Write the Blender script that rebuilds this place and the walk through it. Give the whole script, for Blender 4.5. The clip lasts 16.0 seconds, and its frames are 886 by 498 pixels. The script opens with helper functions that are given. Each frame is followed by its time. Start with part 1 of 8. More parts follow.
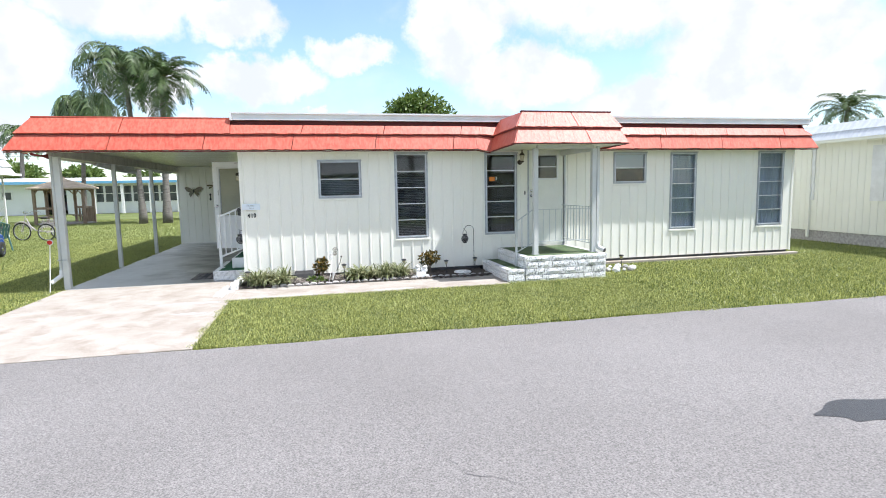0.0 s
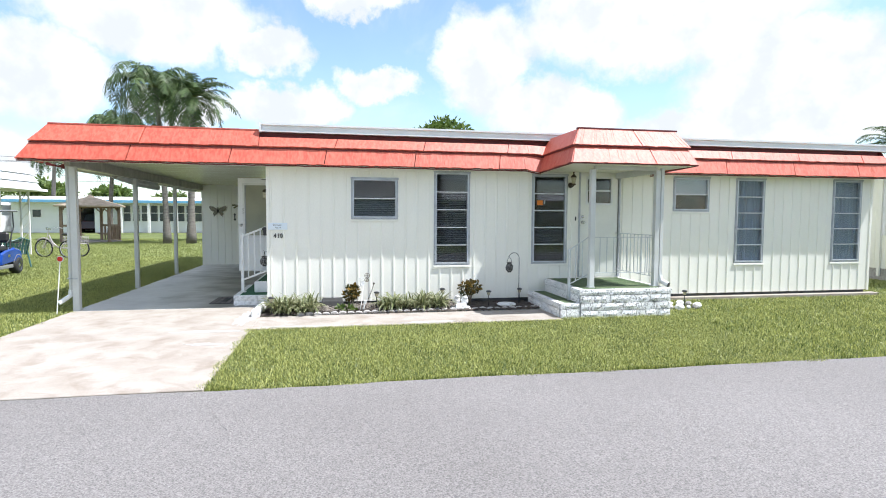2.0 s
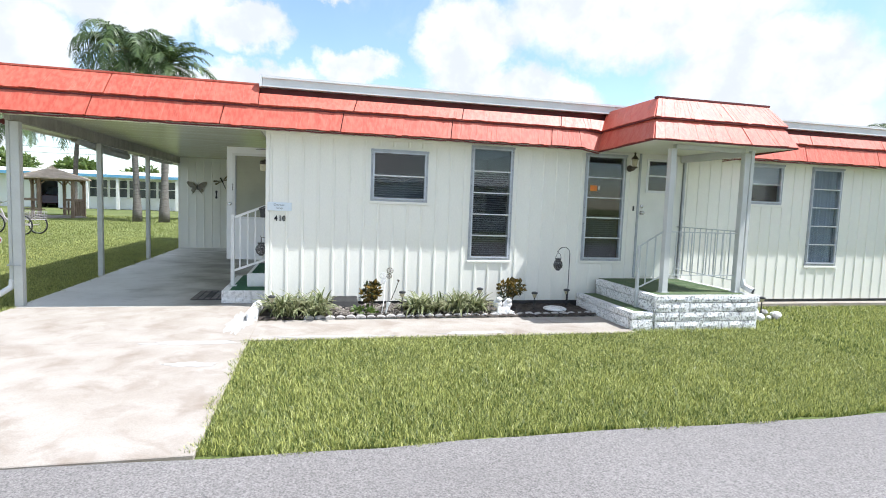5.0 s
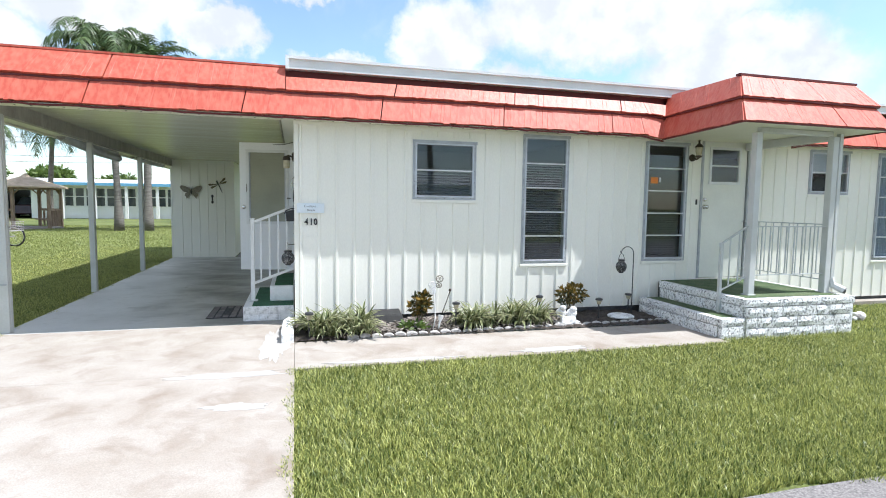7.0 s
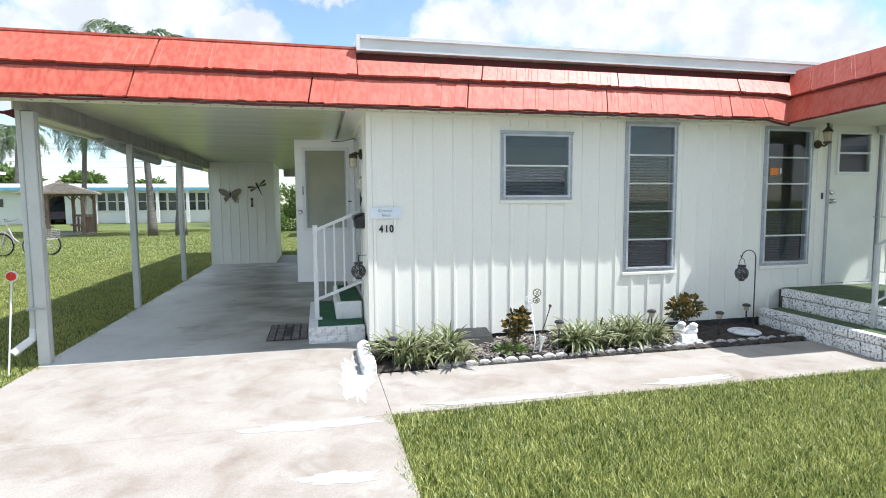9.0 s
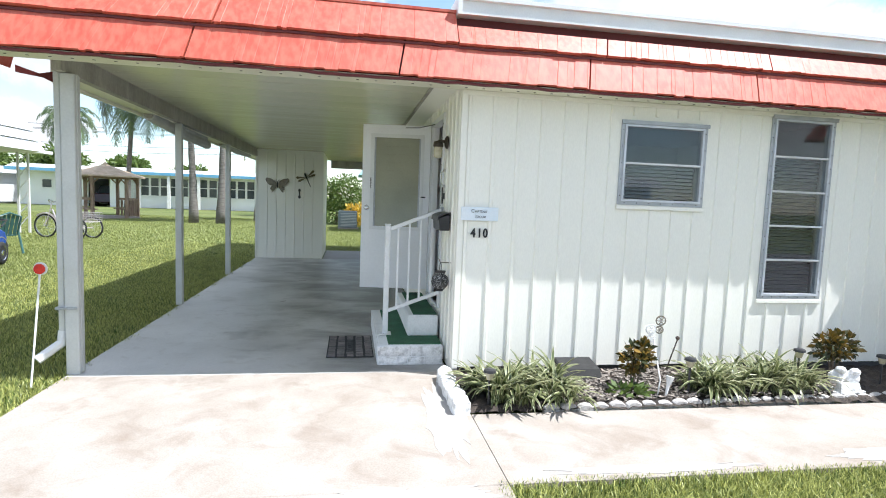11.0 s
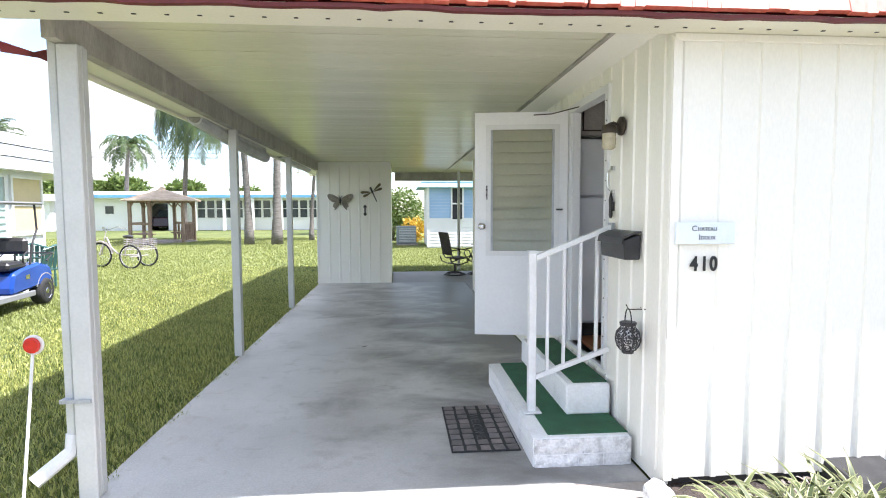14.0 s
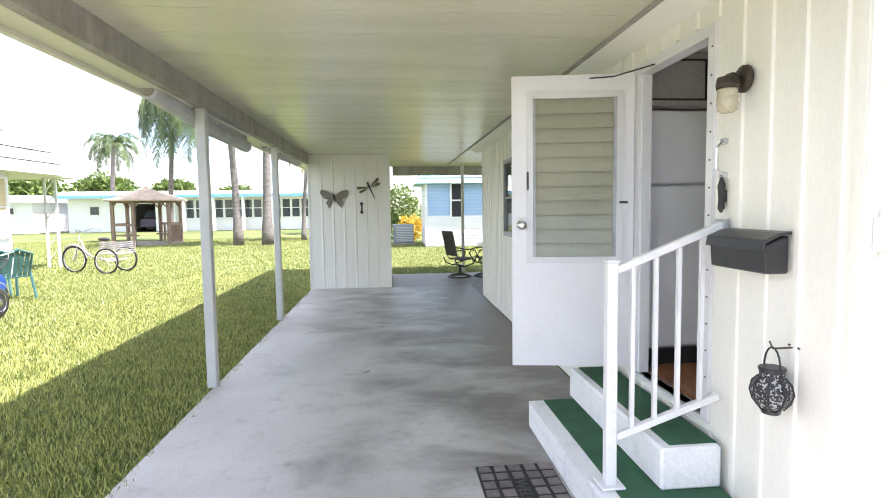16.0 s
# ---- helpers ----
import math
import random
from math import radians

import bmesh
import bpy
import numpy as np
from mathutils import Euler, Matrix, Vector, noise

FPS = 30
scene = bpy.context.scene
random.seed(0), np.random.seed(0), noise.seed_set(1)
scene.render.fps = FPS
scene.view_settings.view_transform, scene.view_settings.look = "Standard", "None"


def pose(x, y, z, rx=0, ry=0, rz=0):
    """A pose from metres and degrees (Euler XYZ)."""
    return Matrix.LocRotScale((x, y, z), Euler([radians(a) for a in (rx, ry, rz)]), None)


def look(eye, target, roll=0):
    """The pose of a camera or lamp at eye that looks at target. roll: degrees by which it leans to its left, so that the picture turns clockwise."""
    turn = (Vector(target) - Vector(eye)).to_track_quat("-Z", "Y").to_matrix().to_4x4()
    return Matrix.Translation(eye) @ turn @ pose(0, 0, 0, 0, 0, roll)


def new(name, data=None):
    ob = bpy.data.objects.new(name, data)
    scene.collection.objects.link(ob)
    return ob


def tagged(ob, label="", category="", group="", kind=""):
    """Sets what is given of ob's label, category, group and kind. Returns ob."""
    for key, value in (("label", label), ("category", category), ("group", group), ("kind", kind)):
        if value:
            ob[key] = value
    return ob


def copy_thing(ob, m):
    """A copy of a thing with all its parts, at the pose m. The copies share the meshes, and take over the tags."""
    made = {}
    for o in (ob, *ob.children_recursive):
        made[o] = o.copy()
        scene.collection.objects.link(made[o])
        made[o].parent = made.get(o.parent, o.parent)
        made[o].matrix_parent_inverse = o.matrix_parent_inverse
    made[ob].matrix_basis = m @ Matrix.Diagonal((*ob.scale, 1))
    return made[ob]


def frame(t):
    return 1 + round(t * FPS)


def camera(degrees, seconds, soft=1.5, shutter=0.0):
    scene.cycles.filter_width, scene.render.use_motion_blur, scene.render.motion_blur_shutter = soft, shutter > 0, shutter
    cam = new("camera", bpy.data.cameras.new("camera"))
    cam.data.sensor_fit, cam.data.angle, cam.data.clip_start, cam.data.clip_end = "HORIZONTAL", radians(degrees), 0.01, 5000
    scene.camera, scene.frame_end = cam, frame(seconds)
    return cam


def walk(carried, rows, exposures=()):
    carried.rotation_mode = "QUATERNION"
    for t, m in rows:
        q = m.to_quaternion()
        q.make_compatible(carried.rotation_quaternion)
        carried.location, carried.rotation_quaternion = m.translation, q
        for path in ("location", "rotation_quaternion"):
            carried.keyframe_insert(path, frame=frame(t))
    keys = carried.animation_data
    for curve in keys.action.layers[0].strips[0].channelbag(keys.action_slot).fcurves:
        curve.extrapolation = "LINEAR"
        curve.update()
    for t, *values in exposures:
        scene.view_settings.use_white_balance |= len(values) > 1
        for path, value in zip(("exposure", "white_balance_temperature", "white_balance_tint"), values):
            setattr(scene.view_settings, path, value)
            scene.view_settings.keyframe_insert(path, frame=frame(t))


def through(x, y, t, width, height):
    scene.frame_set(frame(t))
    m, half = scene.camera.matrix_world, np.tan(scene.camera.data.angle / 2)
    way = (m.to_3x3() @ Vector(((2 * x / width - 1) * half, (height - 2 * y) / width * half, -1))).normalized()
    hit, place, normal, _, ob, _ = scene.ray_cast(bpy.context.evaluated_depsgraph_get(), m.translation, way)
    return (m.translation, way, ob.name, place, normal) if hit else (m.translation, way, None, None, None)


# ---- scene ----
cam = camera(78.3, 16.0, 1.0)
PATH = [
    (0, (-0.188, -0.4, 1.756), (0.251, 1.538, 1.533), -1.1),
    (0.5, (-0.201, -0.13, 1.74), (0.147, 1.834, 1.602), 0.4),
    (1, (-0.277, 0.127, 1.728), (0.067, 2.091, 1.568), -0.6),
    (1.5, (-0.346, 0.394, 1.687), (0.025, 2.353, 1.534), -1.3),
    (2, (-0.373, 0.693, 1.648), (-0.002, 2.655, 1.529), 0.3),
    (2.5, (-0.474, 0.969, 1.648), (-0.117, 2.932, 1.514), 0.8),
    (3, (-0.577, 1.282, 1.619), (-0.195, 3.238, 1.451), -0.4),
    (3.5, (-0.625, 1.627, 1.604), (-0.233, 3.58, 1.43), 1.5),
    (6, (-1.351, 3.188, 1.575), (-0.858, 5.12, 1.413), 1.2),
    (6.5, (-1.554, 3.457, 1.537), (-1.064, 5.39, 1.385), 0.1),
    (7, (-1.641, 3.805, 1.518), (-1.118, 5.729, 1.358), 0.8),
    (7.5, (-1.747, 4.11, 1.537), (-1.252, 6.041, 1.373), 2.2),
    (8, (-1.935, 4.354, 1.536), (-1.443, 6.287, 1.385), -0.3),
    (8.5, (-2.037, 4.681, 1.57), (-1.536, 6.61, 1.402), -0.7),
    (9, (-2.154, 4.953, 1.57), (-1.711, 6.896, 1.399), -0.4),
    (11.5, (-2.699, 6.369, 1.558), (-2.373, 8.334, 1.38), 2.1),
    (12, (-2.85, 6.667, 1.543), (-2.552, 8.637, 1.372), 0.1),
    (12.5, (-2.94, 6.946, 1.542), (-2.634, 8.915, 1.377), 0.6),
    (13, (-2.992, 7.252, 1.559), (-2.738, 9.229, 1.403), 1.5),
    (13.5, (-3.098, 7.551, 1.574), (-2.86, 9.531, 1.431), -0.7),
    (14, (-3.109, 7.895, 1.585), (-2.946, 9.884, 1.445), -0.2),
    (14.5, (-3.19, 8.18, 1.577), (-3.142, 10.175, 1.444), 0.1),
    (15, (-3.295, 8.45, 1.573), (-3.213, 10.444, 1.449), -1.2),
    (15.5, (-3.243, 8.749, 1.567), (-3.153, 10.743, 1.44), -1.3),
    (16, (-3.247, 9.016, 1.569), (-3.061, 11.002, 1.42), -0.8),
]
EXPOSURES = [(0, 0.71, 6250, 10), (3.5, 0.70, 6220, 9), (6, 0.66, 6160, 9), (9, 0.62, 6140, 8), (11.5, 0.88, 6220, 10), (12.5, 1.07, 6270, 13), (14, 1.4, 6320, 16), (15, 1.55, 6420, 18), (16, 1.8, 6500, 19)]
walk(cam, [(t, look(eye, target, roll)) for t, eye, target, roll in PATH], EXPOSURES)

# ---- world and sun ----
TO_SUN = Vector((0.52, -0.187, 1.0)).normalized()
world = bpy.data.worlds.new("sky")
scene.world = world
world.use_nodes = True
wn, wl = world.node_tree.nodes, world.node_tree.links
wn.clear()
sky = wn.new("ShaderNodeTexSky")
sky.sky_type = "NISHITA"
sky.sun_disc = False
sky.sun_elevation = math.asin(TO_SUN.z)
sky.sun_rotation = math.atan2(TO_SUN.x, TO_SUN.y)
sky.air_density, sky.dust_density = 1.0, 0.6
wc = wn.new("ShaderNodeTexCoord")


def wmath(op, a, b=None, c=None):
    """A maths node of the sky on sockets or numbers."""
    n = wn.new("ShaderNodeMath")
    n.operation = op
    for k, q in enumerate((a, b, c)):
        if isinstance(q, (int, float)):
            n.inputs[k].default_value = q
        elif q is not None:
            wl.new(q, n.inputs[k])
    return n.outputs[0]


def wnoise(scale, detail, rough, vec, distort=0.0):
    n = wn.new("ShaderNodeTexNoise")
    n.inputs["Scale"].default_value, n.inputs["Detail"].default_value = scale, detail
    n.inputs["Roughness"].default_value, n.inputs["Distortion"].default_value = rough, distort
    wl.new(vec, n.inputs["Vector"])
    return n


def wrange(x, a, b, lo=0.0, hi=1.0):
    n = wn.new("ShaderNodeMapRange")
    n.interpolation_type = "SMOOTHSTEP"
    for k, q in zip(("From Min", "From Max", "To Min", "To Max"), (a, b, lo, hi)):
        n.inputs[k].default_value = q
    wl.new(x, n.inputs["Value"])
    return n.outputs[0]


wsep = wn.new("ShaderNodeSeparateXYZ")
wl.new(wc.outputs["Generated"], wsep.inputs[0])
wpos = wn.new("ShaderNodeCombineXYZ")
wl.new(wmath("ARCTAN2", wsep.outputs[0], wsep.outputs[1]), wpos.inputs[0])
wl.new(wmath("ARCSINE", wsep.outputs[2]), wpos.inputs[1])
# ragged cumulus edges: the sky's bearing and height, pushed about by two noises
wjit = wnoise(9.0, 6, 0.62, wc.outputs["Generated"])
wpush = wn.new("ShaderNodeVectorMath")
wpush.operation = "MULTIPLY_ADD"
wl.new(wjit.outputs["Color"], wpush.inputs[0])
wpush.inputs[1].default_value = (0.17, 0.12, 0)
wpush.inputs[2].default_value = (-0.085, -0.06, 0)
wbent = wn.new("ShaderNodeVectorMath")
wl.new(wpos.outputs[0], wbent.inputs[0])
wl.new(wpush.outputs[0], wbent.inputs[1])
CLOUDS = [(-0.31, 0.31, 0.20, 0.085), (-0.13, 0.268, 0.10, 0.05), (-0.44, 0.208, 0.13, 0.078), (-0.08, 0.180, 0.14, 0.05), (0.061, 0.232, 0.088, 0.044), (0.03, 0.37, 0.11, 0.04),
          (0.264, 0.271, 0.114, 0.11), (0.375, 0.19, 0.145, 0.066), (0.543, 0.32, 0.31, 0.09), (0.75, 0.223, 0.2, 0.095), (0.70, 0.145, 0.29, 0.055), (-0.52, 0.09, 0.14, 0.045), (-0.25, 0.165, 0.10, 0.045), (0.1, 0.10, 0.5, 0.03)]
wfield = 0.0
for az_, el_, rx_, ry_ in CLOUDS:
    off = wn.new("ShaderNodeVectorMath")
    off.operation = "SUBTRACT"
    wl.new(wbent.outputs[0], off.inputs[0])
    off.inputs[1].default_value = (az_, el_, 0)
    fit_ = wn.new("ShaderNodeVectorMath")
    fit_.operation = "MULTIPLY"
    wl.new(off.outputs[0], fit_.inputs[0])
    fit_.inputs[1].default_value = (1 / rx_, 1 / ry_, 0)
    size_ = wn.new("ShaderNodeVectorMath")
    size_.operation = "LENGTH"
    wl.new(fit_.outputs[0], size_.inputs[0])
    wfield = wmath("MAXIMUM", wrange(size_.outputs["Value"], 0.98, 0.62), wfield)
# the rest of the sky: loose broken cloud
wfar = wn.new("ShaderNodeVectorMath")
wfar.operation = "MULTIPLY_ADD"
wl.new(wpos.outputs[0], wfar.inputs[0])
wfar.inputs[1].default_value, wfar.inputs[2].default_value = (1.25, 2.2, 0), (-0.2, -0.25, 0)
wfarl = wn.new("ShaderNodeVectorMath")
wfarl.operation = "LENGTH"
wl.new(wfar.outputs[0], wfarl.inputs[0])
wloose = wrange(wnoise(2.1, 7, 0.5, wc.outputs["Generated"], 0.25).outputs[0], 0.46, 0.58)
wloose = wmath("MULTIPLY", wloose, wrange(wfarl.outputs["Value"], 0.8, 1.2))
wcover = wmath("MAXIMUM", wfield, wloose)
wveil = wmath("MAXIMUM", wcover, wrange(wnoise(5.0, 6, 0.6, wc.outputs["Generated"], 0.5).outputs[0], 0.5, 0.78, 0.06, 0.36))
wtone = wn.new("ShaderNodeMix")
wtone.data_type = "RGBA"
wl.new(wrange(wnoise(14.0, 5, 0.55, wc.outputs["Generated"]).outputs[0], 0.35, 0.62), wtone.inputs["Factor"])
wtone.inputs["A"].default_value, wtone.inputs["B"].default_value = (4.7, 4.85, 5.1, 1), (5.9, 5.95, 6.0, 1)
wmix = wn.new("ShaderNodeMix")
wmix.data_type = "RGBA"
wl.new(wveil, wmix.inputs["Factor"])
wblue = wn.new("ShaderNodeMix")
wblue.data_type, wblue.blend_type = "RGBA", "MULTIPLY"
wblue.inputs["Factor"].default_value = 1.0
wl.new(sky.outputs[0], wblue.inputs["A"])
wblue.inputs["B"].default_value = (1.25, 1.3, 1.3, 1)
wl.new(wblue.outputs["Result"], wmix.inputs["A"])
wl.new(wtone.outputs["Result"], wmix.inputs["B"])
wbg = wn.new("ShaderNodeBackground")
wbg.inputs["Strength"].default_value = 0.12
wl.new(wmix.outputs["Result"], wbg.inputs[0])
wout = wn.new("ShaderNodeOutputWorld")
wl.new(wbg.outputs[0], wout.inputs[0])

sun_data = bpy.data.lights.new("sun", "SUN")
sun_data.energy, sun_data.angle, sun_data.color = 5.0, radians(0.53), (1.0, 0.98, 0.955)
sun = new("sun", sun_data)
sun.matrix_world = look(TO_SUN * 60, (0, 0, 0))


# ---- materials ----
def mat(name, col, col2=None, rough=0.6, scale=3.0, fine=60.0, bump=0.15, metal=0.0, stretch=(1, 1, 1), spread=(0.35, 0.65), grain=0.12, shade=0.0, island=False, spec=0.5, coat=0.0, stain=None):
    """A painted or natural surface: two tones mixed by a broad noise, a fine grain and a fine relief."""
    m = bpy.data.materials.new(name)
    m.use_nodes = True
    n, l = m.node_tree.nodes, m.node_tree.links
    b = n["Principled BSDF"]
    b.inputs["Roughness"].default_value = rough
    b.inputs["Metallic"].default_value = metal
    b.inputs["Specular IOR Level"].default_value = spec
    b.inputs["Coat Weight"].default_value = coat
    tc = n.new("ShaderNodeTexCoord")
    mp = n.new("ShaderNodeMapping")
    mp.inputs["Scale"].default_value = stretch
    l.new(tc.outputs["Object"], mp.inputs[0])
    big = n.new("ShaderNodeTexNoise")
    big.inputs["Scale"].default_value, big.inputs["Detail"].default_value = scale, 5
    l.new(mp.outputs[0], big.inputs["Vector"])
    small = n.new("ShaderNodeTexNoise")
    small.inputs["Scale"].default_value, small.inputs["Detail"].default_value = fine, 3
    l.new(mp.outputs[0], small.inputs["Vector"])
    ramp = n.new("ShaderNodeValToRGB")
    ramp.color_ramp.elements[0].position, ramp.color_ramp.elements[1].position = spread
    col2 = col2 or tuple(c * 0.86 for c in col)
    ramp.color_ramp.elements[0].color, ramp.color_ramp.elements[1].color = (*col, 1), (*col2, 1)
    l.new(big.outputs[0], ramp.inputs[0])
    mul = n.new("ShaderNodeMix")
    mul.data_type, mul.blend_type = "RGBA", "MULTIPLY"
    mul.inputs["Factor"].default_value = 1.0
    rng = n.new("ShaderNodeMapRange")
    rng.inputs["From Min"].default_value, rng.inputs["From Max"].default_value = 0.3, 0.7
    rng.inputs["To Min"].default_value, rng.inputs["To Max"].default_value = 1 - grain, 1 + grain
    l.new(small.outputs[0], rng.inputs[0])
    l.new(ramp.outputs[0], mul.inputs["A"])
    l.new(rng.outputs[0], mul.inputs["B"])
    out = mul.outputs["Result"]
    if shade:
        info = n.new("ShaderNodeNewGeometry" if island else "ShaderNodeObjectInfo")
        r2 = n.new("ShaderNodeMapRange")
        r2.inputs["To Min"].default_value, r2.inputs["To Max"].default_value = 1 - shade, 1 + shade
        l.new(info.outputs["Random Per Island" if island else "Random"], r2.inputs[0])
        m2 = n.new("ShaderNodeMix")
        m2.data_type, m2.blend_type = "RGBA", "MULTIPLY"
        m2.inputs["Factor"].default_value = 1.0
        l.new(out, m2.inputs["A"])
        l.new(r2.outputs[0], m2.inputs["B"])
        out = m2.outputs["Result"]
    if stain:
        tone, size_, low, high, amount = stain
        sn = n.new("ShaderNodeTexNoise")
        sn.inputs["Scale"].default_value, sn.inputs["Detail"].default_value = size_, 9
        sn.inputs["Roughness"].default_value, sn.inputs["Distortion"].default_value = 0.62, 0.6
        l.new(tc.outputs["Object"], sn.inputs["Vector"])
        sr = n.new("ShaderNodeMapRange")
        sr.inputs["From Min"].default_value, sr.inputs["From Max"].default_value = low, high
        sr.inputs["To Max"].default_value = amount
        l.new(sn.outputs[0], sr.inputs[0])
        sm = n.new("ShaderNodeMix")
        sm.data_type = "RGBA"
        l.new(sr.outputs[0], sm.inputs["Factor"])
        l.new(out, sm.inputs["A"])
        sm.inputs["B"].default_value = (*tone, 1)
        out = sm.outputs["Result"]
    l.new(out, b.inputs["Base Color"])
    if bump:
        bp = n.new("ShaderNodeBump")
        bp.inputs["Strength"].default_value, bp.inputs["Distance"].default_value = bump, 0.01
        l.new(small.outputs[0], bp.inputs["Height"])
        l.new(bp.outputs[0], b.inputs["Normal"])
    return m


def leafy(name, col, col2, rough=0.5, through=0.25, bias=0.5, broad=1.0, single=0.6):
    """Foliage: each leaf takes its own tone between two, and lets some light through."""
    m = bpy.data.materials.new(name)
    m.use_nodes = True
    n, l = m.node_tree.nodes, m.node_tree.links
    b = n["Principled BSDF"]
    b.inputs["Roughness"].default_value = rough
    geo = n.new("ShaderNodeNewGeometry")
    tc = n.new("ShaderNodeTexCoord")
    noise_ = n.new("ShaderNodeTexNoise")
    noise_.inputs["Scale"].default_value, noise_.inputs["Detail"].default_value = 1.3, 4
    l.new(tc.outputs["Object"], noise_.inputs["Vector"])
    add = n.new("ShaderNodeMath")
    add.operation = "MULTIPLY_ADD"
    l.new(geo.outputs["Random Per Island"], add.inputs[0])
    add.inputs[1].default_value = single
    sub = n.new("ShaderNodeMath")
    sub.operation = "MULTIPLY_ADD"
    l.new(noise_.outputs[0], sub.inputs[0])
    sub.inputs[1].default_value = broad
    sub.inputs[2].default_value = bias - 0.3 - 0.5 * broad - 0.5 * (single - 0.6)
    l.new(sub.outputs[0], add.inputs[2])
    ramp = n.new("ShaderNodeValToRGB")
    ramp.color_ramp.elements[0].color, ramp.color_ramp.elements[1].color = (*col, 1), (*col2, 1)
    l.new(add.outputs[0], ramp.inputs[0])
    l.new(ramp.outputs[0], b.inputs["Base Color"])
    tr = n.new("ShaderNodeBsdfTranslucent")
    l.new(ramp.outputs[0], tr.inputs[0])
    mx = n.new("ShaderNodeMixShader")
    mx.inputs[0].default_value = through
    l.new(b.outputs[0], mx.inputs[1])
    l.new(tr.outputs[0], mx.inputs[2])
    l.new(mx.outputs[0], n["Material Output"].inputs[0])
    return m


def glass(name, tint=(1, 1, 1), rough=0.02, ior=1.5):
    """A thin pane: clear, with a gloss that grows at grazing angles."""
    m = bpy.data.materials.new(name)
    m.use_nodes = True
    n, l = m.node_tree.nodes, m.node_tree.links
    n.remove(n["Principled BSDF"])
    clear = n.new("ShaderNodeBsdfTransparent")
    clear.inputs[0].default_value = (*tint, 1)
    gloss = n.new("ShaderNodeBsdfGlossy")
    gloss.inputs["Roughness"].default_value = rough
    lw = n.new("ShaderNodeLayerWeight")
    steep = n.new("ShaderNodeMath")
    steep.operation = "POWER"
    steep.inputs[1].default_value = 5.0
    l.new(lw.outputs["Facing"], steep.inputs[0])
    fr = n.new("ShaderNodeMath")
    fr.operation = "MULTIPLY_ADD"
    base = ((ior - 1) / (ior + 1)) ** 2
    fr.inputs[1].default_value, fr.inputs[2].default_value = 1 - base, base
    l.new(steep.outputs[0], fr.inputs[0])
    mx = n.new("ShaderNodeMixShader")
    l.new(fr.outputs[0], mx.inputs[0])
    l.new(clear.outputs[0], mx.inputs[1])
    l.new(gloss.outputs[0], mx.inputs[2])
    l.new(mx.outputs[0], n["Material Output"].inputs[0])
    return m


def faded_shake(name):
    """Red paint, streaked down each shake and paler towards the right end of the roof."""
    m = mat(name, (0.50, 0.085, 0.055), (0.55, 0.135, 0.09), 0.5, 1.0, 40, 0.10, stretch=(26, 26, 1.6), spread=(0.4, 0.62), grain=0.06, shade=0.05, spec=0.4)
    n, l = m.node_tree.nodes, m.node_tree.links
    b = n["Principled BSDF"]
    red = b.inputs["Base Color"].links[0].from_socket
    tc = n.new("ShaderNodeTexCoord")
    sep = n.new("ShaderNodeSeparateXYZ")
    l.new(tc.outputs["Object"], sep.inputs[0])
    grow = n.new("ShaderNodeMapRange")
    for k, q in zip(("From Min", "From Max", "To Min", "To Max"), (-7.0, 3.0, -0.12, 0.07)):
        grow.inputs[k].default_value = q
    l.new(sep.outputs[0], grow.inputs["Value"])
    mp = n.new("ShaderNodeMapping")
    mp.inputs["Scale"].default_value = (11, 11, 0.8)
    l.new(tc.outputs["Object"], mp.inputs[0])
    streak = n.new("ShaderNodeTexNoise")
    streak.inputs["Scale"].default_value, streak.inputs["Detail"].default_value = 1.0, 3
    l.new(mp.outputs[0], streak.inputs["Vector"])
    add = n.new("ShaderNodeMath")
    l.new(streak.outputs[0], add.inputs[0])
    l.new(grow.outputs[0], add.inputs[1])
    worn = n.new("ShaderNodeMapRange")
    for k, q in zip(("From Min", "From Max", "To Min", "To Max"), (0.34, 0.9, 0.0, 0.5)):
        worn.inputs[k].default_value = q
    l.new(add.outputs[0], worn.inputs["Value"])
    mx = n.new("ShaderNodeMix")
    mx.data_type = "RGBA"
    l.new(worn.outputs[0], mx.inputs["Factor"])
    l.new(red, mx.inputs["A"])
    mx.inputs["B"].default_value = (0.58, 0.215, 0.15, 1)
    l.new(mx.outputs["Result"], b.inputs["Base Color"])
    return m


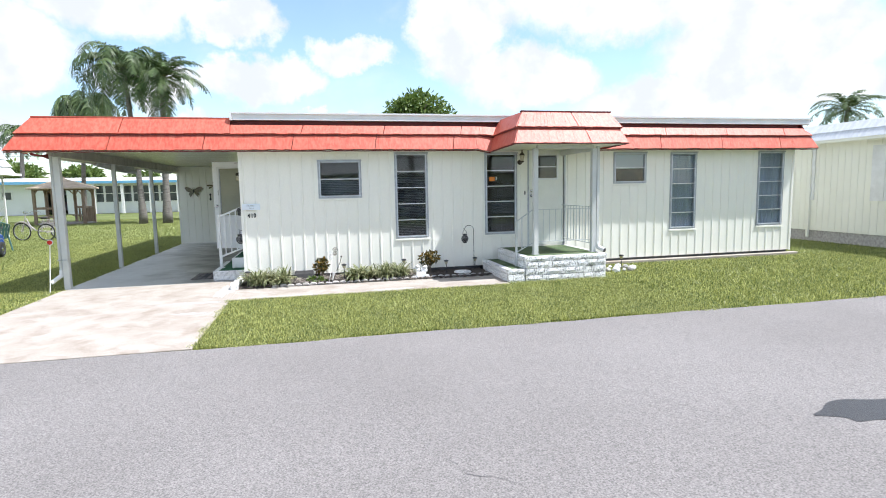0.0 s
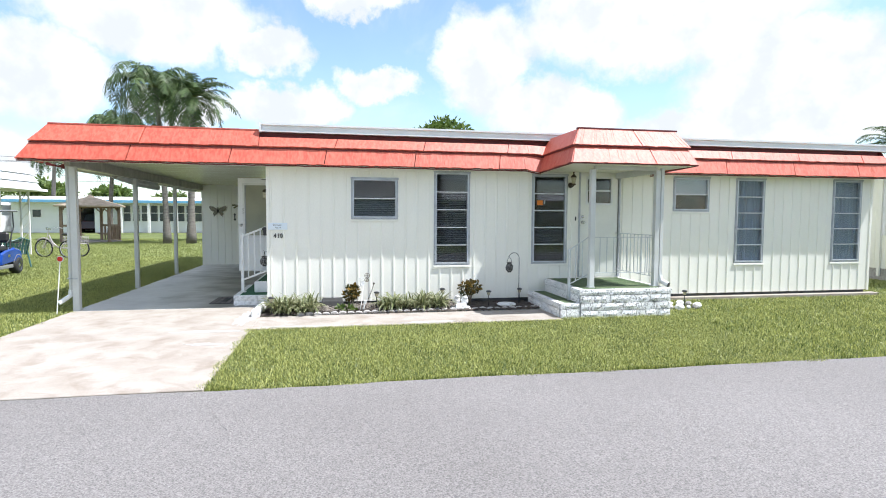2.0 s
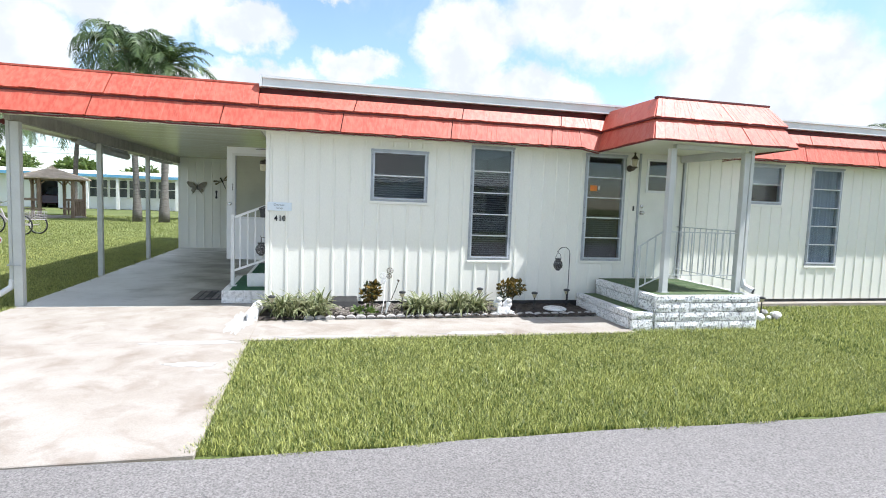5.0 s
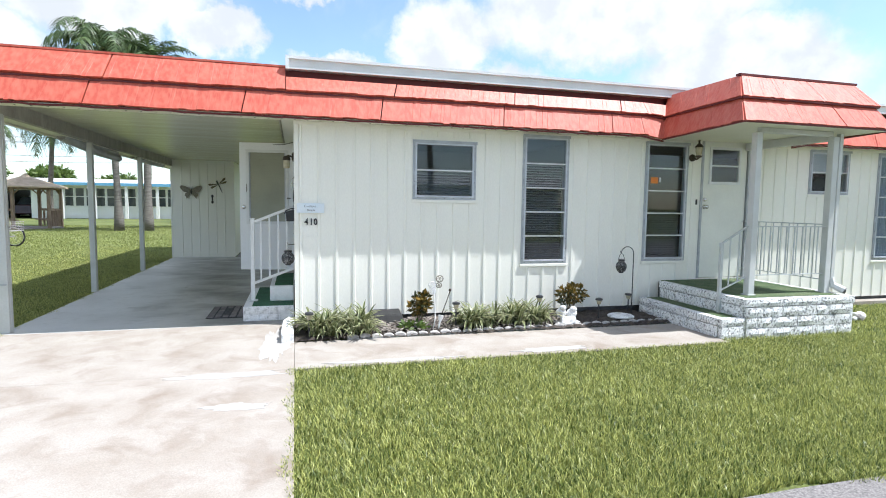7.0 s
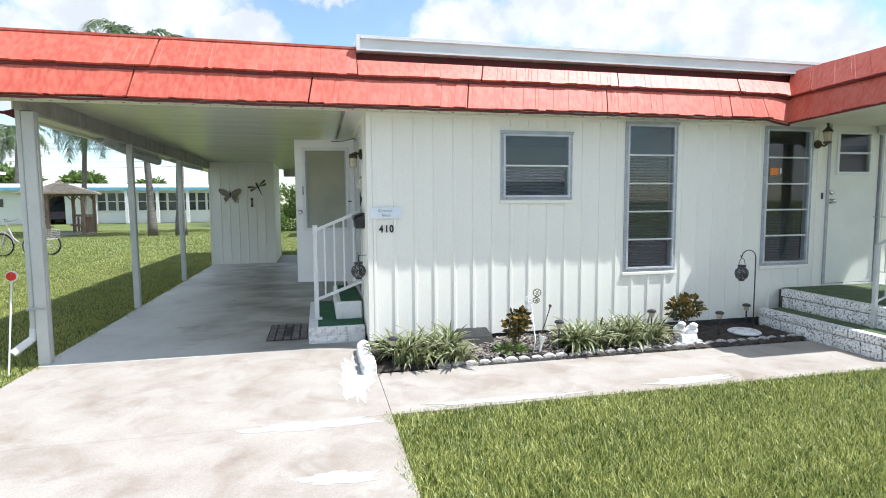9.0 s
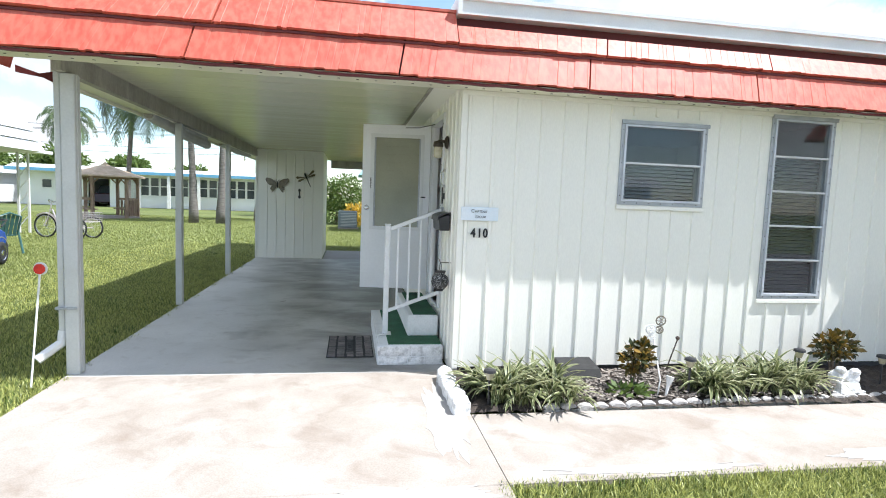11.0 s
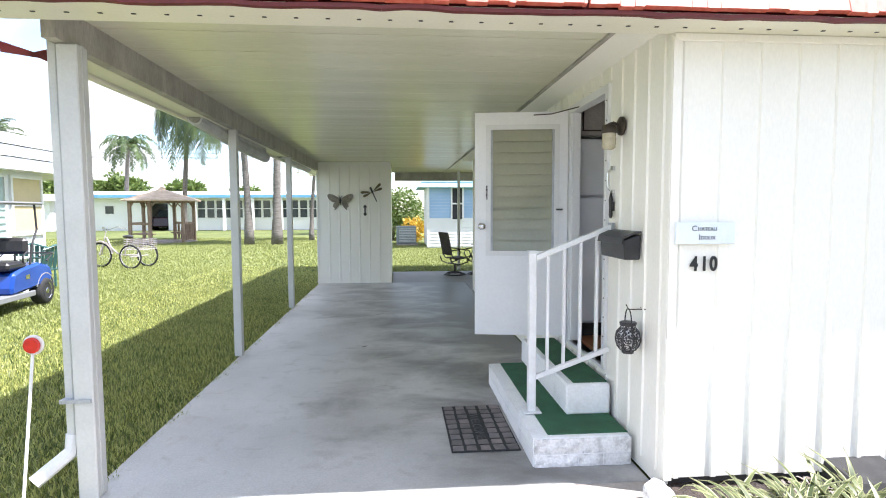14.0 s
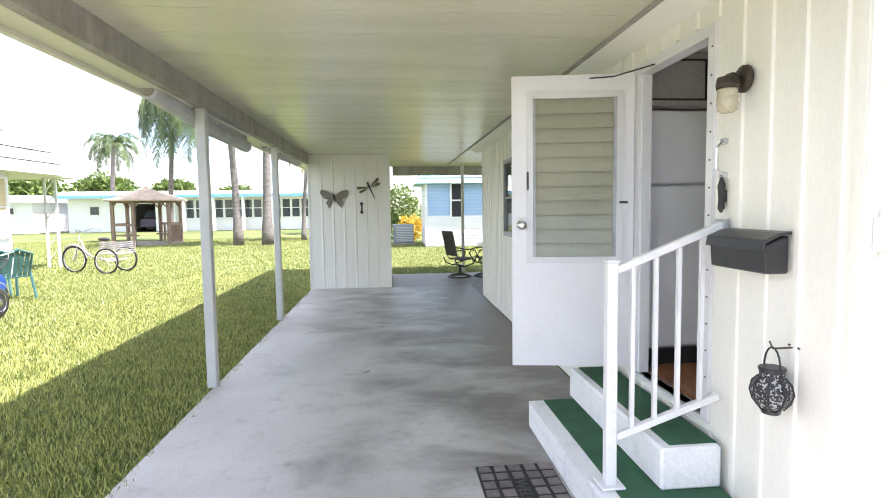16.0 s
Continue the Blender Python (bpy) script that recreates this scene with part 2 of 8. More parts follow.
def stained_slab(name):
    """Pale trowelled concrete under a roof, stained, with dark blotches that thicken towards the house wall and the
    back.
    """
    m = mat(name, (0.54, 0.535, 0.52), (0.40, 0.395, 0.38), 0.42, 0.8, 110, 0.15, stretch=(1, 1, 1), spread=(0.38, 0.66), grain=0.1, stain=((0.30, 0.27, 0.24), 6.0, 0.55, 0.72, 0.5))
    n, l = m.node_tree.nodes, m.node_tree.links
    b = n["Principled BSDF"]
    pale = b.inputs["Base Color"].links[0].from_socket
    tc = n.new("ShaderNodeTexCoord")
    sep = n.new("ShaderNodeSeparateXYZ")
    l.new(tc.outputs["Object"], sep.inputs[0])
    mp = n.new("ShaderNodeMapping")
    mp.inputs["Scale"].default_value = (0.8, 1.2, 1)
    l.new(tc.outputs["Object"], mp.inputs[0])
    blot = n.new("ShaderNodeTexNoise")
    blot.inputs["Scale"].default_value, blot.inputs["Detail"].default_value = 1.3, 8
    blot.inputs["Roughness"].default_value, blot.inputs["Distortion"].default_value = 0.6, 0.4
    l.new(mp.outputs[0], blot.inputs["Vector"])
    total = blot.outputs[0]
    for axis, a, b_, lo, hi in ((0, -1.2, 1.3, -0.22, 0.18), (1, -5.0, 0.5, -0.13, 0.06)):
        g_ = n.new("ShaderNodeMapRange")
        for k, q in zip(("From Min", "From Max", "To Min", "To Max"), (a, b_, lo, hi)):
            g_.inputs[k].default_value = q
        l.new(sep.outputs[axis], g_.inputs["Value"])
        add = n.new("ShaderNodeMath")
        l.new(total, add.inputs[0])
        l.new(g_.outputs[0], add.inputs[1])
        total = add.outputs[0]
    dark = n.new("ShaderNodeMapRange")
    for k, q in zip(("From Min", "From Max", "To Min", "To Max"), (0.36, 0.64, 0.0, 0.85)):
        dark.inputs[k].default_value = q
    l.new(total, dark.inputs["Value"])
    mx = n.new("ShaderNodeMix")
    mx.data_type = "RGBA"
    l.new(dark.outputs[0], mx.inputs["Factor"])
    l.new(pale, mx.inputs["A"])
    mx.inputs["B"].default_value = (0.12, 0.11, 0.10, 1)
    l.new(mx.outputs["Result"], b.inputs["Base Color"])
    return m


ROOF_RED = faded_shake("weathered_red_shake")
SIDING = mat("cream_siding", (0.878, 0.865, 0.797), (0.85, 0.836, 0.763), 0.55, 1.2, 90, 0.06, grain=0.025, stretch=(1, 1, 0.35))
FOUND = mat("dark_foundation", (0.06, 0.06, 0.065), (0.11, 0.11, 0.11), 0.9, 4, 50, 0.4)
# Dark red of the rolled edges, also laid as shade in the recess.
ROOF_EDGE = mat("dark_red_edge_and_shade", (0.13, 0.018, 0.018), None, 0.6, 6, 60, 0.1)
WHITE_METAL = mat("white_painted_metal", (0.78, 0.79, 0.80), (0.70, 0.71, 0.72), 0.42, 2, 70, 0.05, grain=0.03)
SOFFIT = mat("cream_soffit", (0.76, 0.75, 0.62), (0.70, 0.69, 0.56), 0.35, 1.5, 60, 0.05, grain=0.03)
CEILING = mat("cream_gloss_ceiling", (0.68, 0.675, 0.53), (0.60, 0.595, 0.45), 0.22, 1.1, 30, 0.05, grain=0.05, stretch=(0.4, 3, 1))
BEAM = mat("grey_beam", (0.42, 0.40, 0.36), (0.30, 0.285, 0.25), 0.7, 5, 60, 0.2, stretch=(1, 1, 0.4))
POST = mat("grey_white_post", (0.60, 0.61, 0.60), (0.54, 0.55, 0.54), 0.5, 4, 70, 0.08, grain=0.04)
ALU = mat("mill_aluminium", (0.47, 0.49, 0.52), (0.36, 0.38, 0.41), 0.5, 9, 120, 0.1, metal=0.3)
SASH = mat("pale_anodised_sash", (0.62, 0.65, 0.70), (0.50, 0.53, 0.58), 0.4, 7, 120, 0.06, metal=0.2)
ALU_DK = mat("dark_metal_screw", (0.10, 0.10, 0.11), None, 0.5, 9, 80, 0.0, metal=0.6)
WHITE_DOOR = mat("white_door_paint", (0.84, 0.85, 0.87), (0.80, 0.81, 0.83), 0.35, 1.5, 40, 0.04, grain=0.02)
CREAM_DOOR = mat("cream_door_paint", (0.84, 0.845, 0.79), None, 0.4, 1.2, 40, 0.03, grain=0.02)
CONCRETE = mat("sunbleached_concrete", (0.37, 0.335, 0.30), (0.32, 0.28, 0.242), 0.85, 2.2, 120, 0.2, spread=(0.40, 0.62), grain=0.12, stain=((0.215, 0.165, 0.128), 2.6, 0.50, 0.70, 0.65))
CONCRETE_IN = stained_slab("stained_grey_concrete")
CONCRETE_PALE = mat("pale_concrete_patch", (0.43, 0.415, 0.40), (0.36, 0.34, 0.32), 0.85, 3, 140, 0.15)
ASPHALT = mat("old_grey_asphalt", (0.20, 0.187, 0.183), (0.158, 0.147, 0.143), 0.88, 0.35, 88, 0.6, grain=0.45, spread=(0.3, 0.7))
CRACK = mat("crack_filler", (0.12, 0.115, 0.115), None, 0.9, 9, 80, 0.3)
DAMP = mat("damp_asphalt", (0.05, 0.048, 0.048), None, 0.35, 3, 190, 0.3, grain=0.3)
GROUND = mat("grass_ground", (0.075, 0.105, 0.022), (0.135, 0.155, 0.042), 0.95, 0.25, 30, 0.8, grain=0.45)
SOIL = mat("dark_mulch_soil", (0.035, 0.028, 0.024), (0.07, 0.055, 0.045), 0.95, 12, 90, 1.0, grain=0.4)
CHIP = mat("weathered_wood_chip", (0.30, 0.27, 0.24), (0.16, 0.13, 0.11), 0.9, 30, 120, 0.3, shade=0.5, island=True)
STONE_W = mat("white_painted_stone", (0.80, 0.80, 0.80), (0.42, 0.42, 0.42), 0.75, 17, 60, 0.8, spread=(0.50, 0.74), shade=0.07)
STEP_W = mat("white_painted_block", (0.83, 0.84, 0.85), (0.70, 0.71, 0.72), 0.7, 7, 60, 0.5, spread=(0.52, 0.80), shade=0.03, grain=0.05)
STONE_BACK = mat("dark_mortar", (0.10, 0.10, 0.10), (0.05, 0.05, 0.05), 0.9, 10, 60, 0.5)
STONE_P = mat("flaking_white_stone", (0.84, 0.84, 0.85), (0.17, 0.17, 0.18), 0.8, 44, 90, 1.0, spread=(0.51, 0.64), shade=0.06, grain=0.15)
STONE_G = mat("grey_cast_edging", (0.50, 0.48, 0.46), (0.33, 0.31, 0.30), 0.9, 14, 80, 0.6, shade=0.12)
TURF = mat("green_outdoor_carpet", (0.035, 0.13, 0.065), (0.03, 0.095, 0.05), 0.95, 6, 260, 0.5, grain=0.25)
TURF_P = mat("faded_green_carpet", (0.065, 0.11, 0.045), (0.11, 0.14, 0.07), 0.95, 4, 260, 0.5, grain=0.25)
IRON_W = mat("white_painted_iron", (0.80, 0.81, 0.82), (0.70, 0.71, 0.72), 0.38, 6, 60, 0.06, grain=0.03)
IRON_G = mat("grey_painted_iron", (0.55, 0.57, 0.57), (0.46, 0.48, 0.48), 0.45, 6, 60, 0.06, grain=0.04)
BLACK = mat("black_satin_metal", (0.025, 0.025, 0.028), (0.04, 0.04, 0.043), 0.35, 8, 80, 0.08)
BRONZE = mat("aged_bronze", (0.05, 0.04, 0.03), (0.08, 0.06, 0.045), 0.45, 10, 80, 0.15, metal=0.4)
CHROME = mat("brushed_chrome", (0.7, 0.7, 0.72), None, 0.2, 10, 80, 0.0, metal=1.0)
RUBBER = mat("black_rubber", (0.018, 0.018, 0.018), (0.03, 0.03, 0.03), 0.8, 12, 90, 0.2)
PAVER = mat("mat_paver_grey", (0.13, 0.125, 0.125), (0.21, 0.18, 0.175), 0.85, 9, 120, 0.4, shade=0.2)
WOODFLOOR = mat("warm_wood_floor", (0.36, 0.16, 0.07), (0.26, 0.11, 0.05), 0.4, 3, 60, 0.05, stretch=(8, 1, 1))
# Room darkness put into the wall colour; the real walls are unseen.
ROOMWALL = mat("darkened_room_wall", (0.15, 0.12, 0.095), None, 0.8, 1, 40, 0.03, grain=0.03)
CABINET = mat("taupe_cabinet", (0.50, 0.48, 0.45), None, 0.5, 3, 60, 0.05)
FRIDGE = mat("white_enamel", (0.88, 0.89, 0.91), None, 0.3, 2, 300, 0.03, grain=0.02)
AWNING = mat("grey_awning_cloth", (0.58, 0.585, 0.58), (0.46, 0.465, 0.46), 0.75, 5, 120, 0.2, grain=0.06)
BLIND_DK = mat("charcoal_blind", (0.12, 0.12, 0.13), (0.09, 0.09, 0.10), 0.6, 2, 60, 0.02, grain=0.03)
BLIND = mat("pale_blind", (0.25, 0.26, 0.28), (0.2, 0.21, 0.225), 0.6, 2, 60, 0.02, grain=0.03)
CURTAIN = mat("blue_grey_curtain", (0.50, 0.56, 0.62), (0.40, 0.45, 0.51), 0.8, 2, 60, 0.1, stretch=(6, 1, 0.6))
DARKCLOTH = mat("dark_cloth", (0.03, 0.03, 0.035), None, 0.9, 3, 60, 0.1)
GLASS = glass("window_glass", (0.80, 0.83, 0.85), 0.015, 1.55)
JALOUSIE = mat("frosted_louvre_glass", (0.40, 0.40, 0.31), (0.34, 0.35, 0.27), 0.22, 2, 50, 0.03, grain=0.03)
ORANGE = mat("orange_sticker", (0.75, 0.22, 0.03), None, 0.5, 3, 50, 0.0, grain=0.03)
SIGN_W = mat("pale_blue_sign", (0.78, 0.83, 0.88), (0.70, 0.79, 0.87), 0.5, 6, 60, 0.0, grain=0.02)
INK_FADED = mat("faded_grey_ink", (0.10, 0.11, 0.12), None, 0.6, 4, 50, 0.0)
INK = mat("black_ink", (0.015, 0.015, 0.018), None, 0.5, 4, 50, 0.0)
RED_DISC = mat("red_reflector", (0.62, 0.03, 0.02), None, 0.25, 6, 50, 0.0)
WHITE_PL = mat("white_plastic", (0.78, 0.78, 0.78), (0.68, 0.68, 0.67), 0.4, 4, 60, 0.03, grain=0.03)
PATINA = mat("verdigris_metal", (0.16, 0.14, 0.11), (0.27, 0.24, 0.19), 0.55, 30, 90, 0.2, metal=0.3, grain=0.2)
DRAGON = mat("copper_wing_metal", (0.12, 0.09, 0.045), (0.19, 0.17, 0.10), 0.55, 25, 90, 0.2, metal=0.3, grain=0.2)
BARK = mat("grey_palm_bark", (0.21, 0.195, 0.175), (0.125, 0.112, 0.10), 0.95, 4, 30, 0.9, stretch=(1, 1, 5), grain=0.2)
BARK_D = mat("brown_bark", (0.14, 0.11, 0.085), (0.20, 0.16, 0.13), 0.95, 3, 25, 0.9, grain=0.25)
PALM = leafy("palm_frond_green", (0.025, 0.06, 0.02), (0.13, 0.18, 0.065), 0.4, 0.18)
PALM_Y = leafy("dry_palm_frond", (0.30, 0.22, 0.05), (0.42, 0.34, 0.10), 0.6, 0.2)
LEAF = leafy("tree_leaf_green", (0.045, 0.10, 0.02), (0.19, 0.25, 0.06), 0.5, 0.25)
LEAF_Y = leafy("yellow_flower_leaf", (0.50, 0.30, 0.03), (0.65, 0.48, 0.06), 0.6, 0.3)
LILY = leafy("lily_leaf_green", (0.04, 0.065, 0.02), (0.19, 0.22, 0.09), 0.4, 0.2)
LILY_EDGE = leafy("pale_leaf_margin", (0.26, 0.29, 0.12), (0.52, 0.50, 0.32), 0.4, 0.2)
CONCRETE_DK = mat("brown_grey_patio_concrete", (0.21, 0.19, 0.175), (0.14, 0.12, 0.11), 0.5, 0.7, 110, 0.15, grain=0.1)
CROTON = leafy("croton_leaf", (0.03, 0.04, 0.012), (0.52, 0.28, 0.03), 0.4, 0.15, 0.17)
GRASS_FAR = leafy("distant_lawn_blade", (0.12, 0.165, 0.035), (0.42, 0.44, 0.15), 0.45, 0.25, 0.5, 0.7, 0.5)
GRASS = leafy("lawn_blade", (0.034, 0.082, 0.010), (0.58, 0.585, 0.19), 0.40, 0.25, 0.50, 0.45, 1.0)


# ---- mesh helpers ----
ORIGIN = {}


class Shape:
    """Vertices and faces that grow by simple solids."""

    def __init__(self):
        self.v, self.f = [], []

    def add(self, verts, faces):
        k = len(self.v)
        self.v += [tuple(p) for p in verts]
        self.f += [tuple(i + k for i in q) for q in faces]
        return self

    def box(self, x0, x1, y0, y1, z0, z1):
        return self.add([(x, y, z) for z in (z0, z1) for y in (y0, y1) for x in (x0, x1)],
                        [(0, 2, 3, 1), (4, 5, 7, 6), (0, 1, 5, 4), (2, 6, 7, 3), (0, 4, 6, 2), (1, 3, 7, 5)])

    def hexa(self, low, high):
        """A solid between two rings of four points."""
        return self.add(list(low) + list(high), [(3, 2, 1, 0), (4, 5, 6, 7), (0, 1, 5, 4), (1, 2, 6, 5), (2, 3, 7, 6), (3, 0, 4, 7)])

    def tube(self, points, radii, seg=8, caps=True):
        pts = [Vector(p) for p in points]
        radii = radii if isinstance(radii, (list, tuple)) else [radii] * len(pts)
        rings, side = [], None
        for i, p in enumerate(pts):
            d = (pts[min(i + 1, len(pts) - 1)] - pts[max(i - 1, 0)]).normalized()
            if side is None:
                side = d.orthogonal().normalized()
            side = (side - d * side.dot(d)).normalized()
            up = d.cross(side)
            rings.append([p + (side * math.cos(a) + up * math.sin(a)) * radii[i] for a in [2 * math.pi * (j + 0.5) / seg for j in range(seg)]])
        faces = [(i * seg + j, i * seg + (j + 1) % seg, (i + 1) * seg + (j + 1) % seg, (i + 1) * seg + j) for i in range(len(pts) - 1) for j in range(seg)]
        if caps:
            faces += [tuple(reversed(range(seg))), tuple((len(pts) - 1) * seg + j for j in range(seg))]
        return self.add([p for r in rings for p in r], faces)

    def bar(self, a, b, w, h=None):
        """A square bar from a to b."""
        a, b, h = Vector(a), Vector(b), h or w
        d = (b - a).normalized()
        side = d.cross((0, 0, 1))
        side = side.normalized() if side.length > 1e-4 else Vector((1, 0, 0))
        up = side.cross(d)
        ring = [(-w / 2, -h / 2), (w / 2, -h / 2), (w / 2, h / 2), (-w / 2, h / 2)]
        return self.hexa([a + side * s + up * u for s, u in ring], [b + side * s + up * u for s, u in ring])

    def lathe(self, profile, centre=(0, 0, 0), seg=16, axis="z"):
        cx, cy, cz = centre
        v = []
        for r, h in profile:
            for j in range(seg):
                c, s = r * math.cos(2 * math.pi * j / seg), r * math.sin(2 * math.pi * j / seg)
                v.append({"z": (cx + c, cy + s, cz + h), "x": (cx + h, cy + c, cz + s), "y": (cx + s, cy + h, cz + c)}[axis])
        n = len(profile)
        f = [(i * seg + j, i * seg + (j + 1) % seg, (i + 1) * seg + (j + 1) % seg, (i + 1) * seg + j) for i in range(n - 1) for j in range(seg)]
        f += [tuple(reversed(range(seg))), tuple((n - 1) * seg + j for j in range(seg))]
        return self.add(v, f)

    def blob(self, centre, radii, seg=10, rings=6, rough=0.0):
        rng = random.Random(int(1000 * (centre[0] + 7 * centre[1] + 13 * centre[2])))
        v = []
        for i in range(rings + 1):
            th = math.pi * i / rings
            for j in range(seg):
                ph = 2 * math.pi * j / seg
                k = 1 + rough * (rng.random() - 0.5)
                v.append((centre[0] + k * radii[0] * math.sin(th) * math.cos(ph), centre[1] + k * radii[1] * math.sin(th) * math.sin(ph), centre[2] + k * radii[2] * math.cos(th)))
        f = [(i * seg + j, (i + 1) * seg + j, (i + 1) * seg + (j + 1) % seg, i * seg + (j + 1) % seg) for i in range(rings) for j in range(seg)]
        return self.add(v, f)

    def plate(self, outline, thick, axis="y"):
        """A flat outline (u, v) given some thickness along an axis; u, v run along the two other axes."""
        n = len(outline)

        def put(u, v, d):
            return {"y": (u, d, v), "x": (d, u, v), "z": (u, v, d)}[axis]

        v = [put(a, b, 0) for a, b in outline] + [put(a, b, thick) for a, b in outline]
        return self.add(v, [tuple(range(n)), tuple(reversed(range(n, 2 * n)))] + [(i, i + n, (i + 1) % n + n, (i + 1) % n) for i in range(n)])

    def grid(self, u0, u1, z0, z1, holes, d0, d1, put):
        """A slab in (u, z) with openings, from depth d0 to d1, as one connected skin; put(u, d, z) places a point."""
        us = sorted({u0, u1, *[c for h in holes for c in h[:2]]})
        zs = sorted({z0, z1, *[c for h in holes for c in h[2:]]})

        def filled(i, j):
            if not (0 <= i < len(us) - 1 and 0 <= j < len(zs) - 1):
                return False
            u, z = (us[i] + us[i + 1]) / 2, (zs[j] + zs[j + 1]) / 2
            return not any(h[0] < u < h[1] and h[2] < z < h[3] for h in holes)

        ids, v, f = {}, [], []

        def at(i, j, d):
            if (i, j, d) not in ids:
                ids[i, j, d] = len(v)
                v.append(put(us[i], (d0, d1)[d], zs[j]))
            return ids[i, j, d]

        for i in range(len(us) - 1):
            for j in range(len(zs) - 1):
                if not filled(i, j):
                    continue
                f.append((at(i, j, 0), at(i + 1, j, 0), at(i + 1, j + 1, 0), at(i, j + 1, 0)))
                f.append((at(i, j, 1), at(i, j + 1, 1), at(i + 1, j + 1, 1), at(i + 1, j, 1)))
                for (di, dj), (a, b) in (((-1, 0), ((i, j), (i, j + 1))), ((1, 0), ((i + 1, j), (i + 1, j + 1))), ((0, -1), ((i, j), (i + 1, j))), ((0, 1), ((i, j + 1), (i + 1, j + 1)))):
                    if not filled(i + di, j + dj):
                        f.append((at(*a, 0), at(*b, 0), at(*b, 1), at(*a, 1)))
        return self.add(v, f)

    def moved(self, m):
        self.v = [tuple(m @ Vector(p)) for p in self.v]
        return self


def mesh_of(name, shape, material, bevel=0.0, smooth=False, origin=(0, 0, 0)):
    me = bpy.data.meshes.new(name)
    ox, oy, oz = origin
    me.from_pydata([(x - ox, y - oy, z - oz) for x, y, z in shape.v], [], shape.f)
    bm = bmesh.new()
    bm.from_mesh(me)
    bmesh.ops.recalc_face_normals(bm, faces=bm.faces)
    if bevel:
        sharp = [e for e in bm.edges if len(e.link_faces) == 2 and e.calc_face_angle(0) > 0.6]
        bmesh.ops.bevel(bm, geom=sharp, offset=bevel, segments=1, profile=0.7, affect="EDGES", clamp_overlap=True)
    bm.to_mesh(me)
    bm.free()
    if smooth:
        me.polygons.foreach_set("use_smooth", [True] * len(me.polygons))
    me.materials.append(material)
    return me


def thing(name, at, label, category, group="", kind=""):
    """An Empty at a thing's base, to which its parts are hung."""
    ob = new(name)
    ob.location = at
    ob.empty_display_size = 0.2
    ORIGIN[ob] = tuple(at)
    return tagged(ob, label, category, group, kind)


def part(name, shape, material, parent, label="", bevel=0.0, smooth=False, kind=""):
    """One mesh under a thing or a part; the shape is in the world's metres."""
    origin = ORIGIN[parent]
    ob = new(name, mesh_of(name, shape, material, bevel, smooth, origin))
    ob.parent = parent
    ORIGIN[ob] = origin
    return tagged(ob, label, "", "", kind)


def solid(name, shape, material, label, category, at=None, bevel=0.0, smooth=False, group="", kind=""):
    """A thing that is one mesh."""
    at = at or tuple(np.min(np.array(shape.v), axis=0) * (0.5, 0.5, 1) + np.max(np.array(shape.v), axis=0) * (0.5, 0.5, 0))
    ob = new(name, mesh_of(name, shape, material, bevel, smooth, at))
    ob.location = at
    ORIGIN[ob] = tuple(at)
    return tagged(ob, label, category, group, kind)


def soup(name, quads, material, parent=None, at=(0, 0, 0), smooth=False):
    """A mesh of many loose strips: an array (n, k, 2, 3) of k pairs of points each."""
    n, k = quads.shape[:2]
    v = (quads.reshape(-1, 3) - np.array(at)).astype(np.float32)
    base = (np.arange(n) * 2 * k)[:, None, None]
    step = (np.arange(k - 1) * 2)[None, :, None]
    f = (base + step + np.array([0, 1, 3, 2])[None, None, :]).reshape(-1, 4)
    me = bpy.data.meshes.new(name)
    me.vertices.add(len(v))
    me.vertices.foreach_set("co", v.ravel())
    me.loops.add(f.size)
    me.loops.foreach_set("vertex_index", f.ravel().astype(np.int32))
    me.polygons.add(len(f))
    me.polygons.foreach_set("loop_start", np.arange(0, f.size, 4, dtype=np.int32))
    me.update(calc_edges=True)
    if smooth:
        me.polygons.foreach_set("use_smooth", [True] * len(me.polygons))
    me.materials.append(material)
    ob = new(name, me)
    if parent:
        ob.parent = parent
    else:
        ob.location = at
    return ob


def along_x(u, d, z):
    return (u, d, z)


def along_y(u, d, z):
    return (d, u, z)


# ---- ground, road and paving ----
WALL_Y, SIDE_X, EAVE_Y = 10.73, -1.64, 10.44
HOUSE_R, HOUSE_B = 11.1, 18.6

g = Shape()
g.add([(-900, -900, -0.03), (900, -900, -0.03), (900, 900, -0.03), (-900, 900, -0.03)], [(0, 1, 2, 3)])
solid("ground", g, GROUND, "flat green lawn ground reaching the horizon", "ground", (0, 0, -0.03), kind="structure")

road = Shape()
xs = np.linspace(-60, 60, 241)
edge_n = [6.04 + 0.02 * math.sin(1.7 * x) + 0.014 * math.sin(5.3 * x + 1) for x in xs]
for i in range(240):
    road.hexa([(xs[i], -3.2, -0.05), (xs[i + 1], -3.2, -0.05), (xs[i + 1], edge_n[i + 1], -0.05), (xs[i], edge_n[i], -0.05)],
              [(xs[i], -3.2, 0.0), (xs[i + 1], -3.2, 0.0), (xs[i + 1], edge_n[i + 1], 0.0), (xs[i], edge_n[i], 0.0)])
solid("road", road, ASPHALT, "old bleached grey asphalt street with hairline cracks", "road", (0, 0, -0.05), kind="structure")


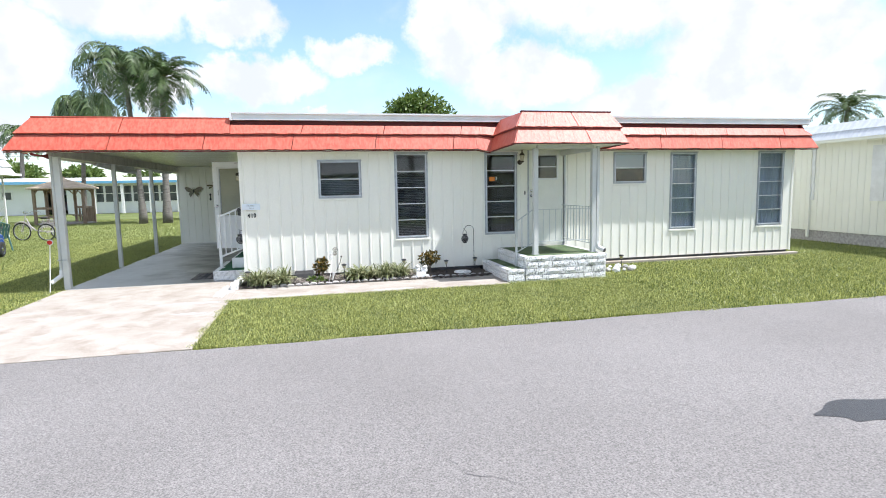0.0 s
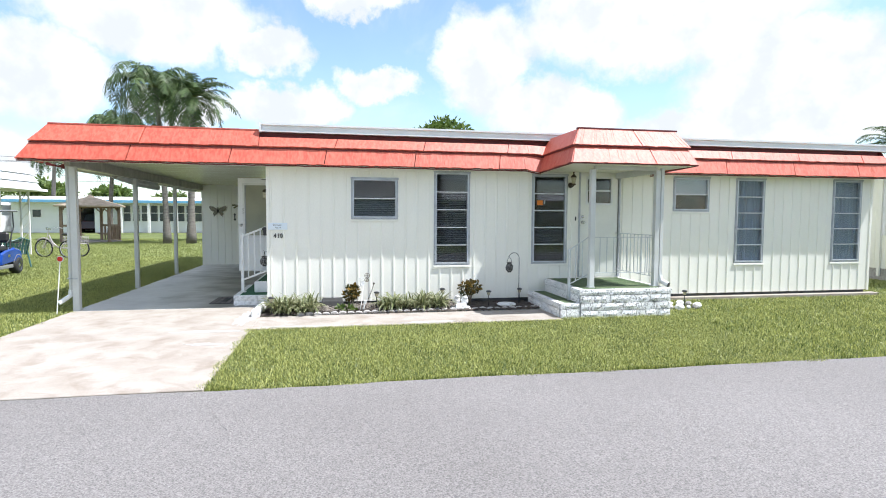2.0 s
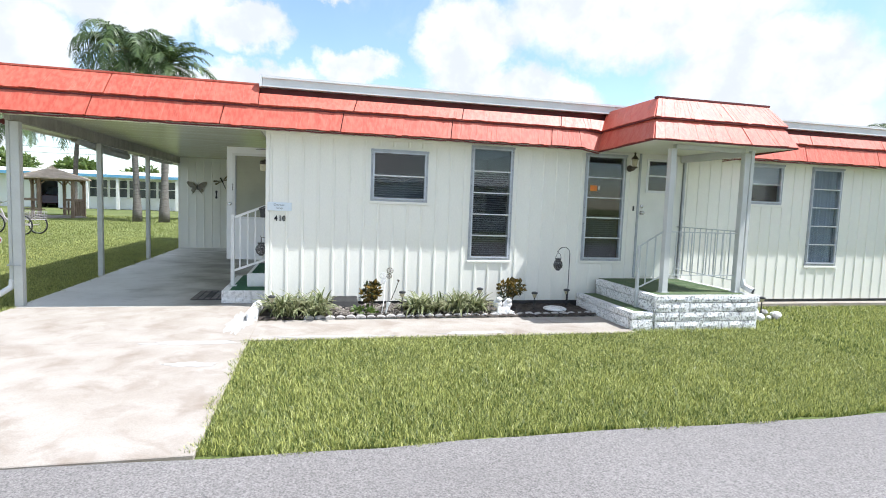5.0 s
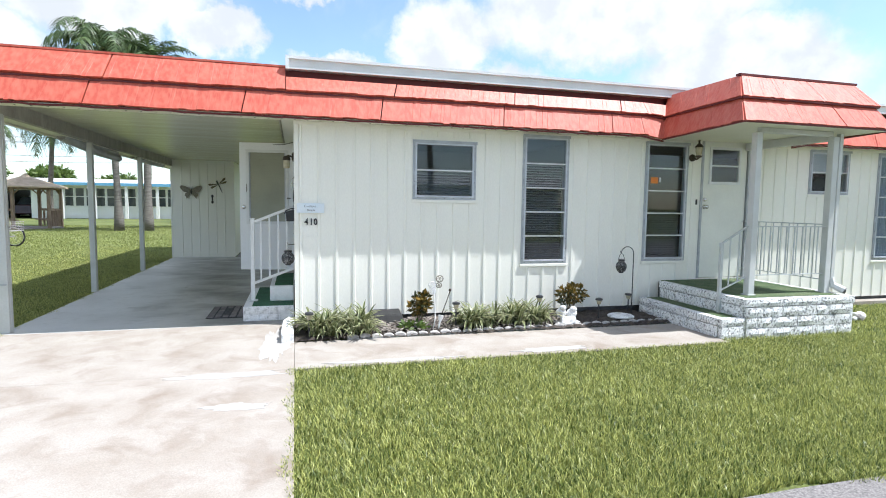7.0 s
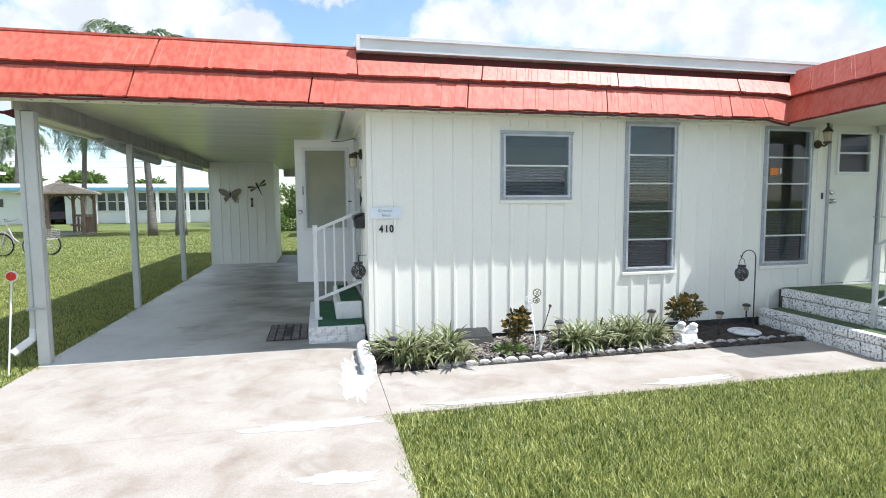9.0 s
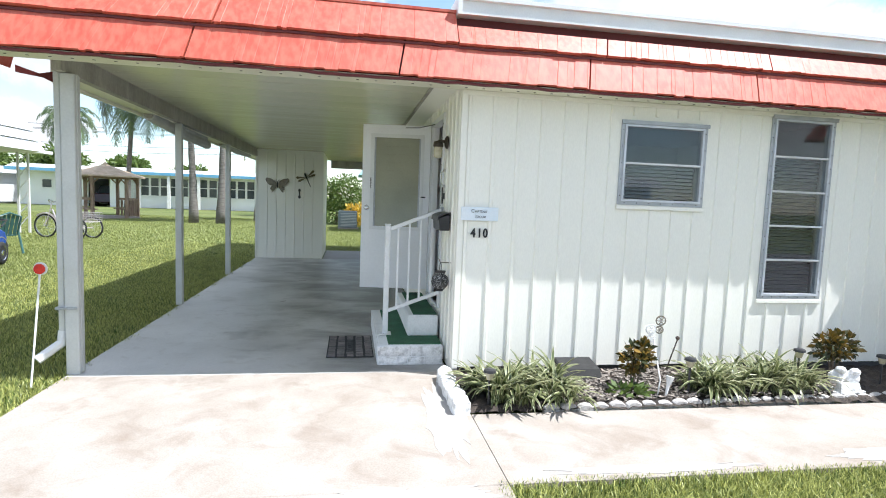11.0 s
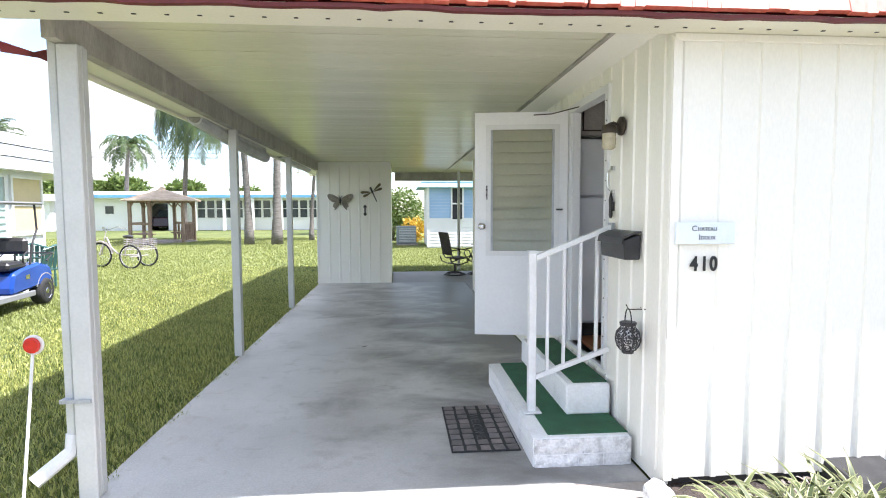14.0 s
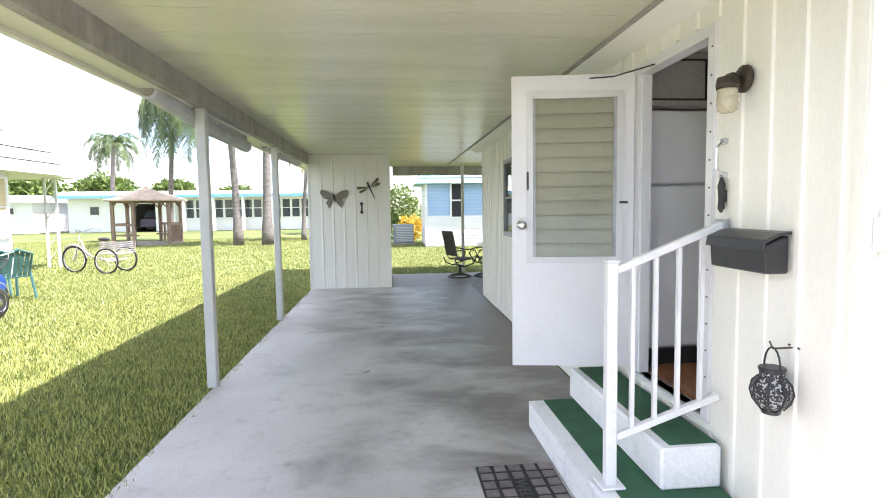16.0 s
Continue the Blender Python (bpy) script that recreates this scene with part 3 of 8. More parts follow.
def crack(points, width):
    """A thin wandering strip, a hair above the road."""
    rng = random.Random(int(100 * points[0][0] + 50))
    fine = []
    for (ax, ay), (bx, by) in zip(points, points[1:]):
        for k in range(9):
            s = k / 9
            fine.append((ax + s * (bx - ax) + rng.uniform(-0.02, 0.02), ay + s * (by - ay) + rng.uniform(-0.02, 0.02), width * rng.uniform(0.4, 1.2)))
    sh = Shape()
    for (ax, ay, aw), (bx, by, bw) in zip(fine, fine[1:]):
        sh.add([(ax, ay - aw, 0.0035), (bx, by - bw, 0.0035), (bx, by + bw, 0.0035), (ax, ay + aw, 0.0035)], [(0, 1, 2, 3)])
    return sh


for pts in ([(2.05, 4.1), (2.6, 3.2), (2.95, 2.6)], [(0.5, 3.2), (0.62, 2.7), (0.95, 2.45)], [(-1.5, 5.6), (-1.2, 4.9), (-1.3, 4.2)], [(-2.1, 2.6), (-1.95, 3.1), (-1.9, 3.9)], [(5.0, 5.2), (6.2, 5.0), (7.6, 5.1)]):
    solid("road_crack", crack(pts, 0.0032), CRACK, "hairline crack in the grey asphalt", "crack", kind="structure")

damp = Shape()
ring = [(3.95 + (0.55 + 0.09 * math.sin(3 * a) + 0.05 * math.sin(7 * a)) * math.cos(a) * 0.9, 2.78 + (0.2 + 0.04 * math.sin(4 * a)) * math.sin(a), 0.004) for a in np.linspace(0, 2 * math.pi, 40, endpoint=False)]
damp.add(ring, [tuple(range(40))])
solid("damp_patch", damp, DAMP, "dark damp patch on grey asphalt", "puddle", kind="structure")

# the driveway's slabs, with open joints between them
drive = thing("driveway", (-3.3, 8.4, 0), "sunbleached stained concrete driveway", "driveway", kind="structure")
for x0, x1, y0, y1 in [(-4.86, -1.66, 6.085, 8.86), (-4.86, -1.66, 8.864, 10.87)]:
    part("slab", Shape().box(x0, x1, y0, y1, -0.06, 0.004), CONCRETE, drive, bevel=0.006)
part("slab", Shape().box(-1.6575, 3.16, 8.8645, 9.86, -0.06, 0.003), CONCRETE, drive, "stained front walk slab", bevel=0.002)
for x0, x1, y0, y1, seed in [(-2.02, -1.70, 8.9, 10.8, 1), (-2.75, -1.72, 8.68, 8.92, 2), (-2.35, -1.8, 7.9, 8.1, 3), (-1.6, 0.2, 8.9, 9.02, 4), (0.4, 1.6, 8.92, 9.1, 5)]:
    pts = []
    for a in np.linspace(0, 2 * math.pi, 60, endpoint=False):
        k = 0.78 + 0.05 * math.sin(17 * a + seed) + 0.05 * math.sin(23 * a) + 0.14 * math.sin(2 * a + seed) + 0.1 * math.sin(5 * a + 2.1 * seed) + 0.06 * math.sin(11 * a + seed * 3.3)
        pts.append(((x0 + x1) / 2 + (x1 - x0) / 2 * math.cos(a) * k, (y0 + y1) / 2 + (y1 - y0) / 2 * math.sin(a) * k))
    part("patch", Shape().plate(pts, 0.004, "z").moved(Matrix.Translation((0, 0, 0.002))), CONCRETE_PALE, drive, "thin pale cement skim")
carport_floor = thing("carport_floor", (-3.3, 16, 0), "shaded grey concrete carport slab with stains, darker towards the house wall", "floor", kind="structure")
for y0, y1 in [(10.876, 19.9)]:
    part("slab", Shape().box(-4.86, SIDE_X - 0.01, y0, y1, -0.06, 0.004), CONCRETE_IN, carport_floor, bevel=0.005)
part("slab", Shape().box(SIDE_X - 0.004, 1.6, HOUSE_B + 0.01, 19.9, -0.06, 0.002), CONCRETE_DK, carport_floor, "darker patio slab", bevel=0.005)
part("slab", Shape().box(-3.25, 1.6, 19.908, 22.1, -0.06, 0.002), CONCRETE_DK, carport_floor, "darker patio slab", bevel=0.005)

# ---- the mobile home ----
home = thing("mobile_home", (4.7, 14.6, 0), "cream board-and-batten mobile home with red mansard eaves", "house")
WIN = {"a": (-0.17, 0.67, 1.60, 2.34), "b": (1.354, 2.03, 0.74, 2.48), "c": (3.27, 3.985, 0.75, 2.47), "d": (6.28, 7.09, 1.785, 2.47), "e": (7.72, 8.40, 0.71, 2.466), "f": (10.09, 10.82, 0.715, 2.48)}
FRONT_DOOR = (4.25, 5.09, 0.47, 2.57)
SIDE_DOOR = (11.63, 12.45, 0.47, 2.42)
SIDE_WIN = (15.75, 16.65, 1.2, 2.2)
BASE_Z, TOP_Z = 0.09, 2.60

wall_front = Shape()
wall_front.grid(SIDE_X, HOUSE_R, BASE_Z, TOP_Z, [*WIN.values(), FRONT_DOOR], WALL_Y, WALL_Y + 0.1, along_x)
wall_front = part("wall_front", wall_front, SIDING, home)
wall_side = Shape()
wall_side.grid(WALL_Y + 0.1, HOUSE_B, BASE_Z, TOP_Z + 0.1, [SIDE_DOOR, SIDE_WIN], SIDE_X, SIDE_X + 0.06, along_y)
wall_side = part("wall_side", wall_side, SIDING, home)
part("wall_right", Shape().box(HOUSE_R - 0.1, HOUSE_R, WALL_Y + 0.1, HOUSE_B, BASE_Z, TOP_Z), SIDING, home)
part("wall_back", Shape().box(SIDE_X + 0.1, HOUSE_R - 0.1, HOUSE_B - 0.1, HOUSE_B, BASE_Z, TOP_Z), SIDING, home)
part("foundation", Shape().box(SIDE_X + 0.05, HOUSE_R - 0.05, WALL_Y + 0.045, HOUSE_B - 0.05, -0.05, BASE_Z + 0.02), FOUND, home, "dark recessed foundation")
part("skirt_board", Shape().box(SIDE_X + 0.002, SIDE_X + 0.048, WALL_Y + 0.05, HOUSE_B - 0.01, 0.006, BASE_Z - 0.001), SIDING, home)
part("ground_sill", Shape().box(5.3, 11.25, WALL_Y - 0.14, WALL_Y + 0.04, -0.05, 0.035), CONCRETE, home, "low concrete strip along the wall", bevel=0.008)
part("house_floor", Shape().box(SIDE_X + 0.1, HOUSE_R - 0.1, WALL_Y + 0.1, HOUSE_B - 0.1, 0.40, 0.47), WOODFLOOR, home)
part("roof", Shape().box(SIDE_X - 0.06, HOUSE_R + 0.32, WALL_Y + 0.04, HOUSE_B + 0.1, 3.1, 3.2), WHITE_METAL, home)
part("house_ceiling", Shape().box(SIDE_X + 0.1, HOUSE_R - 0.1, WALL_Y + 0.1, HOUSE_B - 0.1, 2.60, 2.66), WHITE_DOOR, home)
# Unseen partitions added: white ones brighten the kitchen, dark ones darken front windows.
part("room_partition", Shape().box(2.85, 2.90, WALL_Y + 0.1, HOUSE_B - 0.1, 0.47, 2.6), WHITE_DOOR, home)
part("room_partition", Shape().box(2.902, 2.95, WALL_Y + 0.1, HOUSE_B - 0.1, 0.47, 2.6), ROOMWALL, home)
part("room_partition", Shape().box(2.952, HOUSE_R - 0.1, 13.5, 13.6, 0.47, 2.6), ROOMWALL, home)
part("room_partition", Shape().box(SIDE_X + 0.1, 2.85, 14.6, 14.7, 0.47, 2.6), WHITE_DOOR, home, "white kitchen wall added to brighten the room")
fy = WALL_Y - 0.10
prof = [(WALL_Y + 0.04, 3.102), (fy - 0.012, 3.102), (fy - 0.012, 3.117), (fy, 3.122), (fy, 3.212), (fy - 0.03, 3.217), (fy - 0.03, 3.248), (WALL_Y + 0.04, 3.248)]
part("fascia", Shape().plate(prof, HOUSE_R + 0.38 - SIDE_X, "x").moved(Matrix.Translation((SIDE_X - 0.06, 0, 0))), WHITE_METAL, home, "white metal roof edge")
part("fascia_return", Shape().box(SIDE_X - 0.1, SIDE_X - 0.063, fy - 0.03, HOUSE_B, 3.095, 3.252), WHITE_METAL, home)
part("roof_vent", Shape().lathe([(0.16, 0), (0.16, 0.12), (0.2, 0.13), (0.1, 0.2)], (-0.6, 13.2, 3.2)), WHITE_METAL, home)


# battens, cut round the openings
def battens(u0, u1, pitch, holes, zlow, zhigh, place):
    u = u0
    while u < u1:
        z = zlow
        for h in sorted([h for h in holes if h[0] - 0.055 < u < h[1] + 0.055], key=lambda h: h[2]) + [(0, 0, zhigh + 0.055, zhigh)]:
            if h[2] - 0.055 - z > 0.05:
                place(u, z, h[2] - 0.055)
            z = h[3] + 0.055
        u += pitch


BATTEN = {}


def batten_mesh(length, axis):
    key = (round(length, 3), axis)
    if key not in BATTEN:
        w, d = 0.013, 0.012
        sh = Shape()
        ring = [(-w - 0.006, 0), (-w, -d), (w, -d), (w + 0.006, 0)]
        if axis == "x":
            sh.hexa([(a, b, 0) for a, b in ring], [(a, b, length) for a, b in ring])
        else:
            sh.hexa([(b, -a, 0) for a, b in ring], [(b, -a, length) for a, b in ring])
        BATTEN[key] = mesh_of("batten", sh, SIDING)
    return BATTEN[key]


def batten(parent, x, y, z0, z1, axis):
    ob = new("batten", batten_mesh(z1 - z0, axis))
    ob.parent = parent
    o = ORIGIN[parent]
    ob.location = (x - o[0], y - o[1], z0 - o[2])


# ---- windows ----
def window(x0, x1, z0, z1, rows, backing, blind=None, parent=home, y=WALL_Y, screws=True):
    """An aluminium window with its panes one above the other."""
    f = 0.044
    fr, sash = Shape(), Shape()
    fr.grid(x0 - 0.008, x1 + 0.008, z0 - 0.008, z1 + 0.008, [(x0 + 0.032, x1 - 0.032, z0 + 0.032, z1 - 0.032)], y - 0.014, y - 0.001, along_x)
    fr.box(x0 - 0.014, x1 + 0.014, y - 0.034, y - 0.015, z1 - 0.022, z1 + 0.012)
    sash.grid(x0 + 0.024, x1 - 0.024, z0 + 0.024, z1 - 0.024, [(x0 + f, x1 - f, z0 + f, z1 - f)], y - 0.024, y + 0.05, along_x)
    win = part("window", fr, ALU, parent, "grey aluminium window frame")
    part("sash", sash, SASH, win, "paler aluminium sash")
    part("window_sill", Shape().box(x0 - 0.02, x1 + 0.02, y - 0.024, y - 0.002, z0 - 0.05, z0 - 0.012), SIDING, win, bevel=0.004)
    h = (z1 - z0 - 2 * f) / rows
    for i in range(rows):
        a, b = z0 + f + i * h, z0 + f + (i + 1) * h
        pane = part("pane", Shape().box(x0 + f, x1 - f, y + 0.004, y + 0.008, a + 0.008, b - 0.008), GLASS, win)
        pane.visible_shadow = False
        if i:
            part("glazing_bar", Shape().box(x0 + f, x1 - f, y - 0.02, y + 0.03, a - 0.009, a + 0.009), IRON_W, win, "pale metal glazing bar", bevel=0.003)
    if screws:
        for k in range(7):
            for zz in (z0 + 0.01, z1 - 0.01):
                xx = x0 + (x1 - x0) * (k + 0.5) / 7
                part("screw", Shape().lathe([(0.006, 0), (0.004, -0.004)], (xx, y - 0.014, zz), 6, "y"), ALU_DK, win)
        n = max(4, int((z1 - z0) / 0.13))
        for k in range(n):
            for xx in (x0 + 0.01, x1 - 0.01):
                part("screw", Shape().lathe([(0.006, 0), (0.004, -0.004)], (xx, y - 0.014, z0 + (z1 - z0) * (k + 0.5) / n), 6, "y"), ALU_DK, win)
    if blind:
        sl = Shape()
        z = blind[0]
        while z < blind[1]:
            sl.hexa([(x0 + f, y + 0.075, z - 0.003), (x1 - f, y + 0.075, z - 0.003), (x1 - f, y + 0.1, z + 0.022), (x0 + f, y + 0.1, z + 0.022)],
                    [(x0 + f, y + 0.075, z - 0.001), (x1 - f, y + 0.075, z - 0.001), (x1 - f, y + 0.1, z + 0.024), (x0 + f, y + 0.1, z + 0.024)])
            z += 0.034
        part("blind", sl, backing, win, "horizontal slat blind behind glass")
    elif backing:
        cu = Shape()
        n = 28
        for i in range(n):
            a, b = x0 + (x1 - x0) * i / n, x0 + (x1 - x0) * (i + 1) / n
            ya, yb = y + 0.075 + 0.015 * math.sin(i * 1.9), y + 0.075 + 0.015 * math.sin((i + 1) * 1.9)
            cu.hexa([(a, ya, z0), (b, yb, z0), (b, yb + 0.004, z0), (a, ya + 0.004, z0)], [(a, ya, z1), (b, yb, z1), (b, yb + 0.004, z1), (a, ya + 0.004, z1)])
        part("curtain", cu, backing, win, "drawn curtain behind glass")
    return win


window(*WIN["a"], 2, BLIND, (1.66, 1.97))
wb = window(*WIN["b"], 5, BLIND_DK, (0.8, 2.1))
wc_ = window(*WIN["c"], 5, BLIND_DK, (0.8, 1.45))
part("sticker", Shape().box(3.37, 3.49, WALL_Y - 0.001, WALL_Y + 0.003, 1.88, 1.97), ORANGE, wc_, "orange sticker on the pane")
part("sticker", Shape().box(3.515, 3.535, WALL_Y - 0.001, WALL_Y + 0.003, 1.9, 1.97), WHITE_PL, wc_)
wd = window(*WIN["d"], 2, None)
part("roller_shade", Shape().box(6.32, 7.05, WALL_Y + 0.05, WALL_Y + 0.055, 2.11, 2.44), WHITE_PL, wd, "half-drawn pale roller shade")
part("dark_drape", Shape().plate([(6.4, 1.82), (7.0, 1.82), (6.96, 1.95), (6.85, 2.05), (6.62, 2.06), (6.5, 1.98)], 0.01).moved(Matrix.Translation((0, WALL_Y + 0.12, 0))), DARKCLOTH, wd)
window(*WIN["e"], 5, CURTAIN)
window(*WIN["f"], 5, CURTAIN)

# ---- front door ----
x0, x1, z0, z1 = FRONT_DOOR
fd = Shape()
GW = (4.41, 4.92, 1.92, 2.42)
fd.grid(x0 + 0.025, x1 - 0.025, z0 + 0.01, z1 - 0.025, [GW], WALL_Y + 0.01, WALL_Y + 0.05, along_x)
front_door = part("front_door", fd, CREAM_DOOR, home, "closed flush cream door")
fr = Shape()
fr.grid(x0 - 0.02, x1 + 0.02, z0, z1 + 0.02, [(x0 + 0.012, x1 - 0.012, z0, z1 - 0.012)], WALL_Y - 0.022, WALL_Y + 0.02, along_x)
part("door_frame", fr, ALU, front_door, "grey metal door frame")
gf = Shape()
gf.grid(GW[0] - 0.03, GW[1] + 0.03, GW[2] - 0.03, GW[3] + 0.03, [(GW[0] + 0.01, GW[1] - 0.01, GW[2] + 0.01, GW[3] - 0.01)], WALL_Y - 0.008, WALL_Y + 0.03, along_x)
gf.box(GW[0], GW[1], WALL_Y - 0.006, WALL_Y + 0.02, 2.158, 2.182)
part("window_frame", gf, WHITE_METAL, front_door, bevel=0.003)
for a, b in ((1.93, 2.158), (2.182, 2.41)):
    pane = part("pane", Shape().box(4.42, 4.91, WALL_Y + 0.012, WALL_Y + 0.016, a, b), GLASS, front_door)
    pane.visible_shadow = False
for zz in (1.55, 1.66):
    part("door_knob" if zz < 1.6 else "deadbolt", Shape().lathe([(0.034, 0), (0.034, -0.01), (0.014, -0.015), (0.014, -0.035), (0.03, -0.045), (0.03, -0.062), (0.012, -0.068)] if zz < 1.6 else [(0.03, 0), (0.03, -0.015), (0.02, -0.022)], (4.325, WALL_Y + 0.01, zz), 14, "y"), CHROME, front_door, "worn chrome hardware", smooth=True)
part("doorbell", Shape().box(4.155, 4.18, WALL_Y - 0.018, WALL_Y, 1.58, 1.66), BLACK, home, bevel=0.004)

# ---- side entrance ----
fr = Shape()
ya, yb, za, zb = SIDE_DOOR
fr.grid(ya - 0.035, yb + 0.035, za - 0.02, zb + 0.035, [(ya + 0.02, yb - 0.02, za, zb - 0.02)], SIDE_X - 0.022, SIDE_X + 0.065, along_y)
side_frame = part("side_door_frame", fr, WHITE_METAL, home, "weathered aluminium door frame")
for k in range(14):
    part("screw", Shape().lathe([(0.006, 0), (0.004, -0.004)], (SIDE_X - 0.022, ya - 0.015, za + 0.08 + k * 0.138), 6, "x"), ALU_DK, side_frame)
part("inner_jamb", Shape().box(SIDE_X + 0.0, SIDE_X + 0.064, yb - 0.045, yb - 0.021, za, zb - 0.02), WHITE_DOOR, side_frame, "white inner jamb")

HINGE, OPEN = Vector((-1.665, 12.475, 0)), Vector((-0.985, 0.16, 0)).normalized()
W, DZ0, DZ1 = 0.79, 0.50, 2.42
screen = thing("screen_door", (HINGE.x, HINGE.y, DZ0), "white storm door standing open with louvred glass panel", "door")


def door_point(u, w, z):
    """A place on the open door: u along it from the hinge, w through its thickness."""
    p = HINGE + OPEN * u + Vector((-abs(OPEN.y) if OPEN.x * OPEN.y > 0 else -abs(OPEN.y), -abs(OPEN.x), 0)) * w
    return (p.x, p.y, z)


def on_door(u0, u1, w0, w1, za, zb):
    """A block on the open door: u along it from the hinge, w through its thickness."""
    side = Vector((OPEN.y, -OPEN.x, 0))
    if side.y > 0:
        side = -side
    low = [HINGE + OPEN * u + side * w for u, w in ((u0, w0), (u1, w0), (u1, w1), (u0, w1))]
    return Shape().hexa([(p.x, p.y, za) for p in low], [(p.x, p.y, zb) for p in low])


GU0, GU1, GZ0, GZ1 = 0.10, 0.665, 1.225, 2.285
leaf = Shape()
leaf.grid(0, W, DZ0, DZ1, [(GU0, GU1, GZ0, GZ1)], -0.018, 0.018, door_point)
leaf = part("door_leaf", leaf, WHITE_DOOR, screen)
tr = Shape()
tr.grid(GU0 - 0.03, GU1 + 0.03, GZ0 - 0.03, GZ1 + 0.03, [(GU0 + 0.012, GU1 - 0.012, GZ0 + 0.012, GZ1 - 0.012)], 0.018, 0.03, door_point)
part("glass_frame", tr, WHITE_METAL, leaf)
n = 11
for i in range(n):
    za, zb = GZ0 + 0.012 + (GZ1 - GZ0 - 0.024) * i / n, GZ0 + 0.012 + (GZ1 - GZ0 - 0.024) * (i + 1) / n
    lo, hi = on_door(GU0 + 0.03, GU1 - 0.03, 0.008, 0.014, za - 0.004, za).v, on_door(GU0 + 0.03, GU1 - 0.03, -0.016, -0.010, za, zb + 0.004).v
    part("louvre", Shape().hexa(lo[:4], hi[4:]), JALOUSIE, leaf, "frosted glass louvre")
q = on_door(GU0 + 0.008, GU0 + 0.03, -0.01, 0.016, GZ0 + 0.01, GZ1 - 0.01)
q2 = on_door(GU1 - 0.03, GU1 - 0.008, -0.01, 0.016, GZ0 + 0.01, GZ1 - 0.01)
part("louvre_channel", q.add(q2.v, q2.f), ALU, leaf)
for nm, u, z, prof in (("door_knob", 0.735, 1.45, [(0.032, 0), (0.03, 0.008), (0.012, 0.012), (0.012, 0.03), (0.03, 0.04), (0.026, 0.056), (0.01, 0.06)]),):
    p = HINGE + OPEN * u
    part(nm, Shape().lathe([(r, -0.018 - h) for r, h in prof], (p.x, p.y, z), 14, "y"), CHROME, leaf, "brushed chrome knob", smooth=True)
part("latch_bar", on_door(0.68, 0.695, 0.018, 0.03, 1.68, 1.8), BLACK, leaf)
part("crank_handle", on_door(0.04, 0.095, 0.018, 0.034, 1.585, 1.60), BLACK, leaf)
part("door_closer", Shape().tube([tuple(HINGE + OPEN * 0.3 + Vector((0, -0.04, DZ1 - 0.03))), tuple(HINGE + OPEN * 0.15 + Vector((0, -0.05, DZ1 - 0.025))), (SIDE_X - 0.02, 12.2, DZ1 - 0.01)], 0.005, 6), BLACK, leaf, "thin dark door closer rod")

# inside the side entrance
fridge = thing("refrigerator", (-0.95, 12.95, 0.47), "white two-door refrigerator seen through the open entrance", "refrigerator")
part("body", Shape().box(-1.562, -0.75, 12.6, 13.3, 0.5, 2.20), FRIDGE, fridge, bevel=0.01)
part("upper_door", Shape().box(-1.562, -0.75, 12.54, 12.595, 1.715, 2.20), FRIDGE, fridge, bevel=0.012)
part("lower_door", Shape().box(-1.562, -0.75, 12.54, 12.595, 0.6, 1.70), FRIDGE, fridge, bevel=0.012)
part("base_grille", Shape().box(-1.555, -0.76, 12.57, 12.6, 0.47, 0.58), BLACK, fridge)
cup = thing("wall_cabinet", (-0.95, 13.0, 2.08), "dark taupe wall cabinet over the refrigerator", "cabinet")
part("body", Shape().box(-1.56, -0.5, 12.62, 13.4, 2.225, 2.598), CABINET, cup, bevel=0.005)
for a, b in ((-1.548, -1.05), (-1.04, -0.52)):
    cd = part("door", Shape().box(a, b, 12.595, 12.618, 2.235, 2.59), CABINET, cup, bevel=0.006)
    part("moulding", Shape().grid(a + 0.05, b - 0.05, 2.275, 2.55, [(a + 0.062, b - 0.062, 2.287, 2.538)], 12.586, 12.596, along_x), BRONZE, cd, "dark moulding line")

# ---- mansard eaves ----
def shakes(bl, br, tr, tl, seed, drop=0.016, thick=0.022):
    """A moulded panel of shakes between four corners, with uneven ribs and a ragged lower edge."""
    bl, br, tr, tl = map(Vector, (bl, br, tr, tl))
    out = (br - bl).cross(tl - bl).normalized()
    if out.z < 0:
        out = -out
    rng = random.Random(seed)
    span = (br - bl).length
    us, u = [0.0], 0.0
    while u < span - 0.10:
        u += rng.choice((0.04, 0.06, 0.09, 0.14, 0.2)) * rng.uniform(0.8, 1.2)
        us.append(min(u, span - 0.02))
    us.append(span)
    v = []

    def rib(at, low, low_lift, top_lift):
        A, D = bl.lerp(br, at / span), tl.lerp(tr, at / span)
        down = (A - D).normalized() * low
        v.extend([A + down - out * 0.004, A + down + out * low_lift, D + out * top_lift, D - out * 0.02])

    for k, (a, b) in enumerate(zip(us, us[1:])):
        lift, low, cant = rng.uniform(0, 0.0018), rng.uniform(0, drop), rng.uniform(-0.0011, 0.0011)
        gap = min(0.003, 0.2 * (b - a))
        if k:
            rib(a, 0.8 * low, thick - 0.0004, 0.003)
        rib(a + gap, low, lift + thick - cant, lift + 0.004)
        rib(b - gap, low, lift + thick + cant, lift + 0.004)
    n = len(v) // 4
    f = [(4 * i + k, 4 * i + (k + 1) % 4, 4 * i + 4 + (k + 1) % 4, 4 * i + 4 + k) for i in range(n - 1) for k in range(4)]
    f += [(0, 1, 2, 3), (4 * n - 1, 4 * n - 2, 4 * n - 3, 4 * n - 4)]
    return Shape().add(v, f)


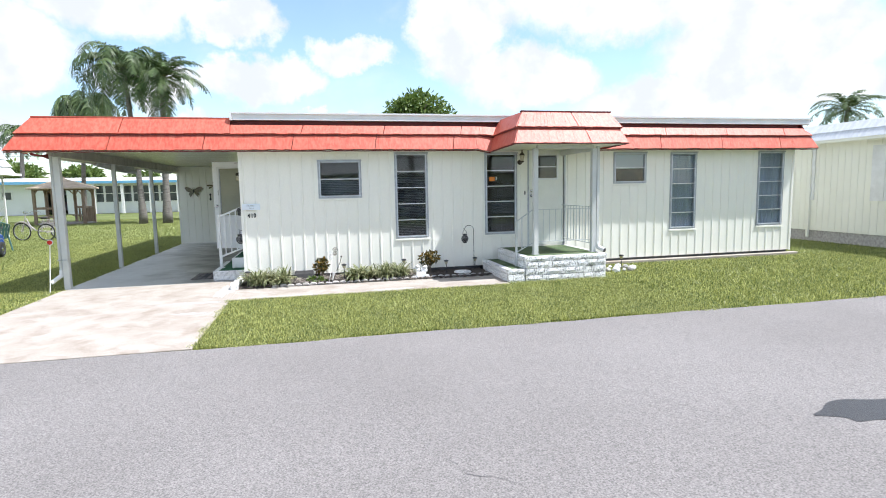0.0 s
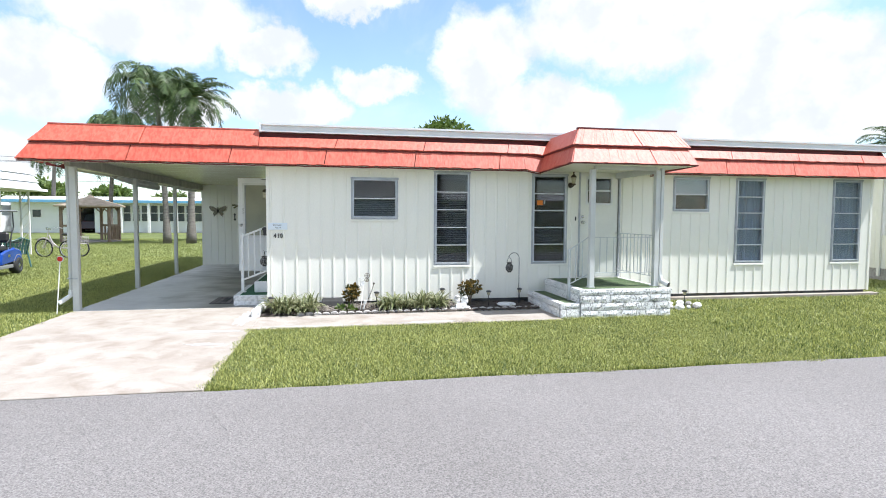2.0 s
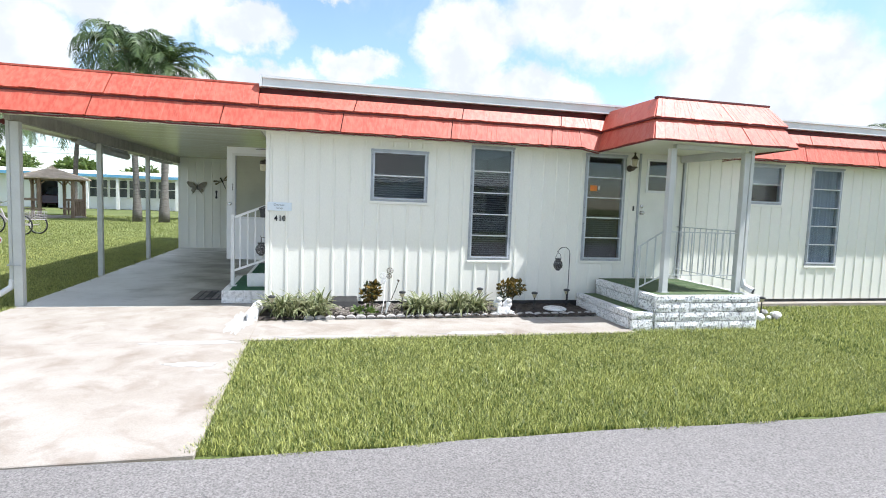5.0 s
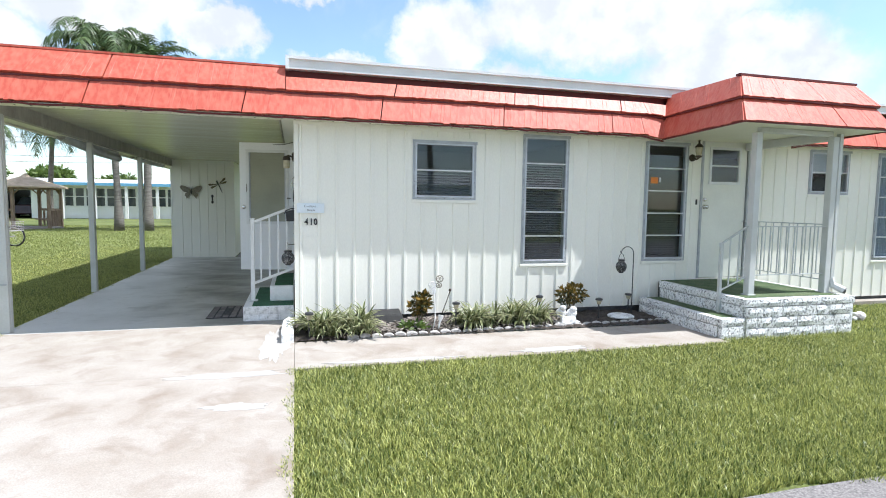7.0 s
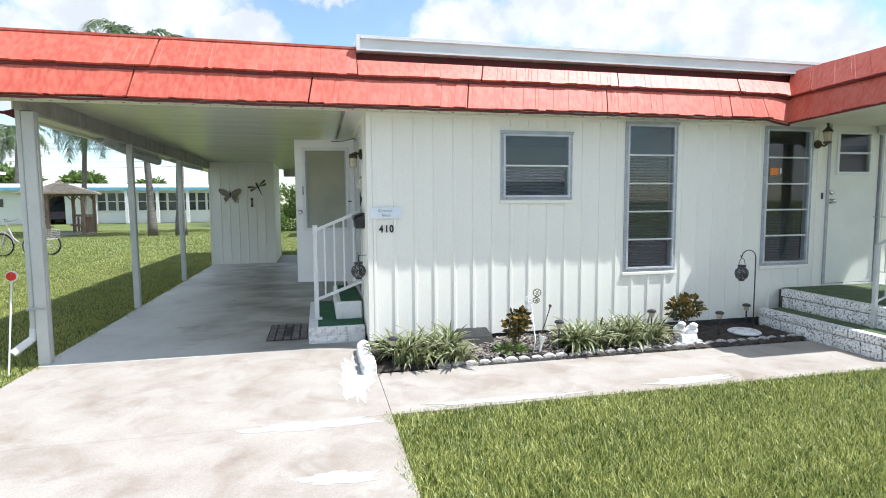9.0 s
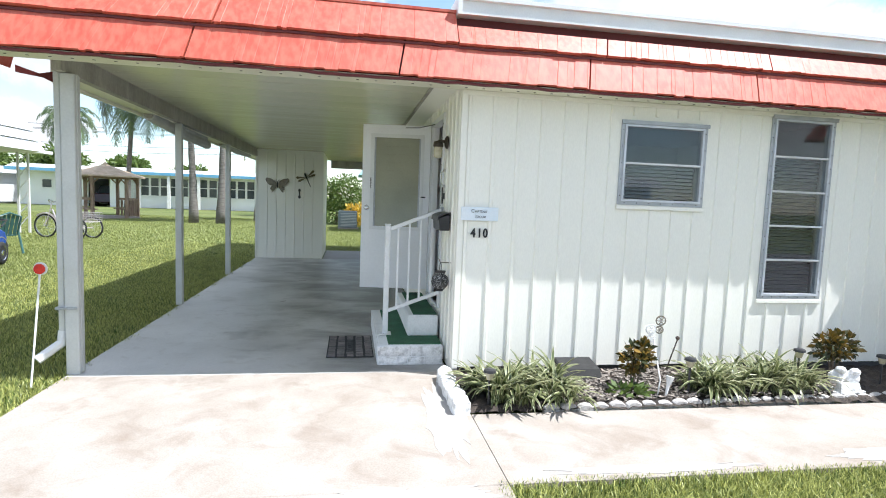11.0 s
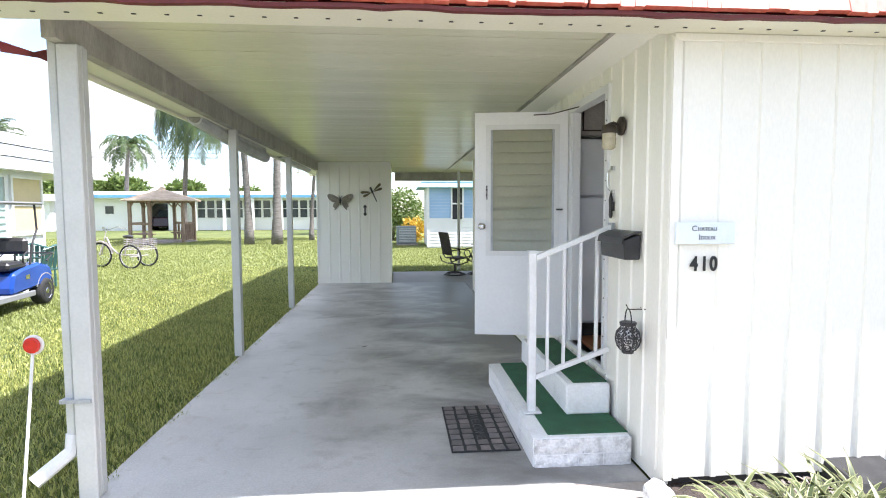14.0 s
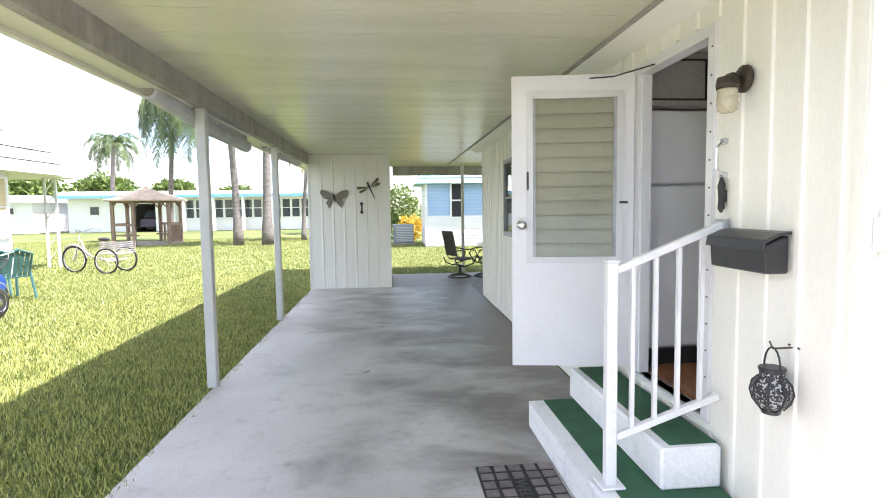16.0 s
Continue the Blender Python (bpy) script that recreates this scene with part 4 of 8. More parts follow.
def lip(bl, br, off, thick=0.018):
    """The dark rolled edge under a course."""
    bl, br = Vector(bl), Vector(br)
    n = max(2, int((br - bl).length / 0.11))
    rng = random.Random(int(bl.x * 37) + 7)
    pts = [bl.lerp(br, i / n) + Vector(off) + Vector((0, 0, -0.014 + rng.uniform(-0.006, 0.006))) for i in range(n + 1)]
    sh = Shape()
    for a, b in zip(pts, pts[1:]):
        sh.bar(a, b, 0.034, thick * 1.0)
    return sh


LOW, MID, TOP, SHORT = (EAVE_Y, 2.535), (EAVE_Y + 0.12, 2.835), (EAVE_Y + 0.26, 3.125), (EAVE_Y + 0.20, 3.005)
SPLIT = SIDE_X - 0.1
eaves = thing("mansard_eave", (3.0, 10.58, 2.5), "weathered red metal mansard eave with moulded shakes", "roof trim")
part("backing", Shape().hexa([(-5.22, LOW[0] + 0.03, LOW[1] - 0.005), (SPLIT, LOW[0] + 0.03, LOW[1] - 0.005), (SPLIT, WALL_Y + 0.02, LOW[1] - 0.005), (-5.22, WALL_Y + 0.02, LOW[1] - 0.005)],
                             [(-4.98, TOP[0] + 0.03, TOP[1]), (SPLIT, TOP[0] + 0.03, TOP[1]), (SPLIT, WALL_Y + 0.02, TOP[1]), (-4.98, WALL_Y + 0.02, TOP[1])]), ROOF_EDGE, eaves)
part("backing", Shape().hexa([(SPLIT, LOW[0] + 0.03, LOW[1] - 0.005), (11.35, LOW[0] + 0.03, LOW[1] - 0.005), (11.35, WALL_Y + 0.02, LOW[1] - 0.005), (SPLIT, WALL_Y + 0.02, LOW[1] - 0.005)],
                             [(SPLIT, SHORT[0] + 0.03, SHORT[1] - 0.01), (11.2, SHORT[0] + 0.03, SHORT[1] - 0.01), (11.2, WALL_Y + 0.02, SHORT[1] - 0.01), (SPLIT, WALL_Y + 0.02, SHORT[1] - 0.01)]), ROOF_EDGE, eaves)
# The overhang's shade is put into this recess by its dark colour.
part("recess", Shape().box(SPLIT, 11.2, WALL_Y + 0.0, WALL_Y + 0.035, SHORT[1] - 0.01, 3.101), ROOF_EDGE, eaves, "recess under the roof edge, coloured dark red as overhang shade")
PORCH_L, PORCH_R, PORCH_F = 3.32, 5.58, 9.0
DIP = 0.05
seed = 10


def course(x_from, x_to, low, high, phase, step_out, hip_l=0.0, hip_r=0.0, dip_l=0.0, dip_r=0.0):
    """One row of panels along the front, from seam to seam; a dip lowers the edge where it meets the porch canopy."""
    global seed
    a0, b0 = x_from + (0.3 if dip_l else 0), x_to - (0.3 if dip_r else 0)
    seams = [a0] + [x for x in np.arange(-5.38 + phase, 12, 1.58) if a0 + 0.3 < x < b0 - 0.3] + [b0]
    y, z = low[0] - step_out, low[1]
    for a, b in zip(seams, seams[1:]):
        seed += 1
        lean = 0.05
        ta = a + (hip_l if a == x_from else 0.0 if a == a0 else lean)
        tb = b - (hip_r if b == x_to else 0.0 if b == b0 else -lean)
        ga, gb = (0 if a == a0 else 0.004), (0 if b == b0 else 0.004)
        part("shake_panel", shakes((a + ga, y, z), (b - gb, y, z), (tb - gb, high[0] - 0.005, high[1]), (ta + ga, high[0] - 0.005, high[1]), seed), ROOF_RED, eaves)
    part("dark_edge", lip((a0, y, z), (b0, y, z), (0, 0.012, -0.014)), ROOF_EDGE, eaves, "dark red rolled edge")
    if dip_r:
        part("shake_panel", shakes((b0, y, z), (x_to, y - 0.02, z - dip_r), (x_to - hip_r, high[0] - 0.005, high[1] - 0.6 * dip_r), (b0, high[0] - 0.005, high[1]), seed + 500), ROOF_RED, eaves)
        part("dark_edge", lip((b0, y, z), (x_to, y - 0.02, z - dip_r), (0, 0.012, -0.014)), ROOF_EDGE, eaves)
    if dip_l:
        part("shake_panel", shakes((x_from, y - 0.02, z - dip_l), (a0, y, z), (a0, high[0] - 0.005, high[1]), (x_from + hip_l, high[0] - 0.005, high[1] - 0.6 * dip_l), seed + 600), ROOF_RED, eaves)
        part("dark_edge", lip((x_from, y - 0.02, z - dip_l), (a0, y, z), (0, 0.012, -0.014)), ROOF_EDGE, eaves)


course(-5.39, PORCH_L, LOW, MID, 0.0, 0.0, 0.16, -0.10, 0.0, DIP)
course(PORCH_R, 11.49, LOW, MID, 0.0, 0.0, -0.10, 0.14, DIP, 0.0)
course(-5.25, SPLIT, MID, TOP, 0.18, 0.03, 0.22, 0.0)
course(SPLIT + 0.004, PORCH_L + 0.1, MID, SHORT, 0.18, 0.03, 0.0, -0.12, 0.0, DIP * 0.6)
course(PORCH_R - 0.1, 11.38, MID, SHORT, 0.18, 0.03, -0.12, 0.16, DIP * 0.6, 0.0)
# the short return round the carport's end
for (a, b, up, seed_) in (((-5.39, 2.535), (-5.23, 2.835), 0, 901), ((-5.25, 2.835), (-5.03, 3.135), 0, 902)):
    part("shake_panel", shakes((a[0], 11.25, a[1]), (a[0], EAVE_Y + (a[1] - 2.535) * 0.4, a[1]), (b[0], EAVE_Y + (b[1] - 2.535) * 0.43, b[1]), (b[0], 11.1, b[1]), seed_), ROOF_RED, eaves)
part("return_flap", Shape().plate([(-5.36, 2.50), (-5.16, 2.47), (-5.0, 2.40), (-5.0, 2.54), (-5.18, 2.5), (-5.36, 2.56)], 0.015).moved(Matrix.Translation((0, 11.26, 0))), ROOF_EDGE, eaves, "bent red metal end flap")
part("cap_strip", Shape().box(-5.04, SIDE_X - 0.1, TOP[0] - 0.02, TOP[0] + 0.06, TOP[1], TOP[1] + 0.022), ROOF_RED, eaves)
part("end_closure", Shape().hexa([(11.36, LOW[0] + 0.02, LOW[1]), (11.4, LOW[0] + 0.02, LOW[1]), (11.4, WALL_Y + 0.3, LOW[1]), (11.36, WALL_Y + 0.3, LOW[1])], [(11.2, TOP[0], TOP[1]), (11.24, TOP[0], TOP[1]), (11.24, WALL_Y + 0.3, TOP[1]), (11.2, WALL_Y + 0.3, TOP[1])]), ROOF_EDGE, eaves)
sf = Shape().box(-5.3, PORCH_L + 0.2, EAVE_Y + 0.032, WALL_Y + 0.02, 2.516, 2.529)
sf.box(PORCH_R - 0.2, 11.33, EAVE_Y + 0.032, WALL_Y - 0.022, 2.516, 2.529)
part("soffit", sf, SOFFIT, eaves, "cream soffit strip")
trim = Shape().box(SIDE_X - 0.006, PORCH_L + 0.1, WALL_Y - 0.02, WALL_Y - 0.003, 2.475, 2.5145).box(PORCH_R, HOUSE_R, WALL_Y - 0.02, WALL_Y - 0.003, 2.475, 2.5145)
part("wall_trim", trim, SIDING, home, bevel=0.003)
for k in range(56):
    part("soffit_slot", Shape().box(-5.1 + k * 0.15, -5.08 + k * 0.15, EAVE_Y + 0.19, EAVE_Y + 0.2, 2.512, 2.5155), BLACK, eaves)

# ---- porch ----
proof = thing("porch_roof", (4.45, 9.9, 2.5), "small red shake mansard canopy over the front porch", "porch roof")
PB = (PORCH_L, PORCH_R, PORCH_F, 2.54)
PM = (PORCH_L + 0.12, PORCH_R - 0.10, PORCH_F + 0.18, 2.84)
PT = (PORCH_L + 0.27, PORCH_R - 0.19, PORCH_F + 0.38, 3.14)
for lo, hi, o, sd in ((PB, PM, 0.0, 301), (PM, PT, 0.035, 311)):
    yb = EAVE_Y if lo is PB else EAVE_Y + 0.12
    cut = 4.80 if lo is PB else 4.62
    part("shake_panel", shakes((lo[0] - o, lo[2] - o, lo[3]), (cut, lo[2] - o, lo[3]), (cut - 0.05, hi[2], hi[3]), (hi[0], hi[2], hi[3]), sd), ROOF_RED, proof)
    part("shake_panel", shakes((cut + 0.008, lo[2] - o, lo[3]), (lo[1] + o, lo[2] - o, lo[3]), (hi[1], hi[2], hi[3]), (cut - 0.042, hi[2], hi[3]), sd + 1), ROOF_RED, proof)
    dz = DIP if lo is PB else DIP * 0.6
    part("shake_panel", shakes((lo[0] - o, yb, lo[3] - dz), (lo[0] - o, lo[2] - o, lo[3]), (hi[0], hi[2], hi[3]), (hi[0], yb + 0.15, hi[3]), sd + 2), ROOF_RED, proof)
    part("shake_panel", shakes((lo[1] + o, lo[2] - o, lo[3]), (lo[1] + o, yb, lo[3] - dz), (hi[1], yb + 0.15, hi[3]), (hi[1], hi[2], hi[3]), sd + 3), ROOF_RED, proof)
    for p, q, d in (((lo[0] - o, lo[2] - o), (lo[1] + o, lo[2] - o), 0), ((lo[0] - o, lo[2] - o), (lo[0] - o, yb), dz), ((lo[1] + o, lo[2] - o), (lo[1] + o, yb), dz)):
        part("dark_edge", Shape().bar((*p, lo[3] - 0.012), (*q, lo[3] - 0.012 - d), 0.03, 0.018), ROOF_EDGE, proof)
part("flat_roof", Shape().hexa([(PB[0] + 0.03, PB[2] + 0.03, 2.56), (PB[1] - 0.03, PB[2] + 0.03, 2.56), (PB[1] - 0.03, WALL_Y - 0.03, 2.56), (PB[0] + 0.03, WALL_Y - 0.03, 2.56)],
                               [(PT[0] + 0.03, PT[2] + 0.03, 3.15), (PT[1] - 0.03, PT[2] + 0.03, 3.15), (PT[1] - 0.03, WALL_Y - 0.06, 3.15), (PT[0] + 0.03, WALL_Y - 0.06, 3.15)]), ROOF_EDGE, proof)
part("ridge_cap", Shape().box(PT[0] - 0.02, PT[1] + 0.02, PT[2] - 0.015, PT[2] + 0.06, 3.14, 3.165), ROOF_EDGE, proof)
part("canopy_soffit", Shape().box(PB[0] + 0.02, PB[1] - 0.02, PB[2] + 0.02, WALL_Y - 0.024, 2.522, 2.555), SOFFIT, proof, "pale soffit")
part("side_beam", Shape().box(3.86, 4.98, 9.28, 9.36, 2.46, 2.521).box(4.985, 5.06, 9.366, WALL_Y - 0.03, 2.41, 2.521), POST, proof, bevel=0.004)

porch = thing("front_porch", (4.3, 9.8, 0), "raised porch of white-painted stone with faded green carpet", "porch")
PX0, PX1, PY0, PZ = 3.51, 5.14, 9.0, 0.45
SX0, SY0, SZ = 3.17, 9.015, 0.225
part("core", Shape().box(PX0 + 0.05, PX1 - 0.05, PY0 + 0.05, WALL_Y - 0.025, -0.05, PZ - 0.012), STONE_BACK, porch)
part("step_core", Shape().box(SX0 + 0.05, PX0 + 0.045, SY0 + 0.05, 10.6, -0.05, SZ - 0.012), STONE_BACK, porch)
part("carpet", Shape().box(PX0 + 0.09, PX1 - 0.07, PY0 + 0.1, WALL_Y - 0.03, PZ - 0.012, PZ + 0.004), TURF_P, porch, "faded green carpet")
part("step_carpet", Shape().box(SX0 + 0.09, PX0 - 0.003, SY0 + 0.1, 10.58, SZ - 0.012, SZ + 0.002), TURF_P, porch, "faded green carpet")


def rubble(u0, u1, z0, z1, rows, rng, lengths=(0.16, 0.42)):
    """Rough-faced blocks as rectangles with a little play, laid in courses."""
    h = (z1 - z0) / rows
    for r in range(rows):
        u = u0
        while u < u1 - 0.01:
            w = min(rng.uniform(*lengths), u1 - u)
            if u1 - u - w < 0.08:
                w = u1 - u
            yield u + 0.004, u + w - 0.004, z0 + r * h + 0.004, z0 + (r + 1) * h - 0.004
            u += w


def rough_block(rng, u0, u1, v0, v1, deep, proud):
    """A hewn block in (u, depth, v): a face broken into facets; depth runs to -proud."""
    sh = Shape()
    nu, nv = max(2, int((u1 - u0) / 0.055)), max(2, int((v1 - v0) / 0.05))
    pts = []
    for j in range(nv + 1):
        for i in range(nu + 1):
            rim = i in (0, nu) or j in (0, nv)
            pts.append((u0 + (u1 - u0) * i / nu, -(0.004 if rim else rng.uniform(0.25, 1.0) * proud), v0 + (v1 - v0) * j / nv))
    k = len(pts)
    faces = [(j * (nu + 1) + i, j * (nu + 1) + i + 1, (j + 1) * (nu + 1) + i + 1, (j + 1) * (nu + 1) + i) for j in range(nv) for i in range(nu)]
    back = [(u0, deep, v0), (u1, deep, v0), (u1, deep, v1), (u0, deep, v1)]
    c = [0, nu, (nu + 1) * (nv + 1) - 1, nv * (nu + 1)]
    faces += [(k, k + 3, k + 2, k + 1)]
    edges = [list(range(nu + 1)), [j * (nu + 1) + nu for j in range(nv + 1)], [nv * (nu + 1) + i for i in range(nu, -1, -1)], [j * (nu + 1) for j in range(nv, -1, -1)]]
    for e, (p, q) in zip(edges, ((0, 1), (1, 2), (2, 3), (3, 0))):
        faces.append(tuple(e) + (k + q, k + p))
    return sh.add(pts + back, faces)


TURN_L = Matrix(((0, 1, 0, 0), (-1, 0, 0, 0), (0, 0, 1, 0), (0, 0, 0, 1)))
srng = random.Random(5)


def stone_face(parent, axis, plane, u0, u1, z0, z1, rows, outward, name="stone", material=STONE_P):
    for a, b, c, d in rubble(u0, u1, z0, z1, rows, srng):
        sh = rough_block(srng, a, b, c, d, 0.05, 0.022)
        if axis == "y":
            sh.v = [(u, plane + w, z) for u, w, z in sh.v]
        elif outward < 0:
            sh.v = [(plane + w, u, z) for u, w, z in sh.v]
        else:
            sh.v = [(plane - w, u, z) for u, w, z in sh.v]
        part(name, sh, material, parent)


stone_face(porch, "y", PY0, PX0, PX1, -0.02, 0.36, 3, -1)
stone_face(porch, "x", PX0, PY0 + 0.06, 10.6, 0.2, 0.36, 1, -1)
stone_face(porch, "x", PX1, PY0 + 0.06, WALL_Y - 0.03, -0.02, 0.36, 3, 1)
stone_face(porch, "y", SY0, SX0, PX0 - 0.004, -0.02, SZ - 0.085, 1, -1)
stone_face(porch, "x", SX0, SY0 + 0.06, 10.6, -0.02, SZ - 0.085, 1, -1)
for a, b in ((PX0 - 0.02, 4.05), (4.055, 4.62), (4.625, PX1 + 0.02)):
    part("cap_stone", rough_block(srng, a, b, 0.366, PZ + 0.004, 0.12, 0.018).moved(Matrix.Translation((0, PY0, 0))), STONE_P, porch)
for a, b in ((PY0 + 0.13, 9.6), (9.605, 10.15), (10.155, 10.62)):
    sh = rough_block(srng, a, b, 0.366, PZ + 0.004, 0.1, 0.018)
    sh.v = [(PX0 + w, u, z) for u, w, z in sh.v]
    part("cap_stone", sh, STONE_P, porch)
for a, b in ((PY0 + 0.13, 9.9), (9.905, WALL_Y - 0.03)):
    sh = rough_block(srng, a, b, 0.366, PZ + 0.004, 0.1, 0.018)
    sh.v = [(PX1 - w, u, z) for u, w, z in sh.v]
    part("cap_stone", sh, STONE_P, porch)
for a, b in ((SY0 + 0.1, 9.6), (9.605, 10.1), (10.105, 10.6)):
    sh = rough_block(srng, a, b, SZ - 0.081, SZ + 0.004, 0.1, 0.018)
    sh.v = [(SX0 + w, u, z) for u, w, z in sh.v]
    part("cap_stone", sh, STONE_P, porch)
part("cap_stone", rough_block(srng, SX0, PX0 - 0.006, SZ - 0.081, SZ + 0.004, 0.1, 0.018).moved(Matrix.Translation((0, SY0, 0))), STONE_P, porch)

for px in (3.83, 5.03):
    post = thing("porch_post", (px, 9.32, PZ), "square grey-white porch post", "post", "porch posts")
    part("shaft", Shape().box(px - 0.045, px + 0.045, 9.275, 9.365, PZ + 0.004, 2.46), POST, post, bevel=0.006)
    part("base_plate", Shape().box(px - 0.06, px + 0.06, 9.26, 9.38, PZ + 0.002, PZ + 0.016), POST, post)
spout = thing("porch_downspout", (5.12, 9.3, 0.45), "white downspout with a kicked-out elbow beside the porch post", "downspout")
part("pipe", Shape().box(5.08, 5.14, 9.27, 9.33, 0.60, 2.5), POST, spout, bevel=0.006)
part("elbow", Shape().tube([(5.11, 9.3, 0.64), (5.12, 9.27, 0.55), (5.2, 9.18, 0.495)], 0.048, 8), POST, spout)
part("outlet", Shape().tube([(5.195, 9.186, 0.497), (5.215, 9.163, 0.489)], 0.043, 8), BLACK, spout)

rail = thing("porch_railing", (4.4, 9.32, PZ), "grey painted iron porch railing", "railing")
RZ = 1.31
part("top_rail", Shape().bar((3.875, 9.32, RZ), (4.985, 9.32, RZ), 0.03, 0.014), IRON_G, rail)
part("bottom_rail", Shape().bar((3.875, 9.32, 0.70), (4.985, 9.32, 0.70), 0.022, 0.012), IRON_G, rail)
for k in range(8):
    x = 3.99 + k * 0.127
    part("baluster", Shape().box(x - 0.006, x + 0.006, 9.314, 9.326, 0.70, RZ), IRON_G, rail)
part("side_top_rail", Shape().bar((5.03, 9.365, RZ + 0.03), (5.03, WALL_Y - 0.004, RZ + 0.03), 0.03, 0.014), IRON_G, rail)
part("side_bottom_rail", Shape().bar((5.03, 9.365, 0.62), (5.03, WALL_Y - 0.004, 0.62), 0.022, 0.012), IRON_G, rail)
for k in range(9):
    y = 9.5 + k * 0.13
    part("baluster", Shape().box(5.024, 5.036, y - 0.006, y + 0.006, 0.62, RZ + 0.03), IRON_G, rail)
srail = thing("porch_step_railing", (3.48, 9.42, SZ), "pale grey iron stair rail beside the porch step", "railing")
part("newel", Shape().box(3.46, 3.50, 9.40, 9.44, SZ - 0.02, 1.10), IRON_G, srail, bevel=0.003)
part("top_rail", Shape().bar((3.48, 9.42, 1.09), (3.80, 9.34, 1.32), 0.03, 0.016), IRON_G, srail)
part("bottom_rail", Shape().bar((3.48, 9.42, 0.5), (3.80, 9.34, 0.68), 0.024, 0.014), IRON_G, srail)
for s in (0.33, 0.67):
    part("baluster", Shape().bar((3.48 + 0.32 * s, 9.42 - 0.08 * s, 0.5 + 0.18 * s), (3.48 + 0.32 * s, 9.42 - 0.08 * s, 1.09 + 0.23 * s), 0.014), IRON_G, srail)

# ---- carport ----
port = thing("carport", (-3.3, 15.5, 0), "attached carport with glossy cream panel ceiling", "carport")
v, f = [], []
for k in range(30):
    a, b = 10.86 + k * 0.405, 10.86 + (k + 1) * 0.405
    for y, z in ((a, 2.64), (b - 0.008, 2.64), (b - 0.008, 2.648), (b, 2.648)):
        v += [(-4.95, y, z), (-1.85, y, z)]
f = [(2 * i, 2 * i + 1, 2 * i + 3, 2 * i + 2) for i in range(len(v) // 2 - 1)]
k = len(v)
v += [(-4.95, 10.86, 2.66), (-1.85, 10.86, 2.66), (-1.85, b, 2.66), (-4.95, b, 2.66)]
f += [(0, 1, k + 1, k), (k - 2, k - 1, k + 2, k + 3), (k, k + 1, k + 2, k + 3)]
part("ceiling_panel", Shape().add(v, f), CEILING, port, "glossy cream ceiling panels")
part("ceiling_joint", Shape().box(-1.85, -1.82, 10.86, 23.01, 2.625, 2.66), BEAM, port)
part("ceiling_side", Shape().hexa([(-1.82, 10.86, 2.63), (SIDE_X - 0.001, 10.86, 2.57), (SIDE_X - 0.001, 19.0, 2.57), (-1.82, 19.0, 2.63)], [(-1.82, 10.86, 2.66), (SIDE_X - 0.001, 10.86, 2.66), (SIDE_X - 0.001, 19.0, 2.66), (-1.82, 19.0, 2.66)]), SIDING, port)
part("carport_roof", Shape().box(-5.08, SIDE_X - 0.02, 10.75, 23.3, 2.67, 2.74), WHITE_METAL, port)
part("patio_ceiling", Shape().box(-1.82, 1.6, 19.0, 23.01, 2.64, 2.66), CEILING, port)
part("patio_roof", Shape().box(SIDE_X - 0.02, 1.7, HOUSE_B + 0.005, 23.3, 2.67, 2.74), WHITE_METAL, port)
part("side_beam", Shape().box(-4.895, -4.825, 10.86, 20.0, 2.465, 2.639), BEAM, port, "grey weathered side beam")
part("side_fascia", Shape().box(-5.1, -5.06, 11.27, 23.3, 2.435, 2.72).box(-5.058, -4.897, 11.27, 23.3, 2.462, 2.48), SOFFIT, port, "cream side fascia and gutter", bevel=0.004)
part("front_beam", Shape().box(-5.0, SIDE_X - 0.005, 10.76, 10.86, 2.575, 2.66), SOFFIT, port)
part("back_beam", Shape().box(-3.2, 1.6, 23.02, 23.2, 2.42, 2.669), BEAM, port)
for nm, x, y, s, g_ in (("carport_post", -4.822, 10.99, 0.052, "carport posts"), ("carport_post", -4.87, 13.98, 0.042, "carport posts"), ("carport_post", -4.87, 16.95, 0.042, "carport posts"), ("patio_post", -1.5, 22.35, 0.035, "")):
    top = 2.46 if y < 20 else 2.64
    post = thing(nm, (x, y, 0), "square grey-white metal carport post" if y < 20 else "slim grey patio post", "post", g_)
    part("shaft", Shape().box(x - s, x + s, y - s, y + s, 0.0, top), POST, post, bevel=0.006)
    if s == 0.052:
        part("seam_strip", Shape().box(x + s, x + s + 0.005, y - 0.012, y + 0.012, 0.02, top), POST, post)
dsp = thing("carport_downspout", (-4.98, 10.98, 0), "white corner downspout strapped to the carport post", "downspout")
part("pipe", Shape().box(-4.94, -4.889, 10.97, 11.03, 0.34, 2.5), POST, dsp, bevel=0.008)
part("elbow", Shape().tube([(-4.915, 10.995, 0.36), (-4.925, 10.98, 0.26), (-5.05, 10.86, 0.15)], 0.038, 8), WHITE_METAL, dsp)
part("strap", Shape().box(-4.943, -4.78, 10.925, 11.035, 0.55, 0.57), ALU, dsp)
